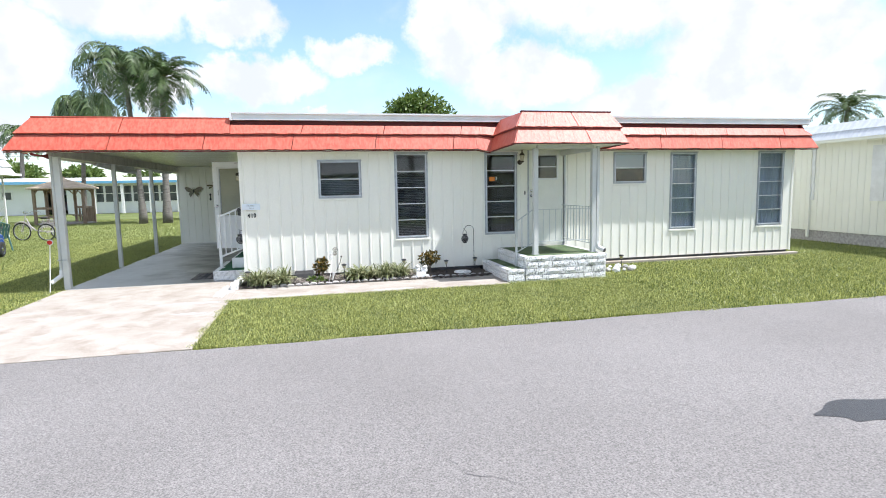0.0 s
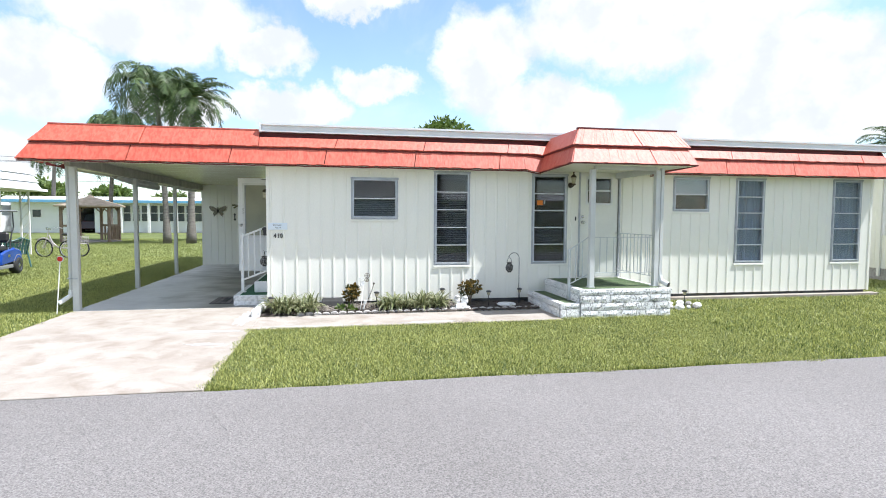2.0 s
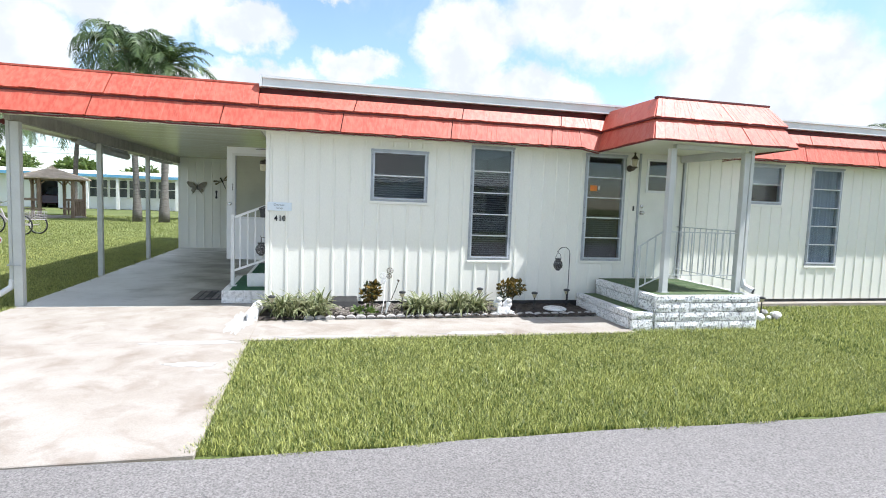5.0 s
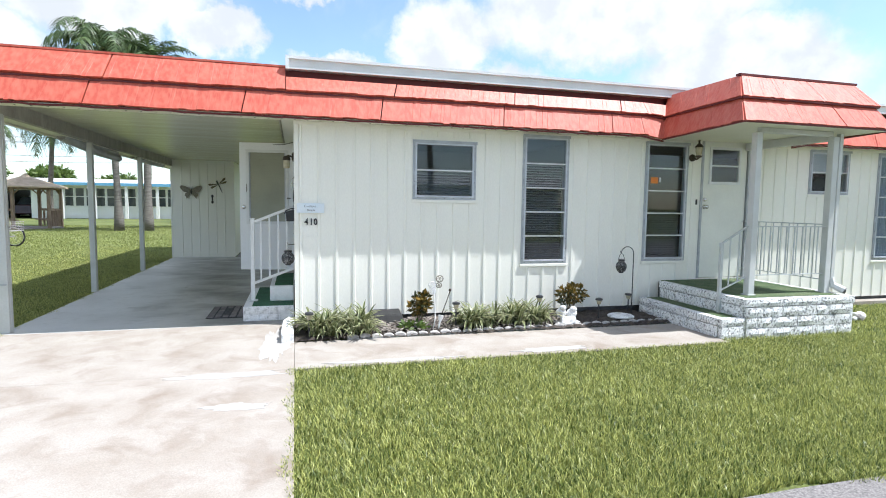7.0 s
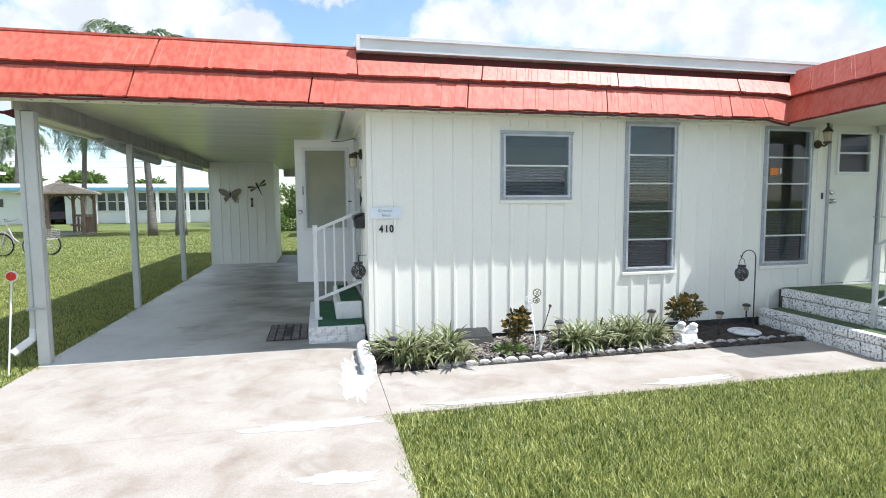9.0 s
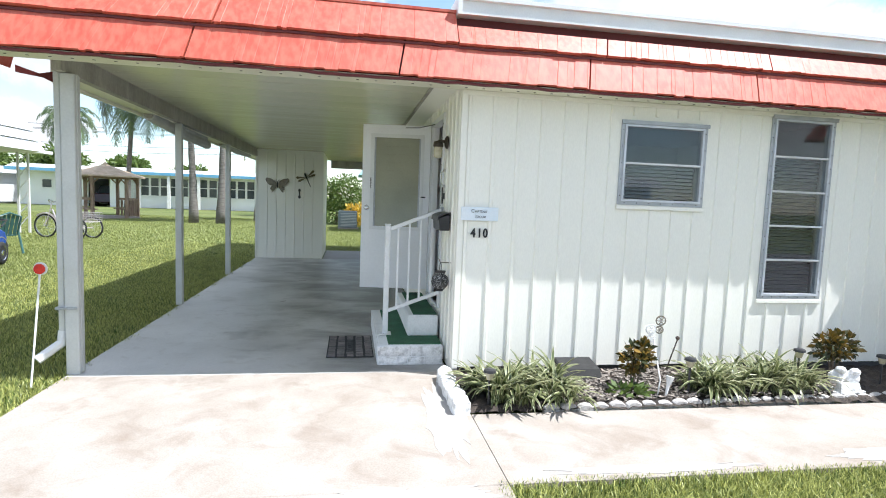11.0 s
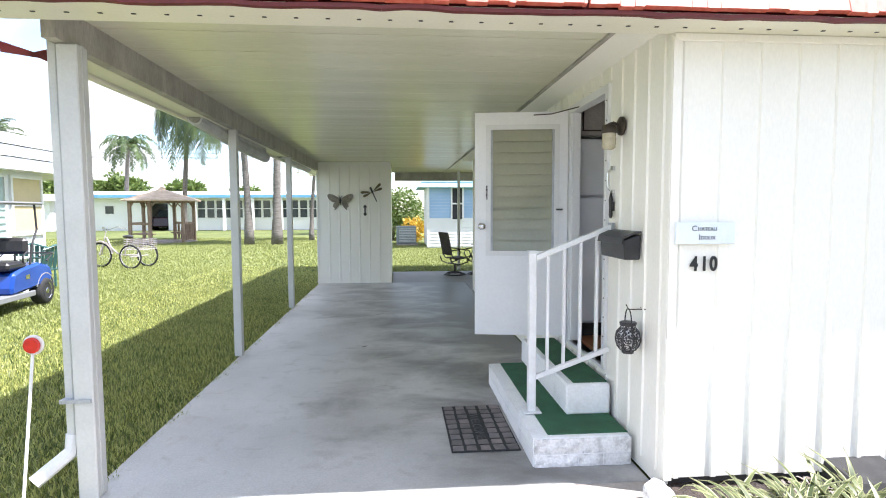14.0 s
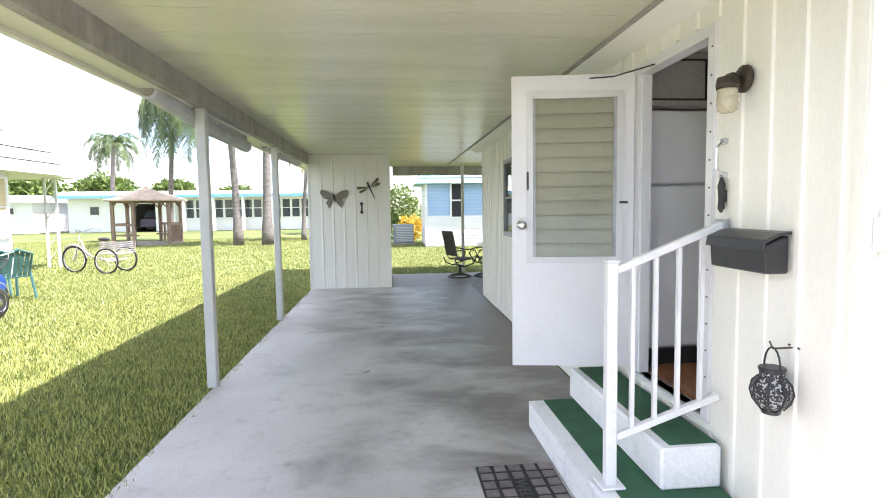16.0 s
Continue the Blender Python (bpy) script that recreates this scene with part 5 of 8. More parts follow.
for nm, y0, y1, za, zb in (("rolled_awning", 13.22, 15.9, 2.46, 2.35), ("rolled_awning", 16.9, 19.6, 2.49, 2.47)):
    aw = thing(nm, (-4.99, y0, za - 0.06), "rolled-up grey fabric sun shade hanging from the carport beam", "awning", "rolled sun shades")
    mid = ((y0 + y1) / 2, (za + zb) / 2 - 0.03)
    part("roll", Shape().tube([(-4.99, y0, za), (-4.99, mid[0], mid[1]), (-4.99, y1, zb)], 0.07, 12), AWNING, aw, smooth=False)
    part("core_tube", Shape().tube([(-4.99, y0 - 0.03, za), (-4.99, y0 + 0.02, za)], 0.05, 10), BEAM, aw)
    part("hanging_cloth", Shape().hexa([(-4.955, y0 + 0.1, za), (-4.95, y0 + 0.1, za), (-4.95, y1 - 0.1, zb), (-4.955, y1 - 0.1, zb)], [(-4.955, y0 + 0.1, 2.55), (-4.95, y0 + 0.1, 2.55), (-4.95, y1 - 0.1, 2.55), (-4.955, y1 - 0.1, 2.55)]), AWNING, aw)

# storage room at the back of the carport
store = thing("storage_room", (-4.06, 21.0, 0), "cream batten-sided storage room at the carport's end", "storage room")
sw = part("wall_front", Shape().box(-4.86, -3.27, 19.9, 20.0, 0.005, 2.64), SIDING, store)
part("wall_side", Shape().box(-3.37, -3.27, 20.0, 22.0, 0.005, 2.64), SIDING, store)
part("wall_left", Shape().box(-4.86, -4.76, 20.0, 22.0, 0.005, 2.64), SIDING, store)
part("wall_back", Shape().box(-4.76, -3.37, 21.9, 22.0, 0.005, 2.64), SIDING, store)
part("corner_trim", Shape().box(-3.3, -3.262, 19.885, 19.9, 0.005, 2.6).box(-4.868, -4.83, 19.885, 19.9, 0.005, 2.6), SIDING, store)
battens(-4.6, -3.4, 0.216, [], 0.01, 2.6, lambda u, a, b: batten(sw, u, 19.9, a, b, "x"))
part("top_trim", Shape().box(-4.86, -3.27, 19.88, 19.9, 2.585, 2.64), SIDING, store)
part("wall_latch", Shape().box(-3.845, -3.81, 19.872, 19.885, 1.48, 1.72).box(-3.86, -3.795, 19.868, 19.872, 1.5, 1.54).box(-3.86, -3.795, 19.868, 19.872, 1.66, 1.70), BLACK, store, "black iron latch")

# battens of the house
battens(-1.578, HOUSE_R - 0.05, 0.2178, [*WIN.values(), FRONT_DOOR], BASE_Z, 2.49, lambda u, a, b: batten(wall_front, u, WALL_Y, a, b, "x"))
battens(10.836, HOUSE_B - 0.05, 0.19, [SIDE_DOOR, SIDE_WIN], BASE_Z, 2.57, lambda u, a, b: batten(wall_side, SIDE_X, u, a, b, "y"))
part("corner_post", Shape().box(SIDE_X - 0.012, SIDE_X + 0.035, WALL_Y - 0.014, WALL_Y, BASE_Z - 0.01, 2.5).box(SIDE_X - 0.014, SIDE_X - 0.001, WALL_Y, WALL_Y + 0.04, BASE_Z - 0.01, 2.57), SIDING, home)
part("corner_post", Shape().box(HOUSE_R - 0.04, HOUSE_R + 0.012, WALL_Y - 0.014, WALL_Y, BASE_Z - 0.01, 2.5), SIDING, home)
yw0, yw1, zw0, zw1 = SIDE_WIN
fr = Shape()
fr.grid(yw0 - 0.03, yw1 + 0.03, zw0 - 0.03, zw1 + 0.03, [(yw0 + 0.03, yw1 - 0.03, zw0 + 0.03, zw1 - 0.03)], SIDE_X - 0.02, SIDE_X + 0.05, along_y)
side_window = part("side_window", fr, ALU, home, "grey aluminium side window")
for a, b in ((zw0 + 0.03, 1.69), (1.71, zw1 - 0.03)):
    pane = part("pane", Shape().box(SIDE_X + 0.01, SIDE_X + 0.014, yw0 + 0.03, yw1 - 0.03, a, b), GLASS, side_window)
    pane.visible_shadow = False
part("glazing_bar", Shape().box(SIDE_X - 0.01, SIDE_X + 0.03, yw0 + 0.03, yw1 - 0.03, 1.69, 1.71), ALU, side_window)

# ---- side steps, rail and fittings ----
steps = thing("side_steps", (-1.96, 11.9, 0), "two white-painted masonry steps topped with green carpet", "steps")
part("lower_block", Shape().box(-2.29, SIDE_X - 0.03, 11.09, 12.76, -0.02, 0.185), STEP_W, steps, bevel=0.012)
part("upper_block", Shape().box(-1.98, SIDE_X - 0.03, 11.44, 12.8, 0.188, 0.40), STEP_W, steps, bevel=0.014)
part("lower_carpet", Shape().box(-2.19, SIDE_X - 0.035, 11.14, 12.74, 0.178, 0.192), TURF, steps, "dark green carpet", bevel=0.003)
part("upper_carpet", Shape().box(-1.92, SIDE_X - 0.035, 11.48, 12.78, 0.393, 0.406), TURF, steps, "dark green carpet", bevel=0.003)
srng = random.Random(9)
stone_face(steps, "y", 11.09, -2.29, SIDE_X - 0.03, -0.02, 0.182, 2, -1, "brick", STONE_W)
for k in range(4):
    y = 11.1 + k * 0.415
    sh = rough_block(srng, y, y + 0.405, 0.095, 0.183, 0.05, 0.006)
    sh.v = [(-2.29 + w, u, z) for u, w, z in sh.v]
    part("brick", sh, STEP_W, steps)
    sh = rough_block(srng, y, y + 0.405, -0.01, 0.088, 0.05, 0.006)
    sh.v = [(-2.29 + w, u, z) for u, w, z in sh.v]
    part("brick", sh, STEP_W, steps)
hand = thing("side_handrail", (-2.2, 11.53, 0.19), "white metal handrail beside the green-carpeted steps", "handrail")
part("newel_post", Shape().box(-2.227, -2.173, 11.503, 11.557, 0.192, 1.30), IRON_W, hand, bevel=0.006)
part("post_cap", Shape().box(-2.232, -2.168, 11.498, 11.562, 1.30, 1.312), IRON_W, hand, bevel=0.004)
part("base_plate", Shape().box(-2.26, -2.14, 11.47, 11.59, 0.192, 0.204), IRON_W, hand, bevel=0.003)
TA, TB, LA, LB = Vector((-2.175, 11.53, 1.262)), Vector((-1.665, 11.5, 1.47)), Vector((-2.175, 11.53, 0.435)), Vector((-1.665, 11.5, 0.63))
part("top_rail", Shape().bar(TA, TB, 0.042, 0.036), IRON_W, hand, bevel=0.004)
part("bottom_rail", Shape().bar(LA, LB, 0.036, 0.034), IRON_W, hand, bevel=0.004)
for s in (0.16, 0.38, 0.60, 0.82):
    part("baluster", Shape().bar(LA.lerp(LB, s), TA.lerp(TB, s), 0.02), IRON_W, hand)
part("wall_bracket", Shape().box(-1.672, SIDE_X - 0.014, 11.46, 11.54, 1.44, 1.5), ALU, hand)

mat_ob = thing("door_mat", (-2.54, 11.75, 0.004), "black rubber welcome mat with paver pattern", "doormat")
MX0, MX1, MY0, MY1 = -2.775, -2.315, 11.33, 12.16
part("mat_base", Shape().box(MX0, MX1, MY0, MY1, 0.005, 0.013), RUBBER, mat_ob, bevel=0.002)
mrng = random.Random(4)
for i in range(5):
    for j in range(9):
        if i in (2,) and 2 <= j <= 6:
            continue
        w, h = (MX1 - MX0) / 5, (MY1 - MY0) / 9
        a, b = MX0 + i * w + 0.008, MY0 + j * h + 0.008
        q = [mrng.uniform(0, 0.008) for _ in range(8)]
        ring = [(a + q[0], b + q[1]), (a + w - 0.014 - q[2], b + q[3]), (a + w - 0.014 - q[4], b + h - 0.014 - q[5]), (a + q[6], b + h - 0.014 - q[7])]
        top = 0.0165 + mrng.uniform(0, 0.003)
        part("paver", Shape().hexa([(x, y, 0.012) for x, y in ring], [(x, y, top) for x, y in ring]), PAVER, mat_ob, bevel=0.002)


def lettering(text, size, material, parent, m, label="", squeeze=1.0, bold=0.0):
    cu = bpy.data.curves.new("lettering", "FONT")
    cu.body, cu.size, cu.extrude, cu.offset, cu.align_x = text, size, 0.002, bold, "CENTER"
    tmp = bpy.data.objects.new("lettering", cu)
    scene.collection.objects.link(tmp)
    me = bpy.data.meshes.new_from_object(tmp.evaluated_get(bpy.context.evaluated_depsgraph_get()))
    bpy.data.objects.remove(tmp)
    o = Vector(ORIGIN[parent])
    me.transform(Matrix.Translation(-o) @ m @ Matrix.Diagonal((squeeze, 1, 1, 1)))
    me.materials.clear()
    me.materials.append(material)
    ob = new("lettering", me)
    ob.parent = parent
    ORIGIN[ob] = ORIGIN[parent]
    return tagged(ob, label)


bpy.context.view_layer.update()
lettering("WELCOME", 0.094, STONE_BACK, mat_ob, pose(-2.579, 11.745, 0.0135, 0, 0, -90), "raised grey WELCOME lettering")

box_ = thing("mailbox", (-1.71, 11.29, 1.25), "black wall-mounted metal mailbox with hinged lid", "mailbox")
part("body", Shape().plate([(-1.655, 1.285), (-1.752, 1.285), (-1.762, 1.405), (-1.655, 1.44)], 0.38).moved(Matrix.Translation((0, 11.06, 0))), BLACK, box_, bevel=0.006)
part("lid", Shape().plate([(-1.652, 1.444), (-1.652, 1.458), (-1.70, 1.453), (-1.767, 1.425), (-1.777, 1.38), (-1.768, 1.38), (-1.761, 1.412), (-1.70, 1.44)], 0.40).moved(Matrix.Translation((0, 11.05, 0))), BLACK, box_, bevel=0.002)

wl_ = thing("wall_lantern", (-1.7, 11.37, 2.0), "bronze jar lamp with ribbed amber glass by the side door", "wall lamp")
part("back_plate", Shape().lathe([(0.062, 0), (0.06, -0.016), (0.035, -0.03)], (SIDE_X - 0.013, 11.37, 2.13), 16, "x"), BRONZE, wl_, smooth=True)
part("arm", Shape().tube([(-1.67, 11.37, 2.13), (-1.72, 11.36, 2.145), (-1.748, 11.35, 2.135)], 0.013, 8), BRONZE, wl_)
part("cap", Shape().lathe([(0.012, 0.03), (0.044, 0.02), (0.05, -0.012), (0.047, -0.03)], (-1.748, 11.35, 2.11), 16), BRONZE, wl_, smooth=True)
AMBER = mat("ribbed_amber_glass", (0.55, 0.50, 0.36), (0.42, 0.38, 0.26), 0.15, 20, 80, 0.2)
prof = [(0.046, 0.0), (0.052, -0.015), (0.048, -0.03), (0.053, -0.045), (0.049, -0.06), (0.053, -0.075), (0.048, -0.09), (0.05, -0.105), (0.03, -0.118)]
part("glass_jar", Shape().lathe([(0.84 * r, 0.92 * h) for r, h in prof], (-1.748, 11.35, 2.085), 18), AMBER, wl_, "ribbed amber glass jar", smooth=True)

fl_ = thing("porch_lamp", (3.98, 10.68, 2.2), "black coach lamp beside the front door", "wall lamp")
part("back_plate", Shape().lathe([(0.055, 0), (0.05, -0.02), (0.02, -0.03)], (4.05, WALL_Y - 0.013, 2.27), 14, "y"), BRONZE, fl_, smooth=True)
part("arm", Shape().tube([(4.05, 10.70, 2.27), (4.05, 10.62, 2.24), (4.05, 10.58, 2.26)], 0.013, 8), BRONZE, fl_)
part("lamp_body", Shape().lathe([(0.02, 0), (0.045, 0.01), (0.05, 0.03), (0.03, 0.035)], (4.05, 10.58, 2.26), 8), BRONZE, fl_)
part("glass_shade", Shape().lathe([(0.035, 0), (0.05, 0.11), (0.045, 0.115)], (4.05, 10.58, 2.295), 8), AMBER, fl_)
part("lamp_roof", Shape().lathe([(0.062, 0), (0.05, 0.025), (0.015, 0.06), (0.012, 0.085), (0.02, 0.095), (0.004, 0.115)], (4.05, 10.58, 2.41), 8), BRONZE, fl_)


def lantern(name, x, y, z, r, label, hook):
    """A round pierced metal lantern with a bail, hung at (x, y, z), z its top ring."""
    th = thing(name, (x, y, z - 0.21), label, "lantern")
    body = Shape().lathe([(0.3 * r, -0.19), (0.6 * r, -0.18), (0.86 * r, -0.155), (r, -0.118), (0.9 * r, -0.08), (0.6 * r, -0.055), (0.6 * r, -0.025), (0.64 * r, -0.02)], (x, y, z), 18)
    part("body", body, PIERCED, th, smooth=True)
    part("rim", Shape().lathe([(0.62 * r, -0.035), (0.68 * r, -0.02), (0.62 * r, -0.015)], (x, y, z), 18), BLACK, th)
    for k in range(8):
        a = 2 * math.pi * k / 8
        part("rib", Shape().tube([(x + q * r * 1.02 * math.cos(a), y + q * r * 1.02 * math.sin(a), z + h) for q, h in ((0.55, -0.185), (0.86, -0.155), (1.0, -0.118), (0.9, -0.08), (0.6, -0.055))], 0.005, 5), BLACK, th)
    part("foot", Shape().lathe([(0.45 * r, -0.205), (0.5 * r, -0.19), (0.4 * r, -0.18)], (x, y, z), 14), BLACK, th)
    part("bail", Shape().tube([(x, y + 0.62 * r * math.cos(a), z - 0.02 + 0.085 * math.sin(a)) for a in np.linspace(0, math.pi, 11)] if hook == "y" else [(x + 0.62 * r * math.cos(a), y, z - 0.02 + 0.085 * math.sin(a)) for a in np.linspace(0, math.pi, 11)], 0.004, 5), BLACK, th)
    return th


PIERCED = mat("pierced_black_metal", (0.02, 0.02, 0.022), (0.38, 0.38, 0.38), 0.5, 95, 200, 0.2, spread=(0.55, 0.57))
ln = lantern("hanging_lantern", -1.735, 11.03, 0.93, 0.076, "black pierced metal lantern hanging on the cream side wall", "y")
part("wall_hook", Shape().tube([(SIDE_X - 0.002, 11.03, 0.99), (-1.735, 11.03, 0.99), (-1.75, 11.03, 1.02)], 0.004, 5).tube([(SIDE_X - 0.004, 11.0, 0.992), (SIDE_X - 0.004, 11.06, 0.996)], 0.004, 5), BRONZE, ln)

hk = thing("shepherd_hook", (2.92, 10.42, 0), "black iron shepherd hook standing in the flower bed", "garden hook")
part("pole", Shape().tube([(2.92, 10.42, 0.0), (2.92, 10.42, 0.88)], 0.007, 6), BLACK, hk)
part("crook", Shape().tube([(2.92, 10.42, 0.87)] + [(2.82 + 0.1 * math.cos(a), 10.42, 0.88 + 0.1 * math.sin(a)) for a in np.linspace(0, 2.6, 10)] + [(2.72, 10.42, 0.89), (2.705, 10.42, 0.92)], 0.006, 6), BLACK, hk)
lantern("garden_lantern", 2.73, 10.42, 0.82, 0.07, "small black metal lantern hanging from a shepherd hook", "x")

# grab handle and latch by the side door
gh = thing("grab_handle", (-1.66, 11.5, 1.69), "chrome grab handle beside the side door", "handle")
part("bar", Shape().tube([(SIDE_X - 0.014, 11.52, 1.87), (-1.685, 11.52, 1.84), (-1.685, 11.52, 1.74), (SIDE_X - 0.014, 11.52, 1.71)], 0.008, 8), CHROME, gh)
part("mount", Shape().box(SIDE_X - 0.018, SIDE_X - 0.001, 11.5, 11.54, 1.855, 1.885), CHROME, gh)
part("mount", Shape().box(SIDE_X - 0.018, SIDE_X - 0.001, 11.5, 11.54, 1.695, 1.725), CHROME, gh)
lt = thing("wall_ornament", (-1.655, 11.5, 1.55), "small dark metal key ornament by the side door", "ornament")
part("plaque", Shape().plate([(11.49, 1.55), (11.51, 1.53), (11.53, 1.55), (11.525, 1.6), (11.535, 1.66), (11.51, 1.70), (11.485, 1.66), (11.495, 1.6)], 0.012, "x").moved(Matrix.Translation((SIDE_X - 0.03, 0, 0))), BLACK, lt)
part("mount", Shape().box(SIDE_X - 0.02, SIDE_X - 0.001, 11.50, 11.52, 1.58, 1.64), BLACK, lt)

sg = thing("house_name_sign", (-1.46, WALL_Y - 0.02, 1.40), "pale blue and white house name sign on the cream wall", "sign")
part("board", Shape().box(-1.625, -1.295, WALL_Y - 0.034, WALL_Y - 0.016, 1.402, 1.52), SIGN_W, sg, bevel=0.002)
for txt, z, s, a, b in (("C", 1.472, 0.042, -1.525, 0), ("HATEAU", 1.473, 0.028, -1.452, 0), ("I", 1.425, 0.042, -1.495, 0), ("DOUX", 1.426, 0.028, -1.447, 0)):
    lettering(txt, s, INK_FADED, sg, pose(a, WALL_Y - 0.035, z, 90, 0, 0), "dark serif lettering")
num = thing("house_number", (-1.455, WALL_Y - 0.02, 1.25), "black house number 410 on the cream wall", "house number")
for ch, x in (("4", -1.51), ("1", -1.452), ("0", -1.40)):
    lettering(ch, 0.108, INK, num, pose(x, WALL_Y - 0.014, 1.257, 90, 0, 0), "black numeral", 0.8, 0.0035)

# ---- metal wall insects ----
bf = thing("butterfly_wall_art", (-4.35, 19.86, 1.62), "verdigris metal butterfly on the storage room wall", "wall art")
for sgn, nm in ((-1, "wing"), (1, "wing")):
    up = [(0.02, 0.0), (0.05, 0.06), (0.14, 0.12), (0.25, 0.14), (0.28, 0.10), (0.25, 0.03), (0.19, -0.03), (0.10, -0.06), (0.03, -0.05)]
    lo = [(0.02, -0.03), (0.09, -0.05), (0.15, -0.07), (0.17, -0.13), (0.13, -0.17), (0.14, -0.22), (0.10, -0.19), (0.06, -0.14), (0.025, -0.08)]
    for outl in (up, lo):
        part(nm, Shape().plate([(-4.35 + sgn * a, 1.82 + b) for a, b in outl], 0.012).moved(Matrix.Translation((0, 19.868 - 0.03 * (outl is up), 0))), PATINA, bf)
part("body", Shape().tube([(-4.35, 19.86, 1.86), (-4.35, 19.855, 1.81), (-4.35, 19.86, 1.72)], [0.012, 0.022, 0.008], 8), BLACK, bf)
part("antenna", Shape().tube([(-4.35, 19.86, 1.86), (-4.39, 19.86, 1.93)], 0.004, 5).tube([(-4.35, 19.86, 1.86), (-4.31, 19.86, 1.93)], 0.004, 5), BLACK, bf)
df = thing("dragonfly_wall_art", (-3.665, 19.86, 1.8), "copper-winged metal dragonfly on the storage room wall", "wall art")
ang = radians(-24)
TURN_D = Matrix.Translation((-3.665, 19.865, 2.0)) @ Matrix.Rotation(ang, 4, "Y")
for sgn in (-1, 1):
    for tilt, ln_ in ((0.32, 0.26), (-0.12, 0.23)):
        w = [(0.015, 0.0), (0.1, 0.022), (ln_ - 0.04, 0.04), (ln_, 0.02), (ln_ - 0.03, -0.018), (0.1, -0.012)]
        c, s = math.cos(tilt), math.sin(tilt)
        part("wing", Shape().plate([(sgn * (a * c - b * s), a * s + b * c) for a, b in w], 0.01).moved(TURN_D), DRAGON, df, "copper wing")
part("body", Shape().tube([(0, -0.008, 0.08), (0, -0.012, 0.03), (0, -0.01, -0.06), (0, -0.006, -0.24)], [0.02, 0.024, 0.014, 0.008], 8).moved(TURN_D), BLACK, df)
part("head", Shape().blob((0, -0.01, 0.095), (0.026, 0.02, 0.02)).moved(TURN_D), BLACK, df)

rf = thing("driveway_marker", (-5.0, 10.68, 0), "white driveway stake with a round red reflector", "reflector stake")
part("stake", Shape().tube([(-5.005, 10.68, -0.02), (-4.985, 10.81, 0.88)], 0.008, 6), WHITE_PL, rf)
part("rim", Shape().lathe([(0.046, 0.012), (0.052, 0.008), (0.052, 0.003), (0.044, 0.001)], (-4.984, 10.81, 0.905), 20, "y"), WHITE_PL, rf, "white rim")
part("reflector", Shape().lathe([(0.036, 0.0), (0.041, -0.006), (0.041, -0.014), (0.034, -0.018)], (-4.984, 10.81, 0.905), 20, "y"), RED_DISC, rf, "red disc", smooth=False)

# ---- flower bed ----
bed = thing("flower_bed", (0.7, 10.3, 0), "narrow mulched flower bed along the house front", "flower bed", kind="structure")
v, f = [], []
brng = random.Random(3)
nx, ny = 96, 14
for j in range(ny + 1):
    for i in range(nx + 1):
        v.append((-1.66 + 4.8 * i / nx, 9.875 + 0.9 * j / ny, 0.03 - 0.02 * (j == 0) + brng.uniform(-0.012, 0.016)))
f = [(j * (nx + 1) + i, j * (nx + 1) + i + 1, (j + 1) * (nx + 1) + i + 1, (j + 1) * (nx + 1) + i) for j in range(ny) for i in range(nx)]
part("soil", Shape().add(v, f), SOIL, bed)
chips = np.zeros((2600, 2, 2, 3))
crng = np.random.default_rng(2)
c = np.stack([crng.uniform(-1.0, 1.75, 2600), crng.uniform(9.97, 10.72, 2600), crng.uniform(0.042, 0.066, 2600)], 1)
a = crng.uniform(0, math.pi, 2600)
l, w = crng.uniform(0.012, 0.03, 2600), crng.uniform(0.005, 0.011, 2600)
d = np.stack([np.cos(a), np.sin(a), crng.uniform(-0.3, 0.3, 2600)], 1) * l[:, None]
s = np.stack([-np.sin(a), np.cos(a), crng.uniform(-0.3, 0.3, 2600)], 1) * w[:, None]
for i, (p, q) in enumerate(((-1, -1), (-1, 1), (1, -1), (1, 1))):
    chips[:, i // 2, i % 2] = c + p * d + q * s
ch = soup("wood_chips", chips, CHIP)
tagged(ch, "scattered weathered grey-brown wood chips in the bed", "wood chips", kind="stuff")
edging = thing("scalloped_edging", (0.8, 9.95, 0), "row of scalloped grey cast-stone edging blocks", "garden edging")
scal = Shape()
for k in range(7):
    a = math.pi * k / 6
    scal.v.append((0.067 * math.cos(a), 0.0, 0.045 + 0.04 * math.sin(a)))
outl = [(-0.067, -0.02), (0.067, -0.02)] + [(0.067 * math.cos(a), 0.045 + 0.04 * math.sin(a)) for a in np.linspace(0, math.pi, 8)]
scal_me = mesh_of("edging_block", Shape().plate(outl, 0.055), STONE_G, 0.01)
for k in range(32):
    x = -1.02 + k * 0.136
    ob = new("edging_block", scal_me)
    ob.parent = edging
    ob.matrix_local = pose(x - 0.8, 9.9 + 0.022 * x + 0.008 * math.sin(k * 2.3) - 9.95, -0.034 + 0.006 * math.sin(k * 1.7), 0, 0, 1.5 + 2 * math.sin(k * 3.1))
logs = thing("stone_border", (-1.74, 10.15, 0), "rough white-painted stone blocks edging the bed", "garden edging")
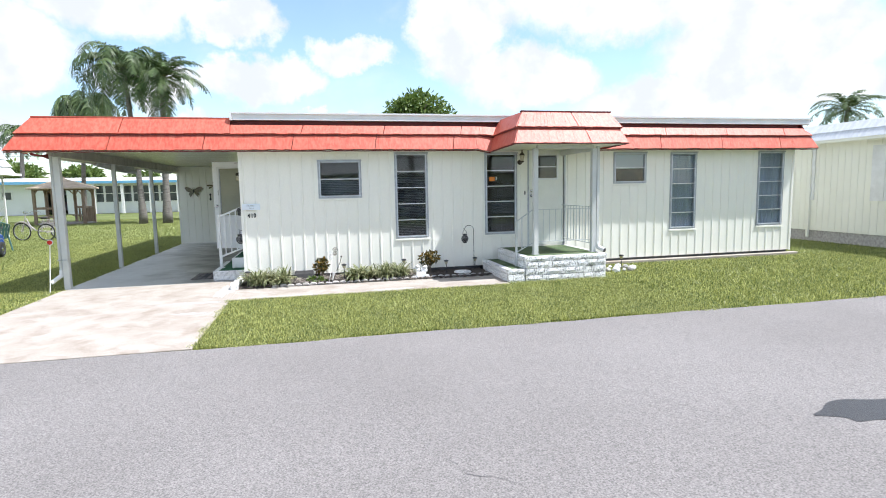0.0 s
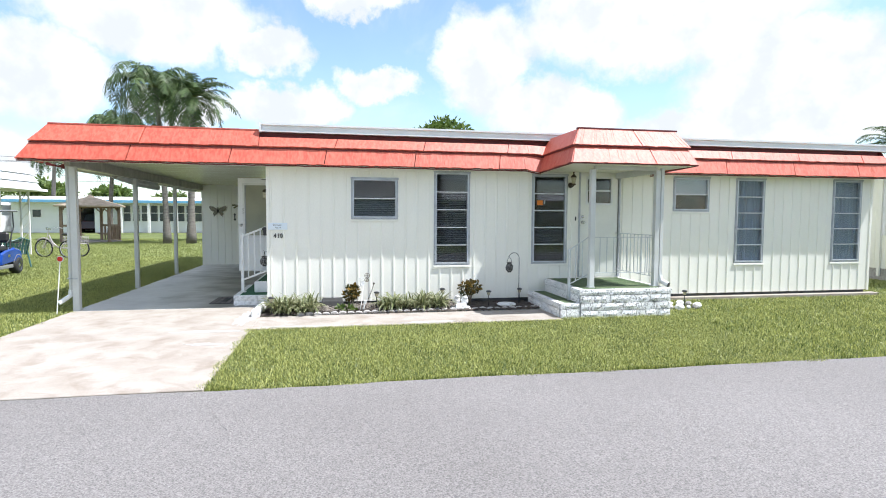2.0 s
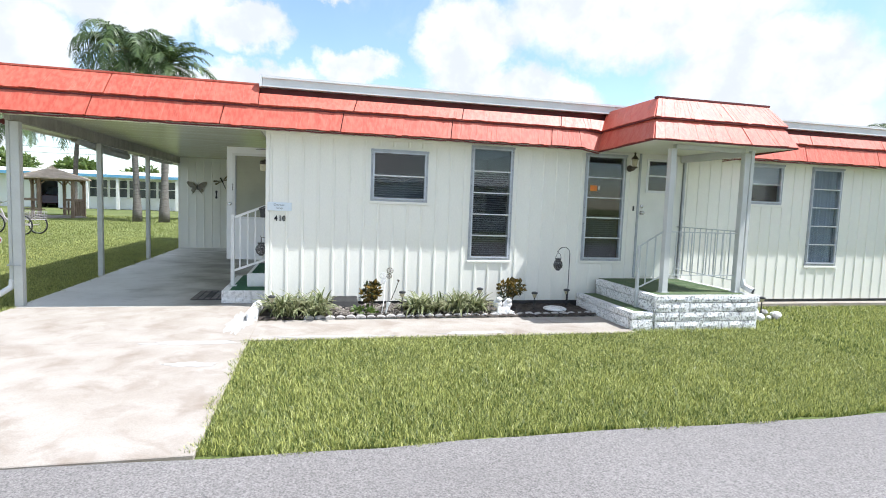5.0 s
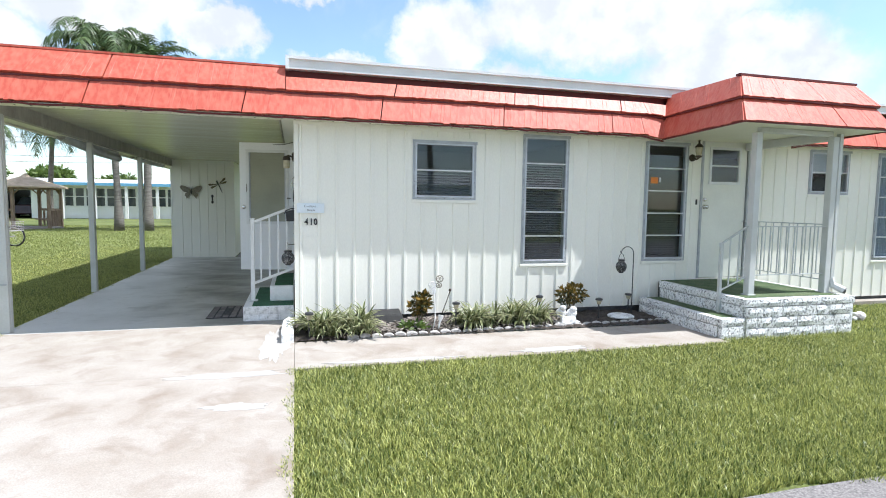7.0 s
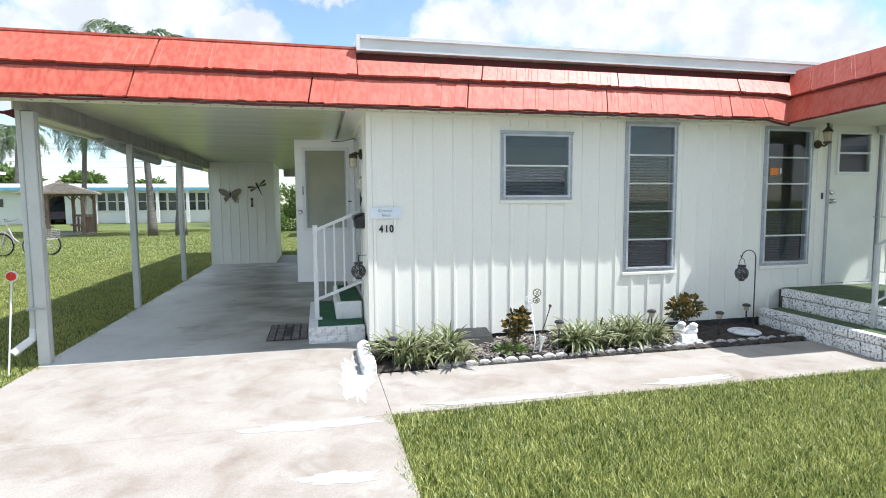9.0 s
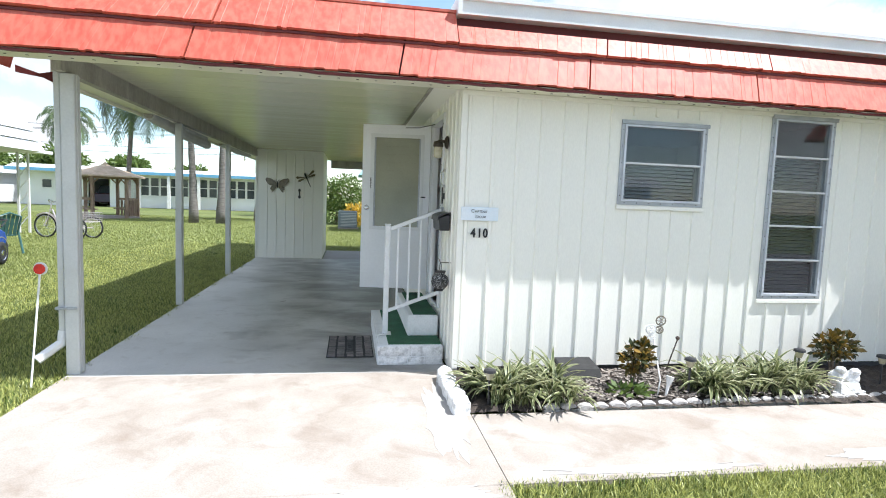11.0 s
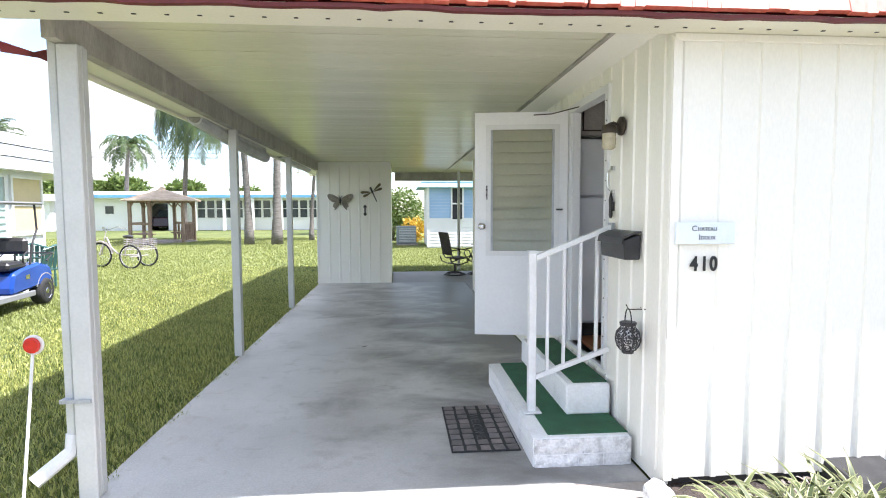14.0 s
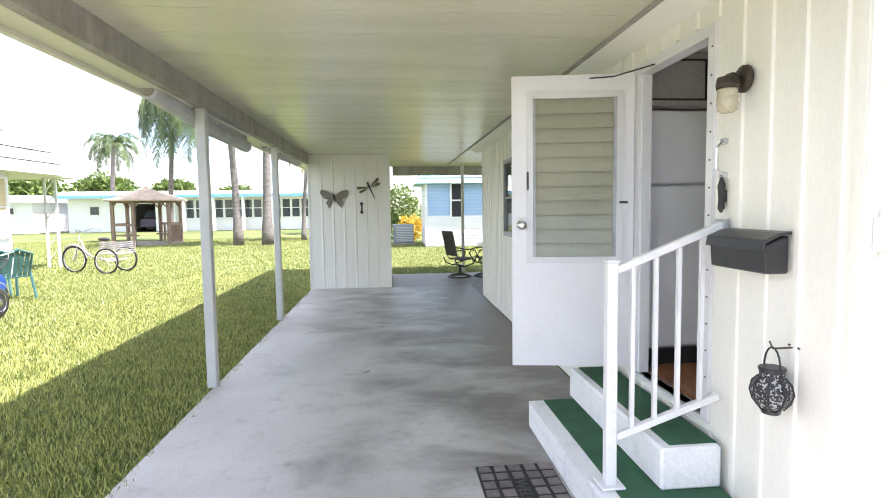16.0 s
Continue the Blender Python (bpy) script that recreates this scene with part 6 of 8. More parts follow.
for y0, y1, h in ((9.84, 10.12, 0.13), (10.13, 10.42, 0.11), (10.43, 10.68, 0.12)):
    sh = Shape()
    rr = random.Random(int(y0 * 100))
    for i in range(6):
        y = y0 + (y1 - y0) * i / 5
        sh.v += [(-1.80 + rr.uniform(-0.012, 0.012), y, -0.02), (-1.80 + rr.uniform(-0.012, 0.012), y, h * 0.75 + rr.uniform(-0.01, 0.012)), (-1.73, y, h + rr.uniform(-0.012, 0.012)), (-1.67 + rr.uniform(-0.01, 0.01), y, h * 0.8), (-1.67, y, -0.02)]
    sh.f = [(5 * i + k, 5 * i + (k + 1) % 5, 5 * i + 5 + (k + 1) % 5, 5 * i + 5 + k) for i in range(5) for k in range(5)] + [(0, 1, 2, 3, 4), (29, 28, 27, 26, 25)]
    part("stone", sh, STONE_W, logs, bevel=0.008)


def rosette(n, x, y, lengths, width, lean, rng, base=0.03):
    """Arching strap leaves, each a strip of seven pairs, springing from one point."""
    k = 7
    out = np.zeros((n, k, 2, 3))
    px, py = x + rng.normal(0, 0.015, n), y + rng.normal(0, 0.015, n)
    az, L, arch = rng.uniform(0, 2 * math.pi, n), rng.uniform(*lengths, n), rng.uniform(*lean, n)
    for i in range(k):
        s = i / (k - 1)
        ang = np.maximum(math.pi / 2 - arch * s * 1.3 - 0.12, -0.9)
        if i == 0:
            rad, hgt = np.zeros(n), np.full(n, base)
        else:
            rad, hgt = rad + np.cos(ang) * L / (k - 1), hgt + np.sin(ang) * L / (k - 1)
        wdt = width * (0.7 + 0.9 * s if s < 0.35 else 1.275 * (1 - s) ** 0.6 + 0.02)
        cxx, cyy = px + rad * np.cos(az), py + rad * np.sin(az)
        tx, ty = -np.sin(az) * wdt, np.cos(az) * wdt
        out[:, i, 0] = np.stack([cxx - tx, cyy - ty, hgt + 0.3 * wdt], 1)
        out[:, i, 1] = np.stack([cxx + tx, cyy + ty, hgt + 0.3 * wdt], 1)
    out[..., 2] = np.maximum(out[..., 2], 0.012)
    return out


lrng = np.random.default_rng(7)
for cx, cy, rx, ry, n in ((-1.16, 10.13, 0.37, 0.22, 36), (0.86, 10.22, 0.58, 0.2, 44)):
    ob = thing("variegated_lily_clump", (cx, cy, 0.03), "dense clump of strappy pale-edged green lily leaves", "plant", "lily clumps")
    for _ in range(n):
        x, y = cx + rx * lrng.uniform(-1, 1), cy + ry * lrng.uniform(-1, 1)
        leaf = rosette(14, x, y, (0.22, 0.42), 0.019, (0.65, 2.0), lrng)
        lo, hi = leaf[:, :, 0], leaf[:, :, 1]
        a_, b_ = lo + 0.17 * (hi - lo), lo + 0.83 * (hi - lo)
        a_[..., 2] -= 0.003
        b_[..., 2] -= 0.003
        ros = soup("leaf_rosette", np.stack([a_, b_], 2), LILY, ob, (cx, cy, 0.03))
        edge_ = np.concatenate([np.stack([lo, a_], 2), np.stack([b_, hi], 2)])
        soup("leaf_margin", edge_, LILY_EDGE, ros, (cx, cy, 0.03))


def leaf_cloud(n, centre, radii, size, rng, shell=0.35, droop=0.0):
    """Small pointed leaves scattered through an uneven crown."""
    d = rng.normal(size=(n, 3))
    d /= np.linalg.norm(d, axis=1)[:, None]
    r = (shell + (1 - shell) * rng.random(n)) ** 0.6
    c = np.array(centre) + d * r[:, None] * np.array(radii)
    u = d + rng.normal(0, 0.7, (n, 3)) + np.array((0, 0, -droop))
    u /= np.linalg.norm(u, axis=1)[:, None]
    w = np.cross(u, rng.normal(size=(n, 3)))
    w /= np.linalg.norm(w, axis=1)[:, None]
    L = size * rng.uniform(0.6, 1.3, n)[:, None]
    out = np.zeros((n, 3, 2, 3))
    for i, (s, q) in enumerate(((0, 0.08), (0.5, 0.26), (1.0, 0.03))):
        out[:, i, 0] = c + u * L * s - w * L * q
        out[:, i, 1] = c + u * L * s + w * L * q
    return out


for cx, cy, h, r, n in ((-0.19, 10.18, 0.31, 0.11, 420), (1.97, 10.42, 0.32, 0.18, 480)):
    ob = thing("croton_bush", (cx, cy, 0.03), "small croton bush with dark red and yellow leaves", "plant", "crotons")
    parts_ = [leaf_cloud(n // 2, (cx - 0.3 * r, cy, h), (r * 0.85, r * 0.75, 0.12), 0.058, lrng), leaf_cloud(n // 2, (cx + 0.35 * r, cy, h + 0.03), (r * 0.8, r * 0.75, 0.12), 0.058, lrng)]
    soup("leaves", np.concatenate(parts_), CROTON, ob, (cx, cy, 0.03))
    st = Shape()
    for k in range(5):
        st.tube([(cx + 0.02 * math.cos(k), cy + 0.02 * math.sin(k), 0.0), (cx + 0.03 * math.cos(k * 1.3), cy + 0.03 * math.sin(k * 1.3), 0.15), (cx + 0.09 * math.cos(k * 1.26), cy + 0.07 * math.sin(k * 1.26), 0.36)], [0.008, 0.007, 0.004], 5)
    part("stems", st, BARK_D, ob)
ob = thing("ground_plant", (-0.28, 10.08, 0.03), "low tuft of fresh green leaves under the croton", "plant")
soup("leaves", leaf_cloud(150, (-0.28, 10.1, 0.07), (0.17, 0.1, 0.05), 0.06, lrng), LEAF, ob, (-0.28, 10.08, 0.03))

bx = thing("vent_box", (-0.52, 10.58, 0.03), "black plastic box against the foundation", "box")
part("shell", Shape().hexa([(-0.72, 10.46, 0.02), (-0.32, 10.46, 0.02), (-0.32, 10.74, 0.02), (-0.72, 10.74, 0.02)], [(-0.7, 10.52, 0.13), (-0.34, 10.52, 0.13), (-0.34, 10.74, 0.17), (-0.7, 10.74, 0.17)]), RUBBER, bx, bevel=0.012)

st_ = Shape()
st_.box(1.485, 1.735, 10.0, 10.13, 0.02, 0.06)
st_.hexa([(1.53, 9.985, 0.05), (1.69, 9.985, 0.05), (1.69, 10.04, 0.05), (1.53, 10.04, 0.05)], [(1.54, 10.0, 0.145), (1.68, 10.0, 0.145), (1.68, 10.04, 0.145), (1.54, 10.04, 0.145)])
for x, k in ((1.55, 1.0), (1.665, 0.9)):
    st_.blob((x, 10.06, 0.165 * k + 0.03), (0.055, 0.05, 0.075), 12, 8, 0.1)
    st_.blob((x + 0.008, 10.04, 0.255 * k + 0.02), (0.036, 0.036, 0.04), 12, 8, 0.06)
st_.moved(Matrix.Translation((1.72, 10.05, 0.02)) @ Matrix.Diagonal((1.3, 1.15, 0.84, 1.0)) @ Matrix.Translation((-1.61, -10.05, -0.02)))
rab = solid("garden_statue", st_, STONE_W, "small white-painted stone figure pair with a plaque", "statue", (1.72, 10.05, 0.02), 0.012)

for x, y, h in ((-1.5, 9.98, 0.30), (0.24, 10.08, 0.34), (1.42, 10.24, 0.36), (2.28, 10.22, 0.3), (3.0, 10.62, 0.28), (5.9, 9.72, 0.3)):
    so = thing("solar_light", (x, y, 0.0), "small black solar path light on a stake", "garden light", "solar path lights")
    part("stake", Shape().tube([(x, y, 0.0), (x, y, h - 0.07)], 0.009, 6), BLACK, so)
    part("lens", Shape().lathe([(0.022, 0), (0.036, 0.05), (0.034, 0.055)], (x, y, h - 0.075), 12), AMBER, so)
    part("cap", Shape().lathe([(0.038, 0), (0.05, 0.005), (0.046, 0.024), (0.02, 0.034)], (x, y, h - 0.022), 14), BLACK, so)
orn = thing("butterfly_stake", (0.02, 10.3, 0.0), "white wire butterfly garden ornament on a stake", "garden ornament")
part("stake", Shape().tube([(-0.05, 10.06, 0.02), (-0.02, 10.08, 0.16), (0.02, 10.28, 0.42), (0.03, 10.3, 0.5)], 0.006, 5), WHITE_PL, orn)
for sgn in (-1, 1):
    for (ax, az), (px, pz) in (((0.05, 0.04), (0.055, 0.05)), ((0.04, 0.03), (0.045, -0.03))):
        ring = [(0.04 + sgn * (px + ax * math.cos(a)) * 0.9 + 0.02 * sgn * 0, 10.3 + 0.01 * sgn, 0.52 + pz + sgn * 0.035 + az * math.sin(a)) for a in np.linspace(0, 2 * math.pi, 13)]
        wing_ = Shape().tube(ring, 0.006, 5)
        mx_, mz_ = sum(q[0] for q in ring[:12]) / 12, sum(q[2] for q in ring[:12]) / 12
        for q in ring[:12:2]:
            wing_.tube([(mx_ - 0.3 * (q[0] - mx_), q[1], mz_ + 0.3 * (q[2] - mz_)), (0.5 * (mx_ + q[0]), q[1] - 0.012, 0.5 * (mz_ + q[2])), q], 0.004, 4)
        part("wing", wing_, PATINA if sgn > 0 else WHITE_PL, orn)
part("spring_arm", Shape().tube([(0.1, 10.2, 0.2), (0.16, 10.22, 0.34), (0.2, 10.22, 0.46)], 0.006, 5).blob((0.2, 10.22, 0.475), (0.018, 0.018, 0.018), 8, 6), BRONZE, orn)
spot = thing("garden_spotlight", (0.02, 10.03, 0.02), "pale plastic garden light tilted on its stake", "garden light")
part("stake", Shape().tube([(0.0, 10.03, 0.0), (0.03, 10.04, 0.14)], [0.006, 0.016], 6), WHITE_PL, spot)
part("head", Shape().tube([(0.03, 10.04, 0.14), (0.045, 10.045, 0.2)], [0.02, 0.034], 8), WHITE_PL, spot)
solid("stepping_stone", Shape().lathe([(0.17, 0), (0.18, 0.015), (0.16, 0.03)], (2.62, 10.22, 0.04), 18), STONE_W, "round pale painted stepping stone in the bed", "stepping stone", bevel=0.0)
rk = thing("rock_border", (5.75, 9.65, 0), "small ring of white and grey rocks beside the porch", "rocks")
for k in range(9):
    a = -2.4 + k * 0.5
    x, y, r = 5.78 + 0.36 * math.cos(a), 9.72 + 0.22 * math.sin(a), 0.05 + 0.02 * math.sin(k * 2.1)
    part("rock", Shape().blob((x, y, 0.03), (r * 1.3, r, r), 8, 6, 0.25), STONE_W if k % 3 else STONE_G, rk)

for x, y, a, s in ((-3.52, 14.2, 40, 0.05), (-3.42, 16.2, 5, 0.07)):
    sh = Shape()
    for i in range(6):
        u = -1 + 0.4 * i
        w = 0.28 * (1 - u * u) + 0.02
        sh.v += [(u * s, -w * s, 0.006 + 0.1 * s * u * u), (u * s, w * s, 0.006 + 0.12 * s * u * u)]
    sh.f = [(2 * i, 2 * i + 1, 2 * i + 3, 2 * i + 2) for i in range(5)]
    sh.moved(pose(x, y, 0.003, 0, 0, a))
    solid("fallen_leaf", sh, BARK_D, "curled brown leaf on the carport slab", "leaf", (x, y, 0.004))

# ---- patio behind the carport ----
DARKMETAL = mat("dark_bronze_metal", (0.03, 0.025, 0.022), (0.05, 0.04, 0.035), 0.4, 8, 80, 0.05)
MESHCLOTH = mat("dark_sling_fabric", (0.05, 0.045, 0.04), (0.08, 0.07, 0.06), 0.8, 10, 220, 0.2)


def patio_chair(at, yaw):
    """A sling swivel rocker on a ring base."""
    ch = thing("patio_chair", (0, 0, 0), "dark bronze swivel patio chair with sling seat", "chair", "patio chairs")
    for s in (-0.26, 0.26):
        part("side_frame", Shape().tube([(s, -0.32, 1.06), (s, -0.27, 0.85), (s, -0.2, 0.5), (s, -0.12, 0.40), (s, 0.2, 0.43), (s, 0.27, 0.38)], 0.014, 8), DARKMETAL, ch)
        part("armrest", Shape().tube([(s * 1.1, -0.22, 0.62), (s * 1.1, 0.05, 0.65), (s * 1.1, 0.24, 0.62), (s * 1.1, 0.29, 0.52), (s * 1.1, 0.2, 0.33), (s * 1.1, -0.05, 0.26), (s * 1.1, -0.22, 0.33), (s * 1.1, -0.27, 0.45)], 0.016, 8), DARKMETAL, ch)
    part("sling_back", Shape().hexa([(-0.25, -0.195, 0.5), (0.25, -0.195, 0.5), (0.25, -0.21, 0.5), (-0.25, -0.21, 0.5)], [(-0.25, -0.31, 1.06), (0.25, -0.31, 1.06), (0.25, -0.325, 1.06), (-0.25, -0.325, 1.06)]), MESHCLOTH, ch)
    part("sling_seat", Shape().hexa([(-0.25, -0.15, 0.41), (0.25, -0.15, 0.41), (0.25, 0.22, 0.43), (-0.25, 0.22, 0.43)], [(-0.25, -0.15, 0.425), (0.25, -0.15, 0.425), (0.25, 0.22, 0.445), (-0.25, 0.22, 0.445)]), MESHCLOTH, ch)
    part("swivel_post", Shape().tube([(0, 0, 0.06), (0, 0, 0.26)], 0.03, 8).bar((-0.28, 0, 0.27), (0.28, 0, 0.27), 0.05, 0.03), DARKMETAL, ch)
    part("ring_base", Shape().tube([(0.27 * math.cos(a), 0.27 * math.sin(a), 0.018) for a in np.linspace(0, 2 * math.pi, 21)], 0.016, 6), DARKMETAL, ch)
    for k in range(4):
        a = k * math.pi / 2 + 0.4
        part("spoke", Shape().tube([(0.03 * math.cos(a), 0.03 * math.sin(a), 0.09), (0.26 * math.cos(a), 0.26 * math.sin(a), 0.03)], 0.014, 6), DARKMETAL, ch)
    ch.matrix_world = pose(*at, 0, 0, yaw)
    return ch


chair = patio_chair((-1.72, 21.25, 0.004), -70)
copy_thing(chair, pose(-1.12, 21.3, 0.004, 0, 0, 100))
tb = thing("patio_table", (-0.7, 21.85, 0.004), "glass-topped patio table on dark metal legs", "table")
part("tabletop", Shape().lathe([(0.62, 0.70), (0.63, 0.71), (0.62, 0.72)], (-0.6, 21.85, 0), 28), WHITE_PL, tb, "pale frosted tabletop")
for k in range(4):
    a = k * math.pi / 2 + 0.7
    part("leg", Shape().tube([(-0.6 + 0.5 * math.cos(a), 21.85 + 0.5 * math.sin(a), 0.004), (-0.6 + 0.4 * math.cos(a), 21.85 + 0.4 * math.sin(a), 0.7)], 0.016, 6), DARKMETAL, tb)

# ---- blue shed, air conditioner, bushes ----
SHED_BLUE = mat("pale_blue_siding", (0.33, 0.47, 0.66), (0.29, 0.43, 0.62), 0.6, 2, 60, 0.1, grain=0.04)
SHED_TEAL = mat("teal_shingle", (0.20, 0.42, 0.50), (0.30, 0.52, 0.58), 0.6, 3, 50, 0.2)
SIDE_WHITE = mat("white_lap_siding", (0.78, 0.79, 0.80), (0.72, 0.73, 0.74), 0.6, 1, 60, 0.08, grain=0.03)
SX, SY = -1.86, 31.2
shed = thing("garden_shed", (0.4, 33, 0), "blue and white lap-sided shed with a teal mansard roof", "shed")
part("core", Shape().box(SX + 0.02, SX + 5, SY + 0.02, SY + 3, 0, 2.62), SIDE_WHITE, shed)
for k in range(19):
    z = 0.06 + k * 0.135
    m_ = SHED_BLUE if z > 1.27 else SIDE_WHITE
    part("clapboard", Shape().hexa([(SX, SY - 0.012, z), (SX + 5, SY - 0.012, z), (SX + 5, SY + 0.018, z), (SX, SY + 0.018, z)], [(SX, SY + 0.006, z + 0.13), (SX + 5, SY + 0.006, z + 0.13), (SX + 5, SY + 0.018, z + 0.13), (SX, SY + 0.018, z + 0.13)]), m_, shed)
    part("clapboard", Shape().hexa([(SX - 0.012, SY, z), (SX - 0.012, SY + 3, z), (SX + 0.018, SY + 3, z), (SX + 0.018, SY, z)], [(SX + 0.006, SY, z + 0.13), (SX + 0.006, SY + 3, z + 0.13), (SX + 0.018, SY + 3, z + 0.13), (SX + 0.018, SY, z + 0.13)]), SIDE_WHITE, shed)
part("corner_trim", Shape().box(SX - 0.02, SX + 0.08, SY - 0.03, SY - 0.01, 0.02, 2.62), WHITE_PL, shed)
part("mansard_roof", Shape().hexa([(SX - 0.42, SY - 0.36, 2.58), (SX + 5.3, SY - 0.36, 2.58), (SX + 5.3, SY + 3.3, 2.58), (SX - 0.42, SY + 3.3, 2.58)], [(SX + 0.05, SY + 0.05, 3.3), (SX + 4.9, SY + 0.05, 3.3), (SX + 4.9, SY + 2.9, 3.3), (SX + 0.05, SY + 2.9, 3.3)]), SHED_TEAL, shed)
for k, z in enumerate((2.8, 3.05)):
    q = 0.36 - (z - 2.58) * 0.57
    part("shingle_line", Shape().box(SX - q - 0.02, SX + 5 + q, SY - q - 0.03, SY - q + 0.01, z, z + 0.018), SHED_BLUE, shed)
sw_ = part("window", Shape().grid(-0.86, -0.3, 1.15, 2.62, [(-0.79, -0.37, 1.22, 1.86), (-0.79, -0.37, 1.92, 2.55)], SY - 0.05, SY - 0.012, along_x), WHITE_PL, shed)
part("pane", Shape().box(-0.79, -0.37, SY - 0.022, SY - 0.016, 1.22, 2.55), DARKCLOTH, sw_)
ac = thing("air_conditioner", (-2.68, 33.6, 0), "grey outdoor air conditioning unit", "air conditioner")
part("case", Shape().box(-3.2, -2.28, 33.2, 34.0, 0.06, 0.88), mat("ac_grey", (0.24, 0.275, 0.285), None, 0.5, 4, 60, 0.05), ac, bevel=0.03)
for k in range(9):
    part("louvre", Shape().box(-3.07, -2.31, 33.18, 33.2, 0.14 + k * 0.075, 0.17 + k * 0.075), POST, ac)
part("base", Shape().box(-3.2, -2.2, 33.1, 34.1, -0.02, 0.06), CONCRETE, ac)


def bush(at, radii, n, size, material, label, leaf_seed):
    rng = np.random.default_rng(leaf_seed)
    ob = thing("garden_bush", at, label, "bush")
    x, y, z = at
    clouds = []
    for k in range(7):
        a = k * 0.9
        cc = (x + 0.5 * radii[0] * math.cos(a), y + 0.5 * radii[1] * math.sin(a), z + radii[2] * (0.8 + 0.5 * math.sin(k * 2.2)))
        clouds.append(leaf_cloud(n // 7, cc, tuple(r * 0.62 for r in radii), size, rng))
    soup("leaves", np.concatenate(clouds), material, ob, at)
    st = Shape()
    for k in range(4):
        st.tube([(x, y, z), (x + 0.2 * math.cos(k * 1.6), y + 0.2 * math.sin(k * 1.6), z + radii[2] * 0.6)], [0.05, 0.02], 6)
    part("stems", st, BARK_D, ob)


bush((-3.4, 38.5, 0), (1.7, 1.2, 1.6), 5200, 0.17, LEAF, "tall loose green garden shrub", 21)
bush((-2.35, 35.6, 0), (0.55, 0.5, 0.7), 1000, 0.16, LEAF_Y, "garden shrub with bright yellow flowers", 22)
bush((-4.4, 36.5, 0), (0.6, 0.5, 0.5), 900, 0.14, LEAF, "low green garden shrub", 23)
bush((-14.6, 25.6, 0), (0.8, 0.5, 0.3), 900, 0.12, LEAF, "low leafy plants by the white posts", 24)


# ---- palms and trees ----
def palm(at, height, lean, n_fronds, frond, thick, seed, material=PALM, name="palm_tree", label="tall palm with arching feathery fronds", droop=1.0, dead=0):
    rng = np.random.default_rng(seed)
    x, y, _ = at
    ob = thing(name, at, label, "palm tree")
    pts, rad = [], []
    for i in range(15):
        s = i / 14
        pts.append((x + lean[0] * s ** 1.6, y + lean[1] * s ** 1.6, height * s - 0.05 * (i == 0)))
        rad.append(thick * (1.35 - 0.45 * min(1, s * 5)) * (1 - 0.3 * s) * (1.03 if i % 2 else 0.97))
    part("trunk", Shape().tube(pts, rad, 10), BARK, ob, smooth=True)
    top = np.array(pts[-1])
    strips, rach = [], Shape()
    for k in range(n_fronds + dead):
        az = 2.399 * k + rng.uniform(-0.2, 0.2)
        age = (k + 0.5) / n_fronds
        el = 1.25 - 1.5 * min(age, 1.0) + rng.uniform(-0.12, 0.12)
        if k >= n_fronds:
            el = -1.1
        L = frond * rng.uniform(0.82, 1.1) * (0.8 if age < 0.2 else 1)
        p, path, e = top.copy(), [top.copy()], el
        for i in range(12):
            p = p + np.array((math.cos(az) * math.cos(e), math.sin(az) * math.cos(e), math.sin(e))) * L / 12
            e = max(e - droop * (0.06 + 0.017 * i), -1.5)
            path.append(p.copy())
        path = np.array(path)
        rach.tube([tuple(q) for q in path[::3]], [0.03, 0.022, 0.014, 0.008, 0.004], 4, False)
        m = 46
        s = np.linspace(0.12, 0.99, m)
        idx = np.minimum((s * 12).astype(int), 11)
        base = path[idx] + (path[idx + 1] - path[idx]) * (s * 12 - idx)[:, None]
        tang = path[idx + 1] - path[idx]
        tang /= np.linalg.norm(tang, axis=1)[:, None]
        side = np.cross(tang, (0, 0, 1))
        side /= np.linalg.norm(side, axis=1)[:, None] + 1e-6
        for sg in (-1, 1):
            ll = frond * 0.21 * np.sin(np.pi * (0.15 + 0.8 * s)) * rng.uniform(0.75, 1.15, m)
            d = side * sg * 0.8 + tang * 0.55 + rng.normal(0, 0.14, (m, 3))
            d[:, 2] += 0.12
            d /= np.linalg.norm(d, axis=1)[:, None]
            q = np.zeros((m, 4, 2, 3))
            w = tang * 0.022 * frond / 2.6
            for i, (u, dr, ww) in enumerate(((0, 0, 1.0), (0.4, 0.05, 1.0), (0.75, 0.22, 0.7), (1.0, 0.45, 0.1))):
                c_ = base + d * (ll * u)[:, None]
                c_[:, 2] -= dr * ll * droop
                q[:, i, 0], q[:, i, 1] = c_ - w * ww, c_ + w * ww
            strips.append(q)
    soup("fronds", np.concatenate(strips), material, ob, at)
    part("frond_stem", rach, PALM_STEM, ob, kind="stuff")
    return ob


PALM_STEM = mat("palm_rachis", (0.16, 0.17, 0.06), None, 0.6, 5, 50, 0.1)
palm((-9.0, 35.0, 0), 8.5, (0.2, 0.3), 30, 2.9, 0.23, 1, label="thick-trunked palm with a dense dark crown", droop=0.9, dead=3)
palm((-10.3, 34.9, 0), 9.0, (-0.5, 0.2), 28, 3.7, 0.19, 2, droop=1.7)
palm((-15.25, 40.0, 0), 7.5, (0.5, 0.0), 24, 3.9, 0.16, 3, droop=3.0)
palm((-27.9, 60.0, 0), 7.5, (0.4, 0.0), 30, 3.1, 0.24, 4, droop=1.5)
palm((-7.9, 38.5, 0), 5.0, (0.3, 0.4), 18, 2.4, 0.13, 5, PALM_Y, label="slender palm with yellowing fronds", droop=1.3)
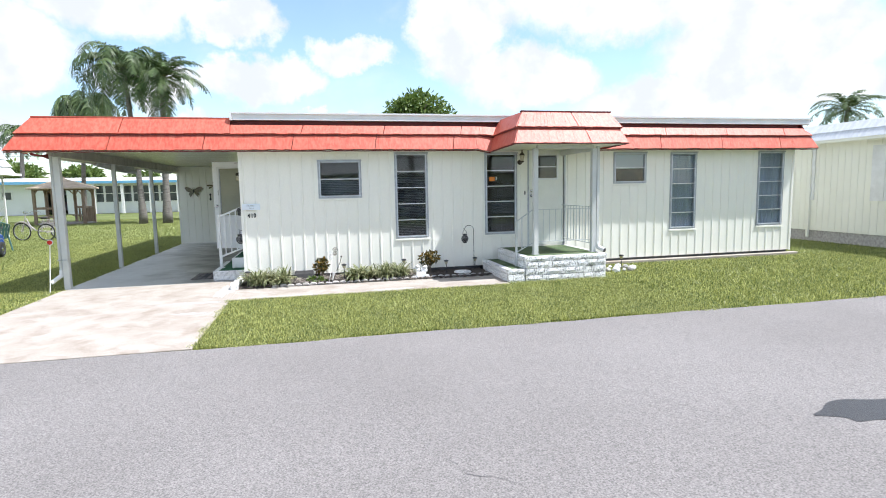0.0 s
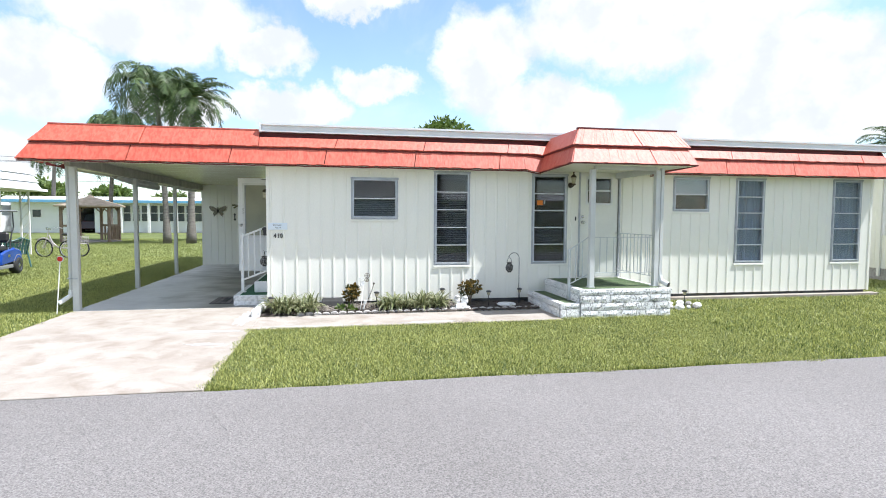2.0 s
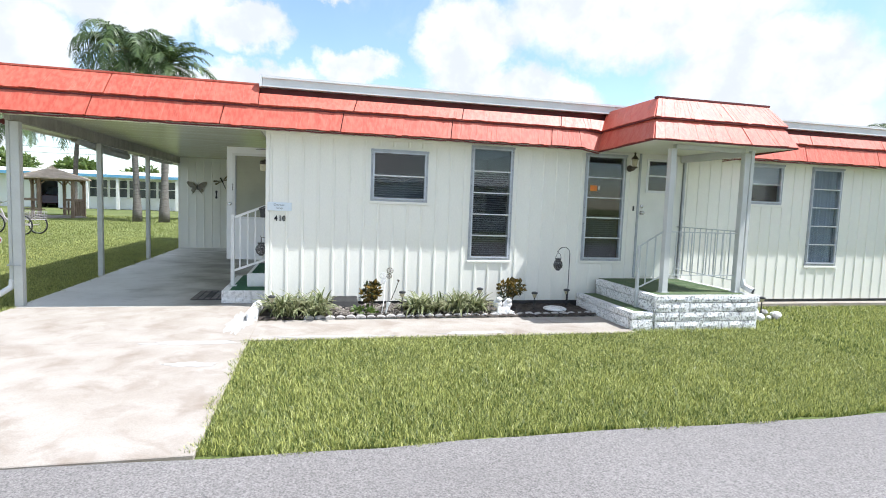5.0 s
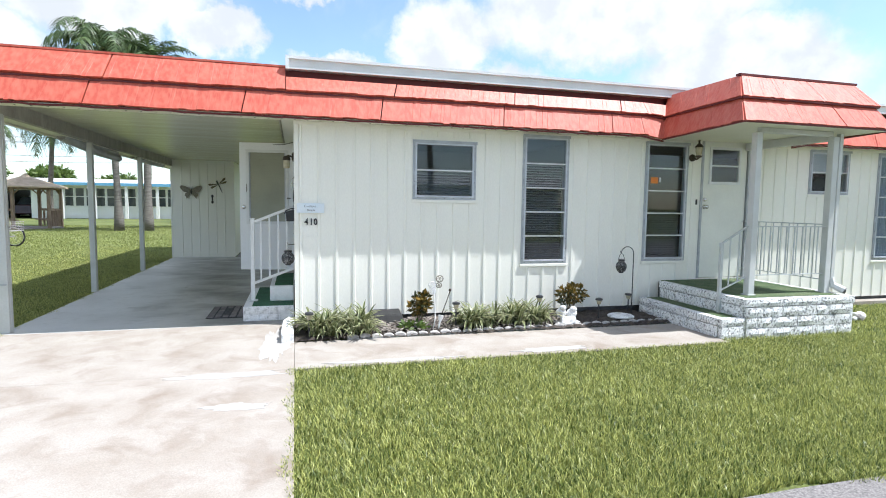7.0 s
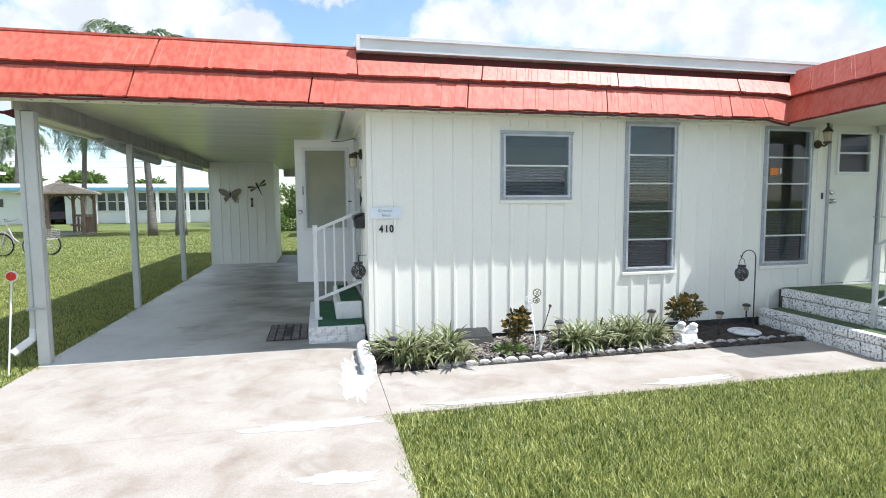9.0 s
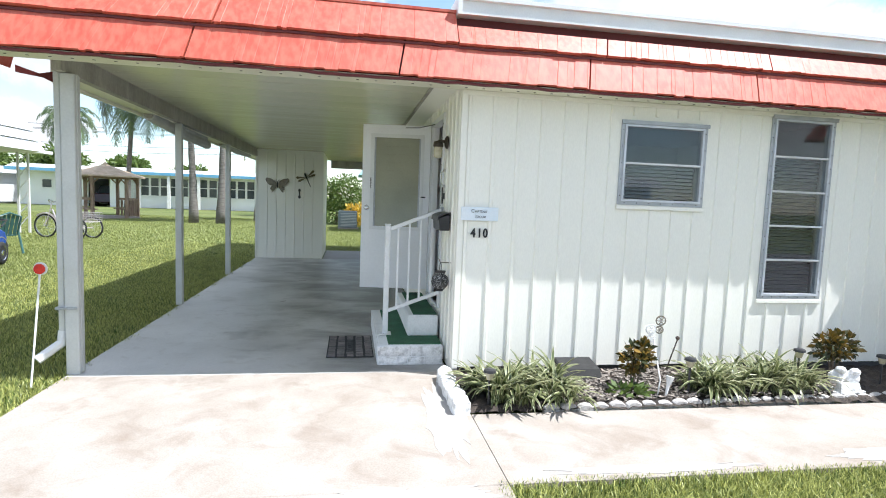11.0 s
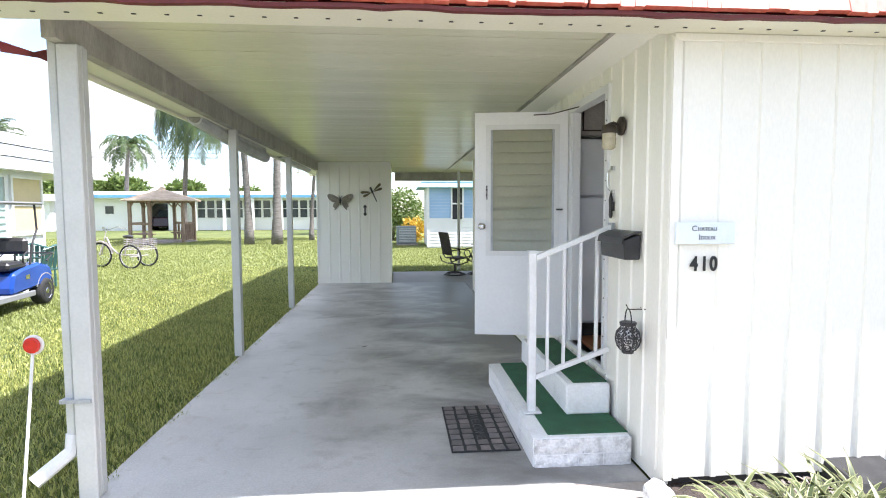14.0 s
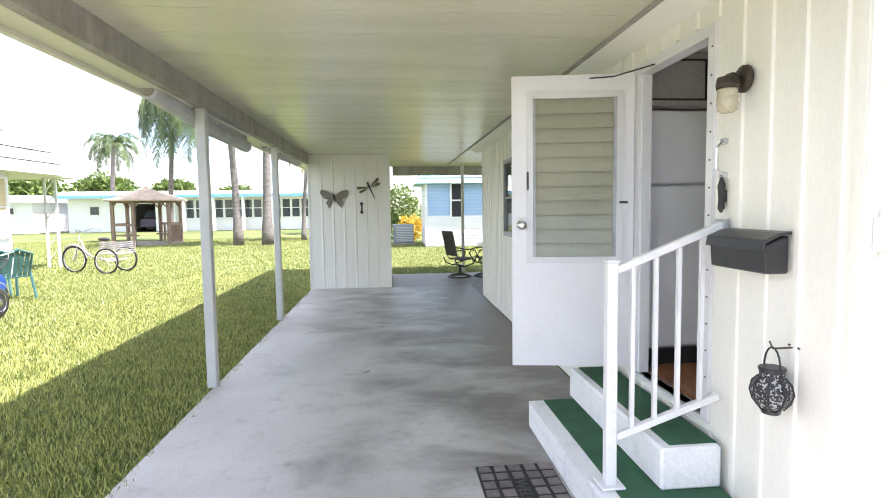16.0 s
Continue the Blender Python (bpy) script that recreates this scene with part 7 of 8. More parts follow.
palm((-6.6, 46.0, 0), 6.2, (0.5, 0.0), 16, 2.6, 0.13, 6, droop=1.3)
palm((34.5, 30.0, 0), 6.5, (0.3, 0.0), 24, 2.7, 0.22, 7, label="palm rising behind the neighbouring roof")
palm((-30.0, 46.0, 0), 6.5, (0.5, 0.3), 20, 2.9, 0.2, 8)


def tree(at, height, spread, n, size, seed, label):
    """A broad-leaved tree: a forked trunk under clumps of leaves with gaps between them."""
    rng = np.random.default_rng(seed)
    x, y, _ = at
    ob = thing("broadleaf_tree", at, label, "tree")
    wood = Shape().tube([(x, y, -0.1), (x + 0.1, y, height * 0.25), (x, y + 0.1, height * 0.5)], [height * 0.035, height * 0.026, height * 0.018], 8)
    clouds = []
    for k in range(16):
        a, q = k * 2.4, rng.uniform(0.2, 1.0)
        cc = np.array((x + spread * q * math.cos(a) * 0.75, y + spread * q * math.sin(a) * 0.75, height * (0.92 - 0.42 * q * rng.uniform(0.4, 1.1))))
        wood.tube([(x, y, height * rng.uniform(0.3, 0.5)), tuple((cc + np.array((x, y, height * 0.5))) / 2), tuple(cc)], [height * 0.014, height * 0.009, height * 0.004], 6)
        rr = spread * rng.uniform(0.24, 0.42)
        clouds.append(leaf_cloud(n // 16, cc, (rr, rr, rr * 0.7), size, rng, 0.2, 0.2))
    part("trunk", wood, BARK_D, ob)
    soup("crown", np.concatenate(clouds), LEAF, ob, at)


tree((12.3, 70, 0), 15.2, 5.4, 4800, 0.5, 31, "round-topped green tree beyond the roofs")
tree((-32, 68, 0), 5.4, 3.6, 4200, 0.42, 32, "spreading green tree behind the far house")
tree((-26.5, 70, 0), 5.2, 2.8, 3200, 0.42, 33, "low green tree behind the far house")
tree((-39, 66, 0), 5.6, 4.0, 4200, 0.45, 34, "broad green tree behind the white house")
tree((-46, 62, 0), 5.4, 4.0, 4200, 0.45, 35, "broad green tree at the lawn's end")
tree((-21, 74, 0), 4.6, 2.8, 2600, 0.42, 36, "low green tree behind the far house")

# ---- far house with the blue roof edge ----
BLUE_TRIM = mat("sky_blue_fascia", (0.13, 0.35, 0.58), (0.17, 0.41, 0.62), 0.5, 3, 60, 0.05)
PALE_WALL = mat("white_house_wall", (0.80, 0.81, 0.82), (0.74, 0.75, 0.76), 0.6, 0.6, 40, 0.05, grain=0.03)
DARK_GLASS = mat("dark_window_glass", (0.04, 0.05, 0.06), (0.07, 0.08, 0.09), 0.12, 1.5, 20, 0.0)
FY = 56.0
far = thing("far_house", (-19, 60, 0), "long white house with sky-blue roof edge and window bank", "house")
part("wall", Shape().grid(-29.4, -8.5, 0, 2.75, [(-24.3, -22.6, 0, 2.3)], FY, FY + 0.2, along_x), PALE_WALL, far)
part("wall_end", Shape().box(-29.4, -29.2, FY + 0.2, FY + 9, 0, 2.75).box(-8.7, -8.5, FY + 0.2, FY + 9, 0, 2.75), PALE_WALL, far)
part("wall_back", Shape().box(-29.2, -8.7, FY + 8.8, FY + 9, 0, 2.75), PALE_WALL, far)
part("roof", Shape().hexa([(-30, FY - 0.9, 2.98), (-7.9, FY - 0.9, 2.98), (-7.9, FY + 9.6, 2.98), (-30, FY + 9.6, 2.98)], [(-29.6, FY - 0.4, 3.3), (-8.3, FY - 0.4, 3.3), (-8.3, FY + 9, 3.3), (-29.6, FY + 9, 3.3)]), WHITE_METAL, far)
part("fascia", Shape().box(-30, -7.9, FY - 0.94, FY - 0.9, 2.76, 3.0), BLUE_TRIM, far, "sky-blue fascia board")
part("porch_soffit", Shape().box(-29.9, -8, FY - 0.88, FY, 2.72, 2.78), PALE_WALL, far)
for k in range(13):
    x = -20.2 + k * 0.78
    w_ = part("window", Shape().grid(x, x + 0.74, 1.0, 2.6, [(x + 0.07, x + 0.67, 1.07, 1.8), (x + 0.07, x + 0.67, 1.86, 2.53)], FY - 0.06, FY - 0.004, along_x), WHITE_PL, far)
    part("pane", Shape().box(x + 0.07, x + 0.67, FY - 0.03, FY - 0.02, 1.07, 2.53), DARK_GLASS, w_)
for k in range(4):
    x = -20.1 + k * 2.37
    part("porch_column", Shape().box(x - 0.11, x + 0.11, FY - 0.85, FY - 0.65, 0, 2.72), WHITE_PL, far)
w_ = part("window", Shape().grid(-27.75, -26.9, 1.35, 2.15, [(-27.67, -26.98, 1.43, 2.07)], FY - 0.06, FY - 0.004, along_x), WHITE_PL, far)
part("pane", Shape().box(-27.67, -26.98, FY - 0.03, FY - 0.02, 1.43, 2.07), DARK_GLASS, w_)
part("lattice_panel", Shape().box(-21.0, -20.45, FY - 0.1, FY - 0.02, 0.2, 2.6), AWNING, far, "grey lattice panel")
part("skirting", Shape().box(-20.2, -8.6, FY - 0.08, FY - 0.004, 0, 0.3), PALE_WALL, far)
car = thing("parked_car", (-23.4, 57.5, 0), "dark parked vehicle under the far house carport", "car")
part("body", Shape().hexa([(-24.2, 56.5, 0.3), (-22.7, 56.5, 0.3), (-22.7, 60.5, 0.3), (-24.2, 60.5, 0.3)], [(-24.15, 56.6, 1.1), (-22.75, 56.6, 1.1), (-22.75, 60.4, 1.1), (-24.15, 60.4, 1.1)]), mat("dark_car_paint", (0.05, 0.02, 0.02), None, 0.25, 2, 50, 0.0), car, bevel=0.08)
part("cabin", Shape().hexa([(-24.1, 57.0, 1.1), (-22.8, 57.0, 1.1), (-22.8, 60.0, 1.1), (-24.1, 60.0, 1.1)], [(-23.95, 57.5, 1.75), (-22.95, 57.5, 1.75), (-22.95, 59.8, 1.75), (-23.95, 59.8, 1.75)]), DARK_GLASS, car, bevel=0.06)
for x in (-24.1, -22.8):
    for y in (57.1, 59.8):
        part("wheel", Shape().lathe([(0.2, -0.1), (0.32, -0.1), (0.34, 0), (0.32, 0.1), (0.2, 0.1)], (x, y, 0.34), 16, "x"), RUBBER, car)


def plain_house(name, x0, x1, y0, y1, h, label, wins, roof_mat=WHITE_METAL, face="y"):
    ob = thing(name, ((x0 + x1) / 2, (y0 + y1) / 2, 0), label, "house")
    part("wall", Shape().box(x0, x1, y0, y1, 0, h), PALE_WALL, ob)
    part("roof", Shape().hexa([(x0 - 0.5, y0 - 0.5, h), (x1 + 0.5, y0 - 0.5, h), (x1 + 0.5, y1 + 0.5, h), (x0 - 0.5, y1 + 0.5, h)], [(x0 - 0.1, y0 - 0.1, h + 0.55), (x1 + 0.1, y0 - 0.1, h + 0.55), (x1 + 0.1, y1 + 0.1, h + 0.55), (x0 - 0.1, y1 + 0.1, h + 0.55)]), roof_mat, ob)
    for a, b, c, d in wins:
        if face == "y":
            w_ = part("window", Shape().grid(a, b, c, d, [(a + 0.06, b - 0.06, c + 0.06, d - 0.06)], y0 - 0.05, y0 - 0.003, along_x), WHITE_PL, ob)
            part("pane", Shape().box(a + 0.06, b - 0.06, y0 - 0.03, y0 - 0.02, c + 0.06, d - 0.06), DARK_GLASS, w_)
        else:
            w_ = part("window", Shape().grid(a, b, c, d, [(a + 0.06, b - 0.06, c + 0.06, d - 0.06)], y1 + 0.003, y1 + 0.05, along_x), WHITE_PL, ob)
            part("pane", Shape().box(a + 0.06, b - 0.06, y1 + 0.02, y1 + 0.03, c + 0.06, d - 0.06), DARK_GLASS, w_)
    return ob


plain_house("white_house", -48, -31.5, 55, 63, 2.5, "white house with a low pale roof across the lawn", [(-34.5, -32.8, 1.5, 2.1), (-40, -38.5, 1.3, 2.1)])
# Unseen house added across the street for the windows to reflect.
plain_house("street_house", -8, 14, -22, -13, 2.7, "white house added across the street for window reflections", [(-6, -4.6, 1.0, 2.2), (-1, 0.4, 1.0, 2.2), (4, 5.4, 1.0, 2.2), (9, 10.4, 1.0, 2.2)], face="-y")
palm((-5.5, -9.5, 0), 6.0, (0.3, 0.0), 22, 2.8, 0.22, 41, label="palm across the street")
palm((5.5, -11.0, 0), 6.4, (-0.3, 0.0), 22, 2.8, 0.22, 42, label="palm across the street")

# ---- utility line beyond the lawn ----
line = thing("utility_line", (-60, 78, 0), "overhead utility cables on wooden poles beyond the lawn", "utility line")
for x in (-92.0, -52.0, -12.0):
    pole = part("pole", Shape().tube([(x, 78, -0.1), (x, 78, 9.4)], [0.16, 0.11], 8), BARK_D, line, "brown wooden pole")
    part("crossarm", Shape().box(x - 0.06, x + 0.06, 77.2, 78.8, 8.7, 8.82), BARK_D, pole)
for y, z in ((77.3, 8.85), (78.0, 9.4), (78.7, 8.85), (78.1, 7.3), (78.1, 6.6)):
    pts = []
    for x0 in (-92.0, -52.0):
        pts += [(x0 + 40 * q / 8, y, z - 0.7 * (1 - (q / 4 - 1) ** 2)) for q in range(8)]
    part("cable", Shape().tube(pts + [(-12.0, y, z)], 0.022, 5), BLACK, line)

# ---- gazebo ----
WOOD_BR = mat("weathered_brown_wood", (0.34, 0.25, 0.18), (0.22, 0.15, 0.105), 0.85, 6, 50, 0.3, stretch=(1, 1, 0.3))
SHINGLE = mat("tan_shingles", (0.58, 0.46, 0.34), (0.44, 0.34, 0.245), 0.9, 3, 30, 0.5)
GX, GY, GR = -15.5, 37.8, 1.52
gz = thing("gazebo", (GX, GY, 0), "weathered wooden gazebo with a tan shingled roof", "gazebo")
corner = [(GX + GR * math.cos(a), GY + GR * math.sin(a)) for a in [math.pi / 6 + k * math.pi / 3 for k in range(6)]]
for i, (x, y) in enumerate(corner):
    part("post", Shape().box(x - 0.07, x + 0.07, y - 0.07, y + 0.07, 0, 2.2), WOOD_BR, gz)
    x2, y2 = corner[(i + 1) % 6]
    part("roof_beam", Shape().bar((x, y, 2.13), (x2, y2, 2.13), 0.08, 0.14), WOOD_BR, gz)
    part("brace", Shape().bar((x + (x2 - x) * 0.2, y + (y2 - y) * 0.2, 2.08), (x, y, 1.75), 0.05, 0.06), WOOD_BR, gz)
    part("brace", Shape().bar((x2 + (x - x2) * 0.2, y2 + (y - y2) * 0.2, 2.08), (x2, y2, 1.75), 0.05, 0.06), WOOD_BR, gz)
    e = 1.25
    o = [(GX + (p - GX) * e, GY + (q - GY) * e) for p, q in ((x, y), (x2, y2))]
    i_ = [(GX + (p - GX) * 0.1, GY + (q - GY) * 0.1) for p, q in ((x, y), (x2, y2))]
    part("roof_panel", Shape().hexa([(*o[0], 2.13), (*o[1], 2.13), (*i_[1], 2.68), (*i_[0], 2.68)], [(*o[0], 2.2), (*o[1], 2.2), (*i_[1], 2.76), (*i_[0], 2.76)]), SHINGLE, gz, "tan shingled roof panel")
    if i not in (1, 4):
        part("handrail", Shape().bar((x, y, 0.98), (x2, y2, 0.98), 0.06, 0.12), WOOD_BR, gz)
        part("bench", Shape().bar((x + (GX - x) * 0.16, y + (GY - y) * 0.16, 0.45), (x2 + (GX - x2) * 0.16, y2 + (GY - y2) * 0.16, 0.45), 0.35, 0.06), WOOD_BR, gz)
    if i in (0, 5):
        for k in range(1, 5):
            s = k / 5
            part("baluster", Shape().box(x + (x2 - x) * s - 0.05, x + (x2 - x) * s + 0.05, y + (y2 - y) * s - 0.02, y + (y2 - y) * s + 0.02, 0.1, 0.95), WOOD_BR, gz)
part("roof_cap", Shape().lathe([(0.25, 0), (0.12, 0.12), (0.02, 0.2)], (GX, GY, 2.72), 6), SHINGLE, gz)
part("floor", Shape().lathe([(GR + 0.2, 0), (GR + 0.2, 0.08)], (GX, GY, -0.03), 6), CONCRETE, gz)

# ---- neighbour on the lawn side ----
LX = -12.6
SHUTTER = mat("pale_teal_jalousie", (0.42, 0.52, 0.50), (0.36, 0.46, 0.44), 0.4, 3, 60, 0.05)
TANB = mat("tan_blind", (0.60, 0.50, 0.30), (0.54, 0.45, 0.27), 0.7, 3, 60, 0.05)
lh = thing("neighbour_house", (-16.5, 18, 0), "white neighbouring house with a pale mansard and wide windows", "house")
part("wall", Shape().box(LX - 7, LX, 12, 23.4, 0, 2.62), PALE_WALL, lh)
for z0, z1, a, b in ((2.6, 2.9, 0.5, 0.36), (2.92, 3.2, 0.4, 0.26), (3.22, 3.5, 0.3, 0.16)):
    part("roof_course", Shape().hexa([(LX - 7.5, 11.5, z0), (LX + a, 11.5, z0), (LX + a, 25.3 - 0.3 * (z0 - 2.6), z0), (LX - 7.5, 25.3 - 0.3 * (z0 - 2.6), z0)], [(LX - 7.5, 11.5, z1), (LX + b, 11.5, z1), (LX + b, 25.2 - 0.3 * (z1 - 2.6), z1), (LX - 7.5, 25.2 - 0.3 * (z1 - 2.6), z1)]), WHITE_METAL, lh, "pale mansard course")
for y0, y1, z0, z1, m_, bars in ((18.6, 20.9, 1.05, 2.5, DARK_GLASS, 3), (21.0, 21.95, 0.5, 2.5, SHUTTER, 12), (22.1, 23.3, 1.0, 2.5, TANB, 2), (14.5, 17.8, 1.05, 2.5, DARK_GLASS, 3)):
    w_ = part("window", Shape().grid(y0, y1, z0, z1, [(y0 + 0.07, y1 - 0.07, z0 + 0.07, z1 - 0.07)], LX + 0.004, LX + 0.06, along_y), WHITE_PL, lh)
    part("pane", Shape().box(LX + 0.01, LX + 0.02, y0 + 0.07, y1 - 0.07, z0 + 0.07, z1 - 0.07), m_, w_)
    for k in range(1, bars):
        z = z0 + (z1 - z0) * k / bars
        part("glazing_bar", Shape().box(LX + 0.02, LX + 0.045, y0 + 0.07, y1 - 0.07, z - 0.015, z + 0.015), m_ if bars > 5 else WHITE_PL, w_)
tw = thing("trellis_post", (-13.1, 25.9, 0), "white lattice carport post by the neighbouring house", "post")
for x in (-13.25, -12.95):
    part("upright", Shape().box(x - 0.03, x + 0.03, 25.87, 25.93, 0, 2.6), WHITE_PL, tw)
for k in range(6):
    z = 0.2 + k * 0.4
    part("lattice_bar", Shape().bar((-13.25, 25.9, z), (-12.95, 25.9, z + 0.38), 0.03), WHITE_PL, tw)
part("porch_roof", Shape().box(-17, -12.5, 25.35, 26.5, 2.6, 2.7), WHITE_METAL, tw)


# ---- garden chairs ----
GREEN_PL = mat("green_plastic", (0.04, 0.115, 0.11), (0.055, 0.14, 0.13), 0.4, 4, 60, 0.03)


def garden_chair(at, yaw):
    ch = thing("garden_chair", (0, 0, 0), "dark green moulded plastic garden chair", "chair", "green garden chairs")
    part("seat", Shape().box(-0.23, 0.23, -0.22, 0.24, 0.4, 0.43), GREEN_PL, ch, bevel=0.01)
    for k in range(5):
        x = -0.18 + k * 0.09
        part("back_slat", Shape().hexa([(x - 0.03, -0.22, 0.43), (x + 0.03, -0.22, 0.43), (x + 0.03, -0.2, 0.43), (x - 0.03, -0.2, 0.43)], [(x - 0.035, -0.36, 0.86 + 0.02 * (2 - abs(k - 2))), (x + 0.035, -0.36, 0.86 + 0.02 * (2 - abs(k - 2))), (x + 0.035, -0.34, 0.86 + 0.02 * (2 - abs(k - 2))), (x - 0.035, -0.34, 0.86 + 0.02 * (2 - abs(k - 2)))]), GREEN_PL, ch)
    part("back_rim", Shape().tube([(-0.25, -0.2, 0.42), (-0.25, -0.35, 0.84), (0, -0.37, 0.93), (0.25, -0.35, 0.84), (0.25, -0.2, 0.42)], 0.022, 6), GREEN_PL, ch)
    for x in (-0.26, 0.26):
        part("armrest", Shape().tube([(x, -0.3, 0.68), (x, 0.1, 0.66), (x, 0.24, 0.6)], 0.025, 6), GREEN_PL, ch)
        part("leg", Shape().tube([(x, 0.24, 0.62), (x * 1.08, 0.27, 0.0)], [0.022, 0.026], 6), GREEN_PL, ch)
        part("leg", Shape().tube([(x, -0.22, 0.5), (x * 1.08, -0.34, 0.0)], [0.022, 0.026], 6), GREEN_PL, ch)
    ch.matrix_world = pose(*at, 0, 0, yaw)
    return ch


gc = garden_chair((-10.35, 19.75, -0.0), 60)
copy_thing(gc, pose(-11.05, 20.3, 0.0, 0, 0, 40))
bn = thing("white_table", (-10.9, 18.9, 0), "white plastic garden table by the neighbouring house", "table")
part("tabletop", Shape().box(-11.5, -10.3, 18.6, 19.2, 0.68, 0.72), WHITE_PL, bn, bevel=0.015)
for x in (-11.4, -10.4):
    for y in (18.68, 19.12):
        part("leg", Shape().box(x - 0.03, x + 0.03, y - 0.03, y + 0.03, 0, 0.68), WHITE_PL, bn)

# ---- golf cart ----
CART_BLUE = mat("cart_blue_paint", (0.008, 0.05, 0.28), (0.012, 0.065, 0.33), 0.22, 3, 80, 0.02, grain=0.04, coat=0.5)
SEAT = mat("black_vinyl", (0.02, 0.02, 0.022), (0.035, 0.033, 0.033), 0.45, 6, 90, 0.1)
GREYT = mat("grey_trim_plastic", (0.22, 0.225, 0.23), None, 0.5, 5, 60, 0.05)
cart = thing("golf_cart", (0, 0, 0), "blue golf cart with black seats parked on the lawn", "golf cart")
part("rear_body", Shape().plate([(0.12, 0.28), (1.3, 0.36), (1.38, 0.5), (1.3, 0.66), (0.95, 0.74), (0.42, 0.68), (0.2, 0.62), (0.11, 0.4)], 1.06, "x").moved(Matrix.Translation((-0.53, 0, 0))), CART_BLUE, cart, bevel=0.04)
part("front_cowl", Shape().plate([(-1.15, 0.34), (-0.35, 0.25), (-0.28, 0.3), (-0.42, 0.72), (-0.55, 0.9), (-0.9, 0.82), (-1.15, 0.62)], 1.06, "x").moved(Matrix.Translation((-0.53, 0, 0))), CART_BLUE, cart, bevel=0.05)
part("floor_pan", Shape().box(-0.5, 0.5, -0.45, 0.45, 0.22, 0.29), GREYT, cart, bevel=0.01)
for x in (-0.525, 0.525):
    part("rocker_trim", Shape().box(x - 0.025, x + 0.025, -0.4, 0.75, 0.2, 0.29), GREYT, cart, bevel=0.01)
part("seat_cushion", Shape().box(-0.5, 0.5, 0.1, 0.62, 0.67, 0.80), SEAT, cart, bevel=0.04)
part("seat_back", Shape().box(-0.5, 0.5, 0.62, 0.74, 0.90, 1.17), SEAT, cart, bevel=0.05)
part("seat_bracket", Shape().tube([(-0.3, 0.66, 0.7), (-0.3, 0.7, 1.0)], 0.015, 6).tube([(0.3, 0.66, 0.7), (0.3, 0.7, 1.0)], 0.015, 6), BLACK, cart)
for x in (-0.48, 0.48):
    part("roof_strut", Shape().tube([(x, 0.75, 0.72), (x, 0.85, 1.05), (x, 1.02, 1.3), (x, 0.98, 1.72)], 0.017, 8), BLACK, cart)
    part("windshield_strut", Shape().tube([(x, -0.5, 0.85), (x, -0.28, 1.72)], 0.016, 8), BLACK, cart)
    part("hip_rest", Shape().tube([(x, 0.55, 0.7), (x * 1.06, 0.5, 0.88), (x * 1.06, 0.66, 0.96)], 0.013, 6), BLACK, cart)
part("canopy", Shape().box(-0.56, 0.56, -0.6, 1.12, 1.72, 1.76), GREYT, cart, "grey cart canopy", bevel=0.015)
part("steering_column", Shape().tube([(0.25, -0.45, 0.7), (0.25, -0.1, 1.0)], 0.02, 8), GREYT, cart)
part("steering_wheel", Shape().tube([(0.25 + 0.17 * math.cos(a), -0.1 - 0.06 * math.sin(a), 1.02 + 0.15 * math.sin(a)) for a in np.linspace(0, 2 * math.pi, 17)], 0.015, 6), BLACK, cart)
part("rear_rack", Shape().tube([(-0.4, 1.45, 0.72), (-0.4, 1.7, 0.85), (0.4, 1.7, 0.85), (0.4, 1.45, 0.72)], 0.015, 6).tube([(-0.4, 1.2, 0.82), (-0.4, 1.7, 0.85)], 0.012, 6).tube([(0.4, 1.2, 0.82), (0.4, 1.7, 0.85)], 0.012, 6), BLACK, cart)
part("name_plate", Shape().box(0.531, 0.536, 0.5, 0.62, 0.5, 0.57), CHROME, cart)
for x in (-0.46, 0.46):
    for y in (-0.72, 0.95 + 0.17):
        sg = 1 if x > 0 else -1
        wh = part("wheel", Shape().lathe([(0.13, -0.09), (0.2, -0.1), (0.225, -0.07), (0.23, 0), (0.225, 0.07), (0.2, 0.1), (0.13, 0.09)], (x, y, 0.23), 20, "x"), RUBBER, cart, "black tyre", smooth=True)
        part("rim", Shape().lathe([(0.04, sg * 0.098), (0.06, sg * 0.085), (0.13, sg * 0.07), (0.145, sg * 0.1), (0.135, sg * 0.088)], (x, y, 0.23), 10, "x"), CHROME, wh, "silver wheel rim")
        part("fender", Shape().tube([(x + 0.06 * sg, y + 0.29 * math.cos(a), 0.25 + 0.29 * math.sin(a)) for a in np.linspace(0.3, 2.85, 9)], 0.016, 6), GREYT, wh)
cart.matrix_world = pose(-9.64, 16.68, -0.005, 0, 0, 6.5)

# ---- tricycle ----
TRIKE = mat("silver_trike_paint", (0.55, 0.50, 0.50), (0.45, 0.40, 0.40), 0.3, 6, 60, 0.05, metal=0.3)


def wheel_parts(th, x, y, r):
    w_ = part("wheel", Shape().tube([(x + r * math.cos(a), y, r + r * math.sin(a)) for a in np.linspace(0, 2 * math.pi, 33)], 0.022, 6), RUBBER, th, "thin black tyre")
    part("rim", Shape().tube([(x + (r - 0.03) * math.cos(a), y, r + (r - 0.03) * math.sin(a)) for a in np.linspace(0, 2 * math.pi, 33)], 0.01, 5), CHROME, w_)
    sp = Shape()
    for k in range(16):
        a = k * math.pi / 8
        sp.tube([(x, y, r), (x + (r - 0.03) * math.cos(a), y, r + (r - 0.03) * math.sin(a))], 0.0025, 3)
    part("spokes", sp, CHROME, w_)


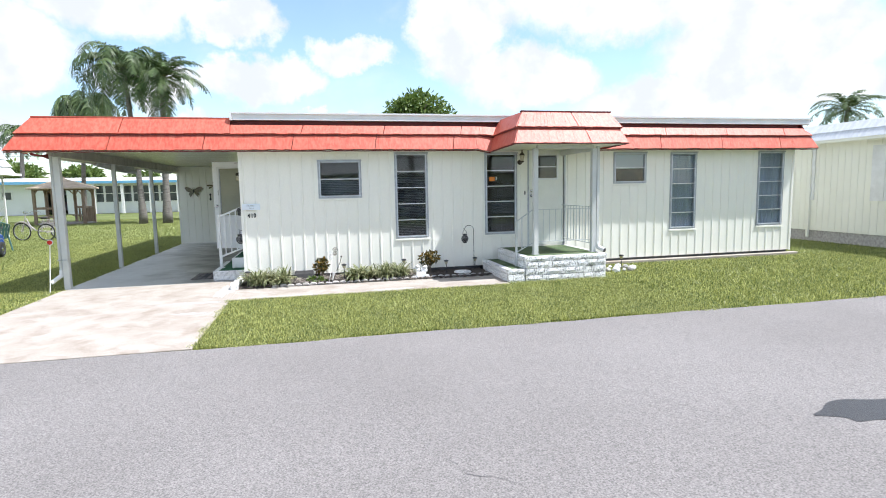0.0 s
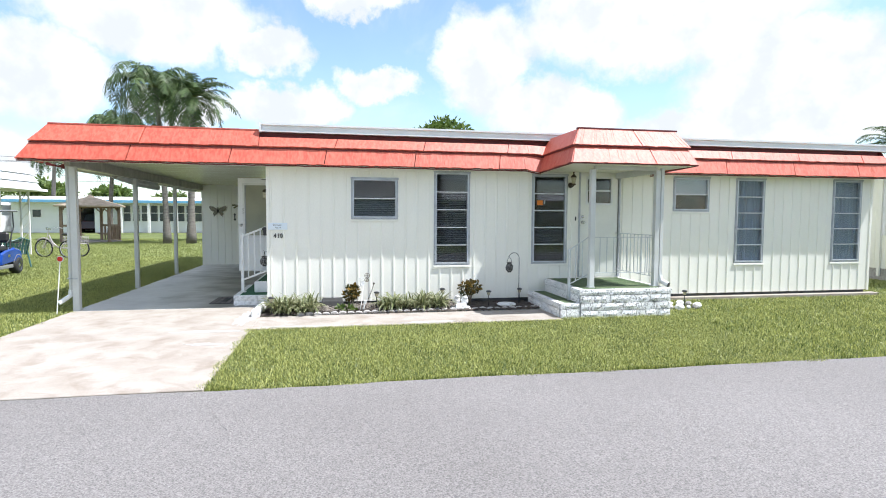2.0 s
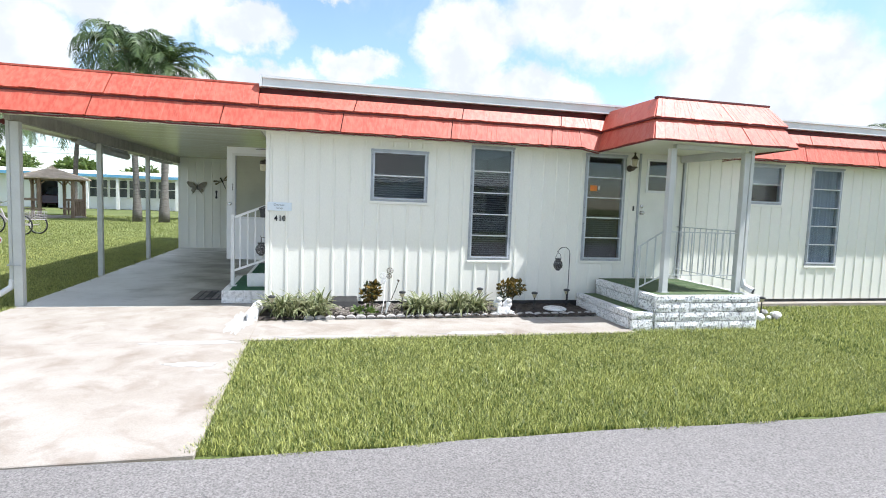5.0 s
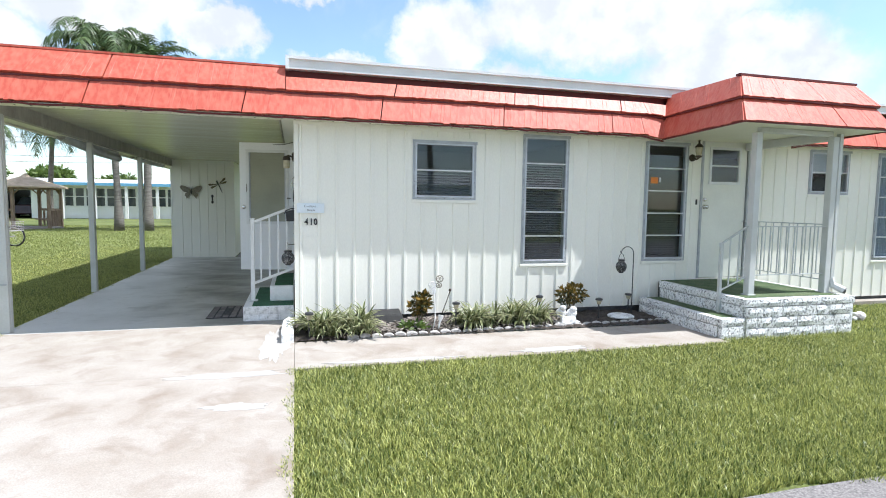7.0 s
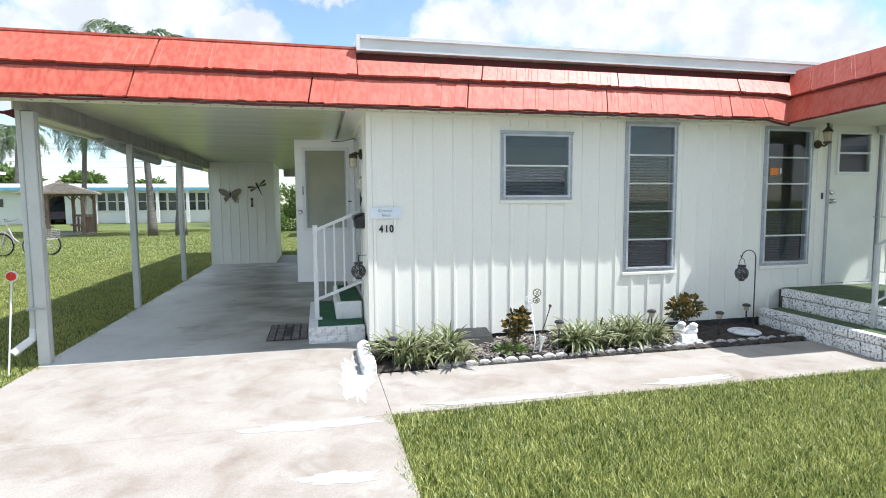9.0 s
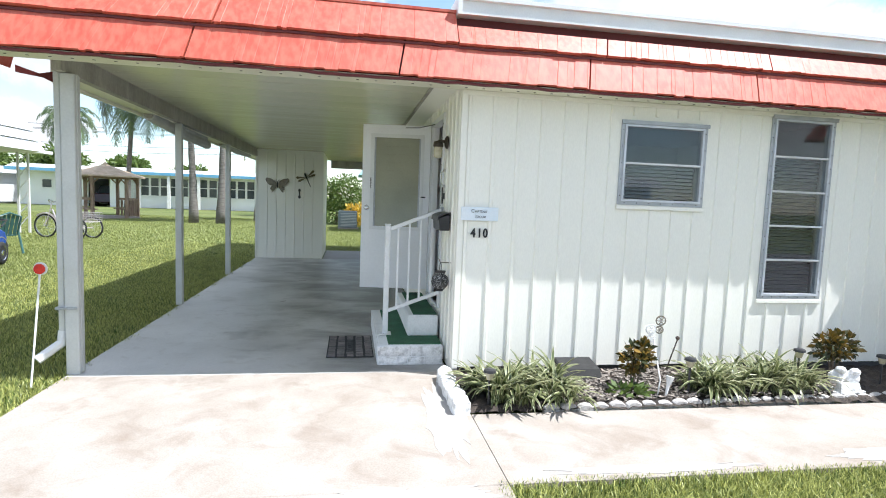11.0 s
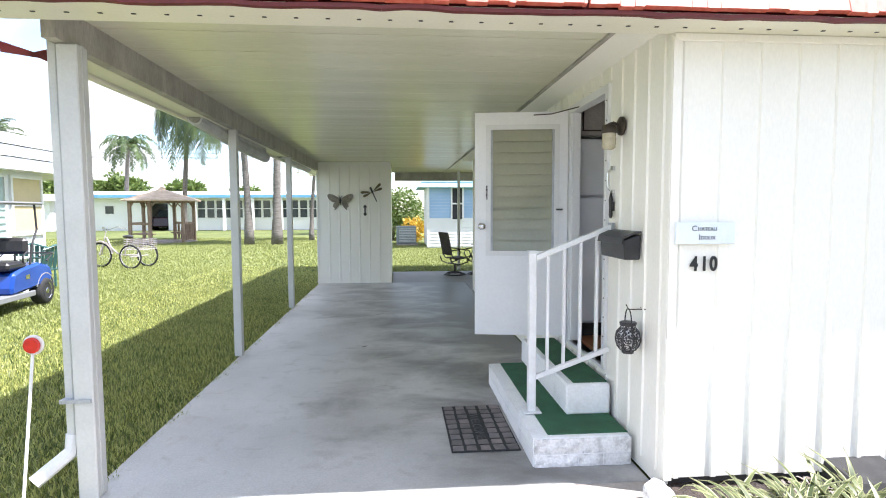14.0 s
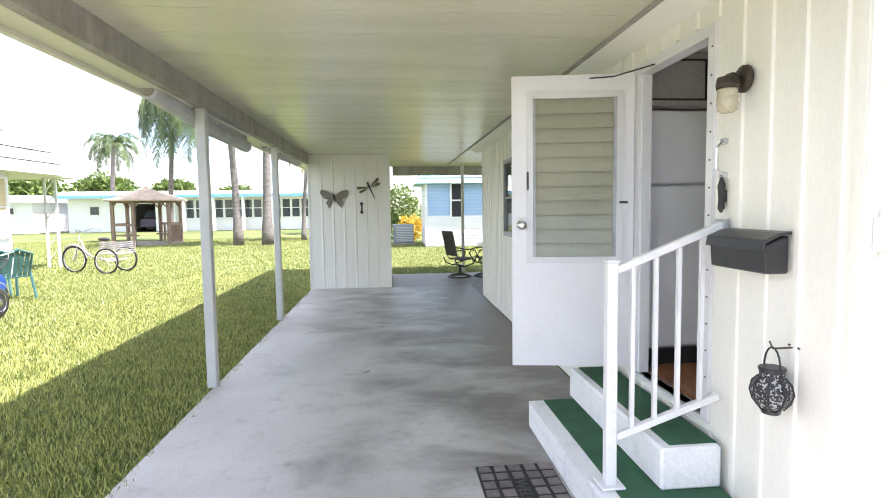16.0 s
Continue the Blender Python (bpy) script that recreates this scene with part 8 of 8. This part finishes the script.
tri = thing("tricycle", (0, 0, 0), "silver adult tricycle with a rear basket on the lawn", "tricycle")
wheel_parts(tri, -0.62, 0.0, 0.32)
wheel_parts(tri, 0.52, -0.34, 0.3)
wheel_parts(tri, 0.52, 0.34, 0.3)
part("frame", Shape().tube([(-0.42, 0, 0.8), (-0.3, 0, 0.52), (-0.1, 0, 0.36), (0.12, 0, 0.32), (0.5, 0, 0.32)], 0.025, 8).tube([(0.1, 0, 0.32), (0.2, 0, 0.78)], 0.02, 8), TRIKE, tri)
part("fork", Shape().tube([(-0.42, 0, 0.98), (-0.5, 0, 0.68), (-0.62, 0.05, 0.32)], 0.016, 6).tube([(-0.5, 0, 0.68), (-0.62, -0.05, 0.32)], 0.016, 6), TRIKE, tri)
part("handlebar", Shape().tube([(-0.1, -0.32, 1.02), (-0.3, -0.28, 1.08), (-0.42, -0.1, 1.0), (-0.42, 0.1, 1.0), (-0.3, 0.28, 1.08), (-0.1, 0.32, 1.02)], 0.013, 6), CHROME, tri)
part("mudguard", Shape().tube([(-0.62 + 0.36 * math.cos(a), 0, 0.32 + 0.36 * math.sin(a)) for a in np.linspace(0.1, 2.3, 10)], 0.03, 6), TRIKE, tri)
part("saddle", Shape().blob((0.22, 0, 0.82), (0.15, 0.1, 0.05), 12, 8), SEAT, tri)
part("axle", Shape().tube([(0.52, -0.34, 0.3), (0.52, 0.34, 0.3)], 0.018, 6), TRIKE, tri)
bk = Shape()
for k in range(6):
    z = 0.5 + 0.05 * k
    bk.tube([(0.3, -0.28, z), (0.85, -0.28, z), (0.85, 0.28, z), (0.3, 0.28, z), (0.3, -0.28, z)], 0.006, 4)
for k in range(8):
    x = 0.3 + 0.55 * k / 7
    bk.tube([(x, -0.28, 0.75), (x, -0.28, 0.48), (x, 0.28, 0.48), (x, 0.28, 0.75)], 0.005, 4)
part("basket", bk, TRIKE, tri, "wire basket")
tri.matrix_world = pose(-11.1, 24.3, 0.0, 0, 0, -12) @ Matrix.Scale(1.07, 4)

# ---- neighbour beyond the house's right end ----
NX = 14.1
SILVER = mat("silver_shingle_coating", (0.72, 0.74, 0.78), (0.60, 0.62, 0.66), 0.5, 3, 20, 0.6, stretch=(1, 3, 1))
CREAM2 = mat("cream_vertical_siding", (0.85, 0.84, 0.75), (0.81, 0.80, 0.71), 0.6, 1, 60, 0.06, grain=0.03)
nh = thing("next_door_house", (18, 9, 0), "cream next-door house with silver-coated mansard roof", "house")
nw = part("wall", Shape().box(NX, NX + 7, 3.0, 15.0, 0.3, 2.85), CREAM2, nh)
part("foundation", Shape().box(NX + 0.03, NX + 6.9, 3.05, 14.95, -0.02, 0.3), STONE_G, nh, "grey block foundation")
y = 3.2
while y < 14.9:
    part("batten", Shape().box(NX - 0.008, NX, y - 0.008, y + 0.008, 0.31, 2.84), CREAM2, nw)
    y += 0.2
for z0, z1, a, b in ((2.88, 3.12, 0.4, 0.22), (3.1, 3.34, 0.26, 0.06)):
    part("roof_course", Shape().hexa([(NX - a, 2.6, z0), (NX + 7.4, 2.6, z0), (NX + 7.4, 15.4, z0), (NX - a, 15.4, z0)], [(NX - b, 2.8, z1), (NX + 7.2, 2.8, z1), (NX + 7.2, 15.2, z1), (NX - b, 15.2, z1)]), SILVER, nh)
part("fascia", Shape().box(NX - 0.38, NX - 0.34, 2.6, 15.4, 2.8, 2.88).box(NX - 0.34, NX, 2.6, 15.4, 2.83, 2.86), CREAM2, nh)
part("shutter", Shape().box(NX - 0.04, NX - 0.002, 10.85, 11.2, 1.2, 2.65), WHITE_PL, nh, "white shutter")
w_ = part("window", Shape().grid(9.5, 10.83, 1.2, 2.6, [(9.57, 10.76, 1.27, 1.88), (9.57, 10.76, 1.94, 2.53)], NX - 0.05, NX - 0.003, along_y), WHITE_PL, nh)
part("pane", Shape().box(NX - 0.03, NX - 0.02, 9.57, 10.76, 1.27, 2.53), DARK_GLASS, w_)
part("downspout", Shape().box(NX - 0.07, NX - 0.01, 13.0, 13.07, 0.1, 2.83), CREAM2, nh)
part("corner_board", Shape().box(NX - 0.03, NX - 0.002, 12.9, 13.0, 1.2, 2.8), WHITE_PL, nh)

# ---- lawn blades ----
grng = np.random.default_rng(11)


def blades(name, x0, x1, y0, y1, per, height, width, keep=None, k=3, label="short thick green lawn grass", material=GRASS):
    n = int((x1 - x0) * (y1 - y0) * per)
    x, y = grng.uniform(x0, x1, n), grng.uniform(y0, y1, n)
    if keep is not None:
        ok = keep(x, y)
        x, y = x[ok], y[ok]
        n = len(x)
    az, h = grng.uniform(0, 2 * math.pi, n), height * grng.uniform(0.55, 1.25, n)
    tilt = grng.uniform(0.3, 2.0, n)
    wd = width * grng.uniform(0.7, 1.3, n)
    face = az + grng.uniform(-0.9, 0.9, n) + math.pi / 2
    out = np.zeros((n, k, 2, 3))
    for i in range(k):
        s = i / (k - 1)
        r, z = h * tilt * s ** 1.6, h * s * (1 - 0.25 * tilt * s) - 0.03 * (1 - s)
        cx, cy = x + r * np.cos(az), y + r * np.sin(az)
        w = wd * (1 - 0.85 * s)
        out[:, i, 0] = np.stack([cx - w * np.cos(face), cy - w * np.sin(face), z], 1)
        out[:, i, 1] = np.stack([cx + w * np.cos(face), cy + w * np.sin(face), z], 1)
    at = ((x0 + x1) / 2, (y0 + y1) / 2, -0.02)
    ob = soup(name, out, material, None, at)
    tagged(ob, label, "grass", kind="stuff")


def clear_of_road(x, y):
    return y > 6.04 + 0.05 * np.sin(2.3 * x) + 0.04 * np.sin(7.1 * x) + 0.02


blades("lawn_grass", -1.74, 5.2, 5.9, 8.89, 8600, 0.025, 0.0046, lambda x, y: clear_of_road(x, y) & (x > -1.70 + 0.03 * np.sin(6.1 * y) + 0.02 * np.sin(17 * y)))
blades("lawn_grass", 5.2, 13.9, 5.9, 10.5, 2700, 0.024, 0.006, clear_of_road)
blades("lawn_grass", 3.15, 5.2, 8.8, 9.12, 3000, 0.038, 0.005)
blades("lawn_grass", 11.2, 14.0, 10.5, 16.0, 700, 0.036, 0.01, material=GRASS_FAR)
blades("lawn_grass", -8.2, -4.76, 6.0, 20.0, 3200, 0.022, 0.0056, lambda x, y: (y > 6.05) & (x < -4.83 + 0.03 * np.sin(5.3 * y) + 0.025 * np.sin(13 * y) + 0.02 * np.sin(31 * y)))
blades("lawn_grass", -8.2, -4.87, 20.0, 24.0, 1500, 0.026, 0.0075)
blades("lawn_grass", -14.0, -8.2, 6.1, 24.0, 1000, 0.026, 0.009, k=2, material=GRASS_FAR)
blades("lawn_grass", -24.0, -4.9, 24.0, 42.0, 320, 0.03, 0.015, k=2, material=GRASS_FAR)
blades("lawn_grass", -4.9, 2.0, 22.12, 36.0, 600, 0.028, 0.01, k=2, material=GRASS_FAR)
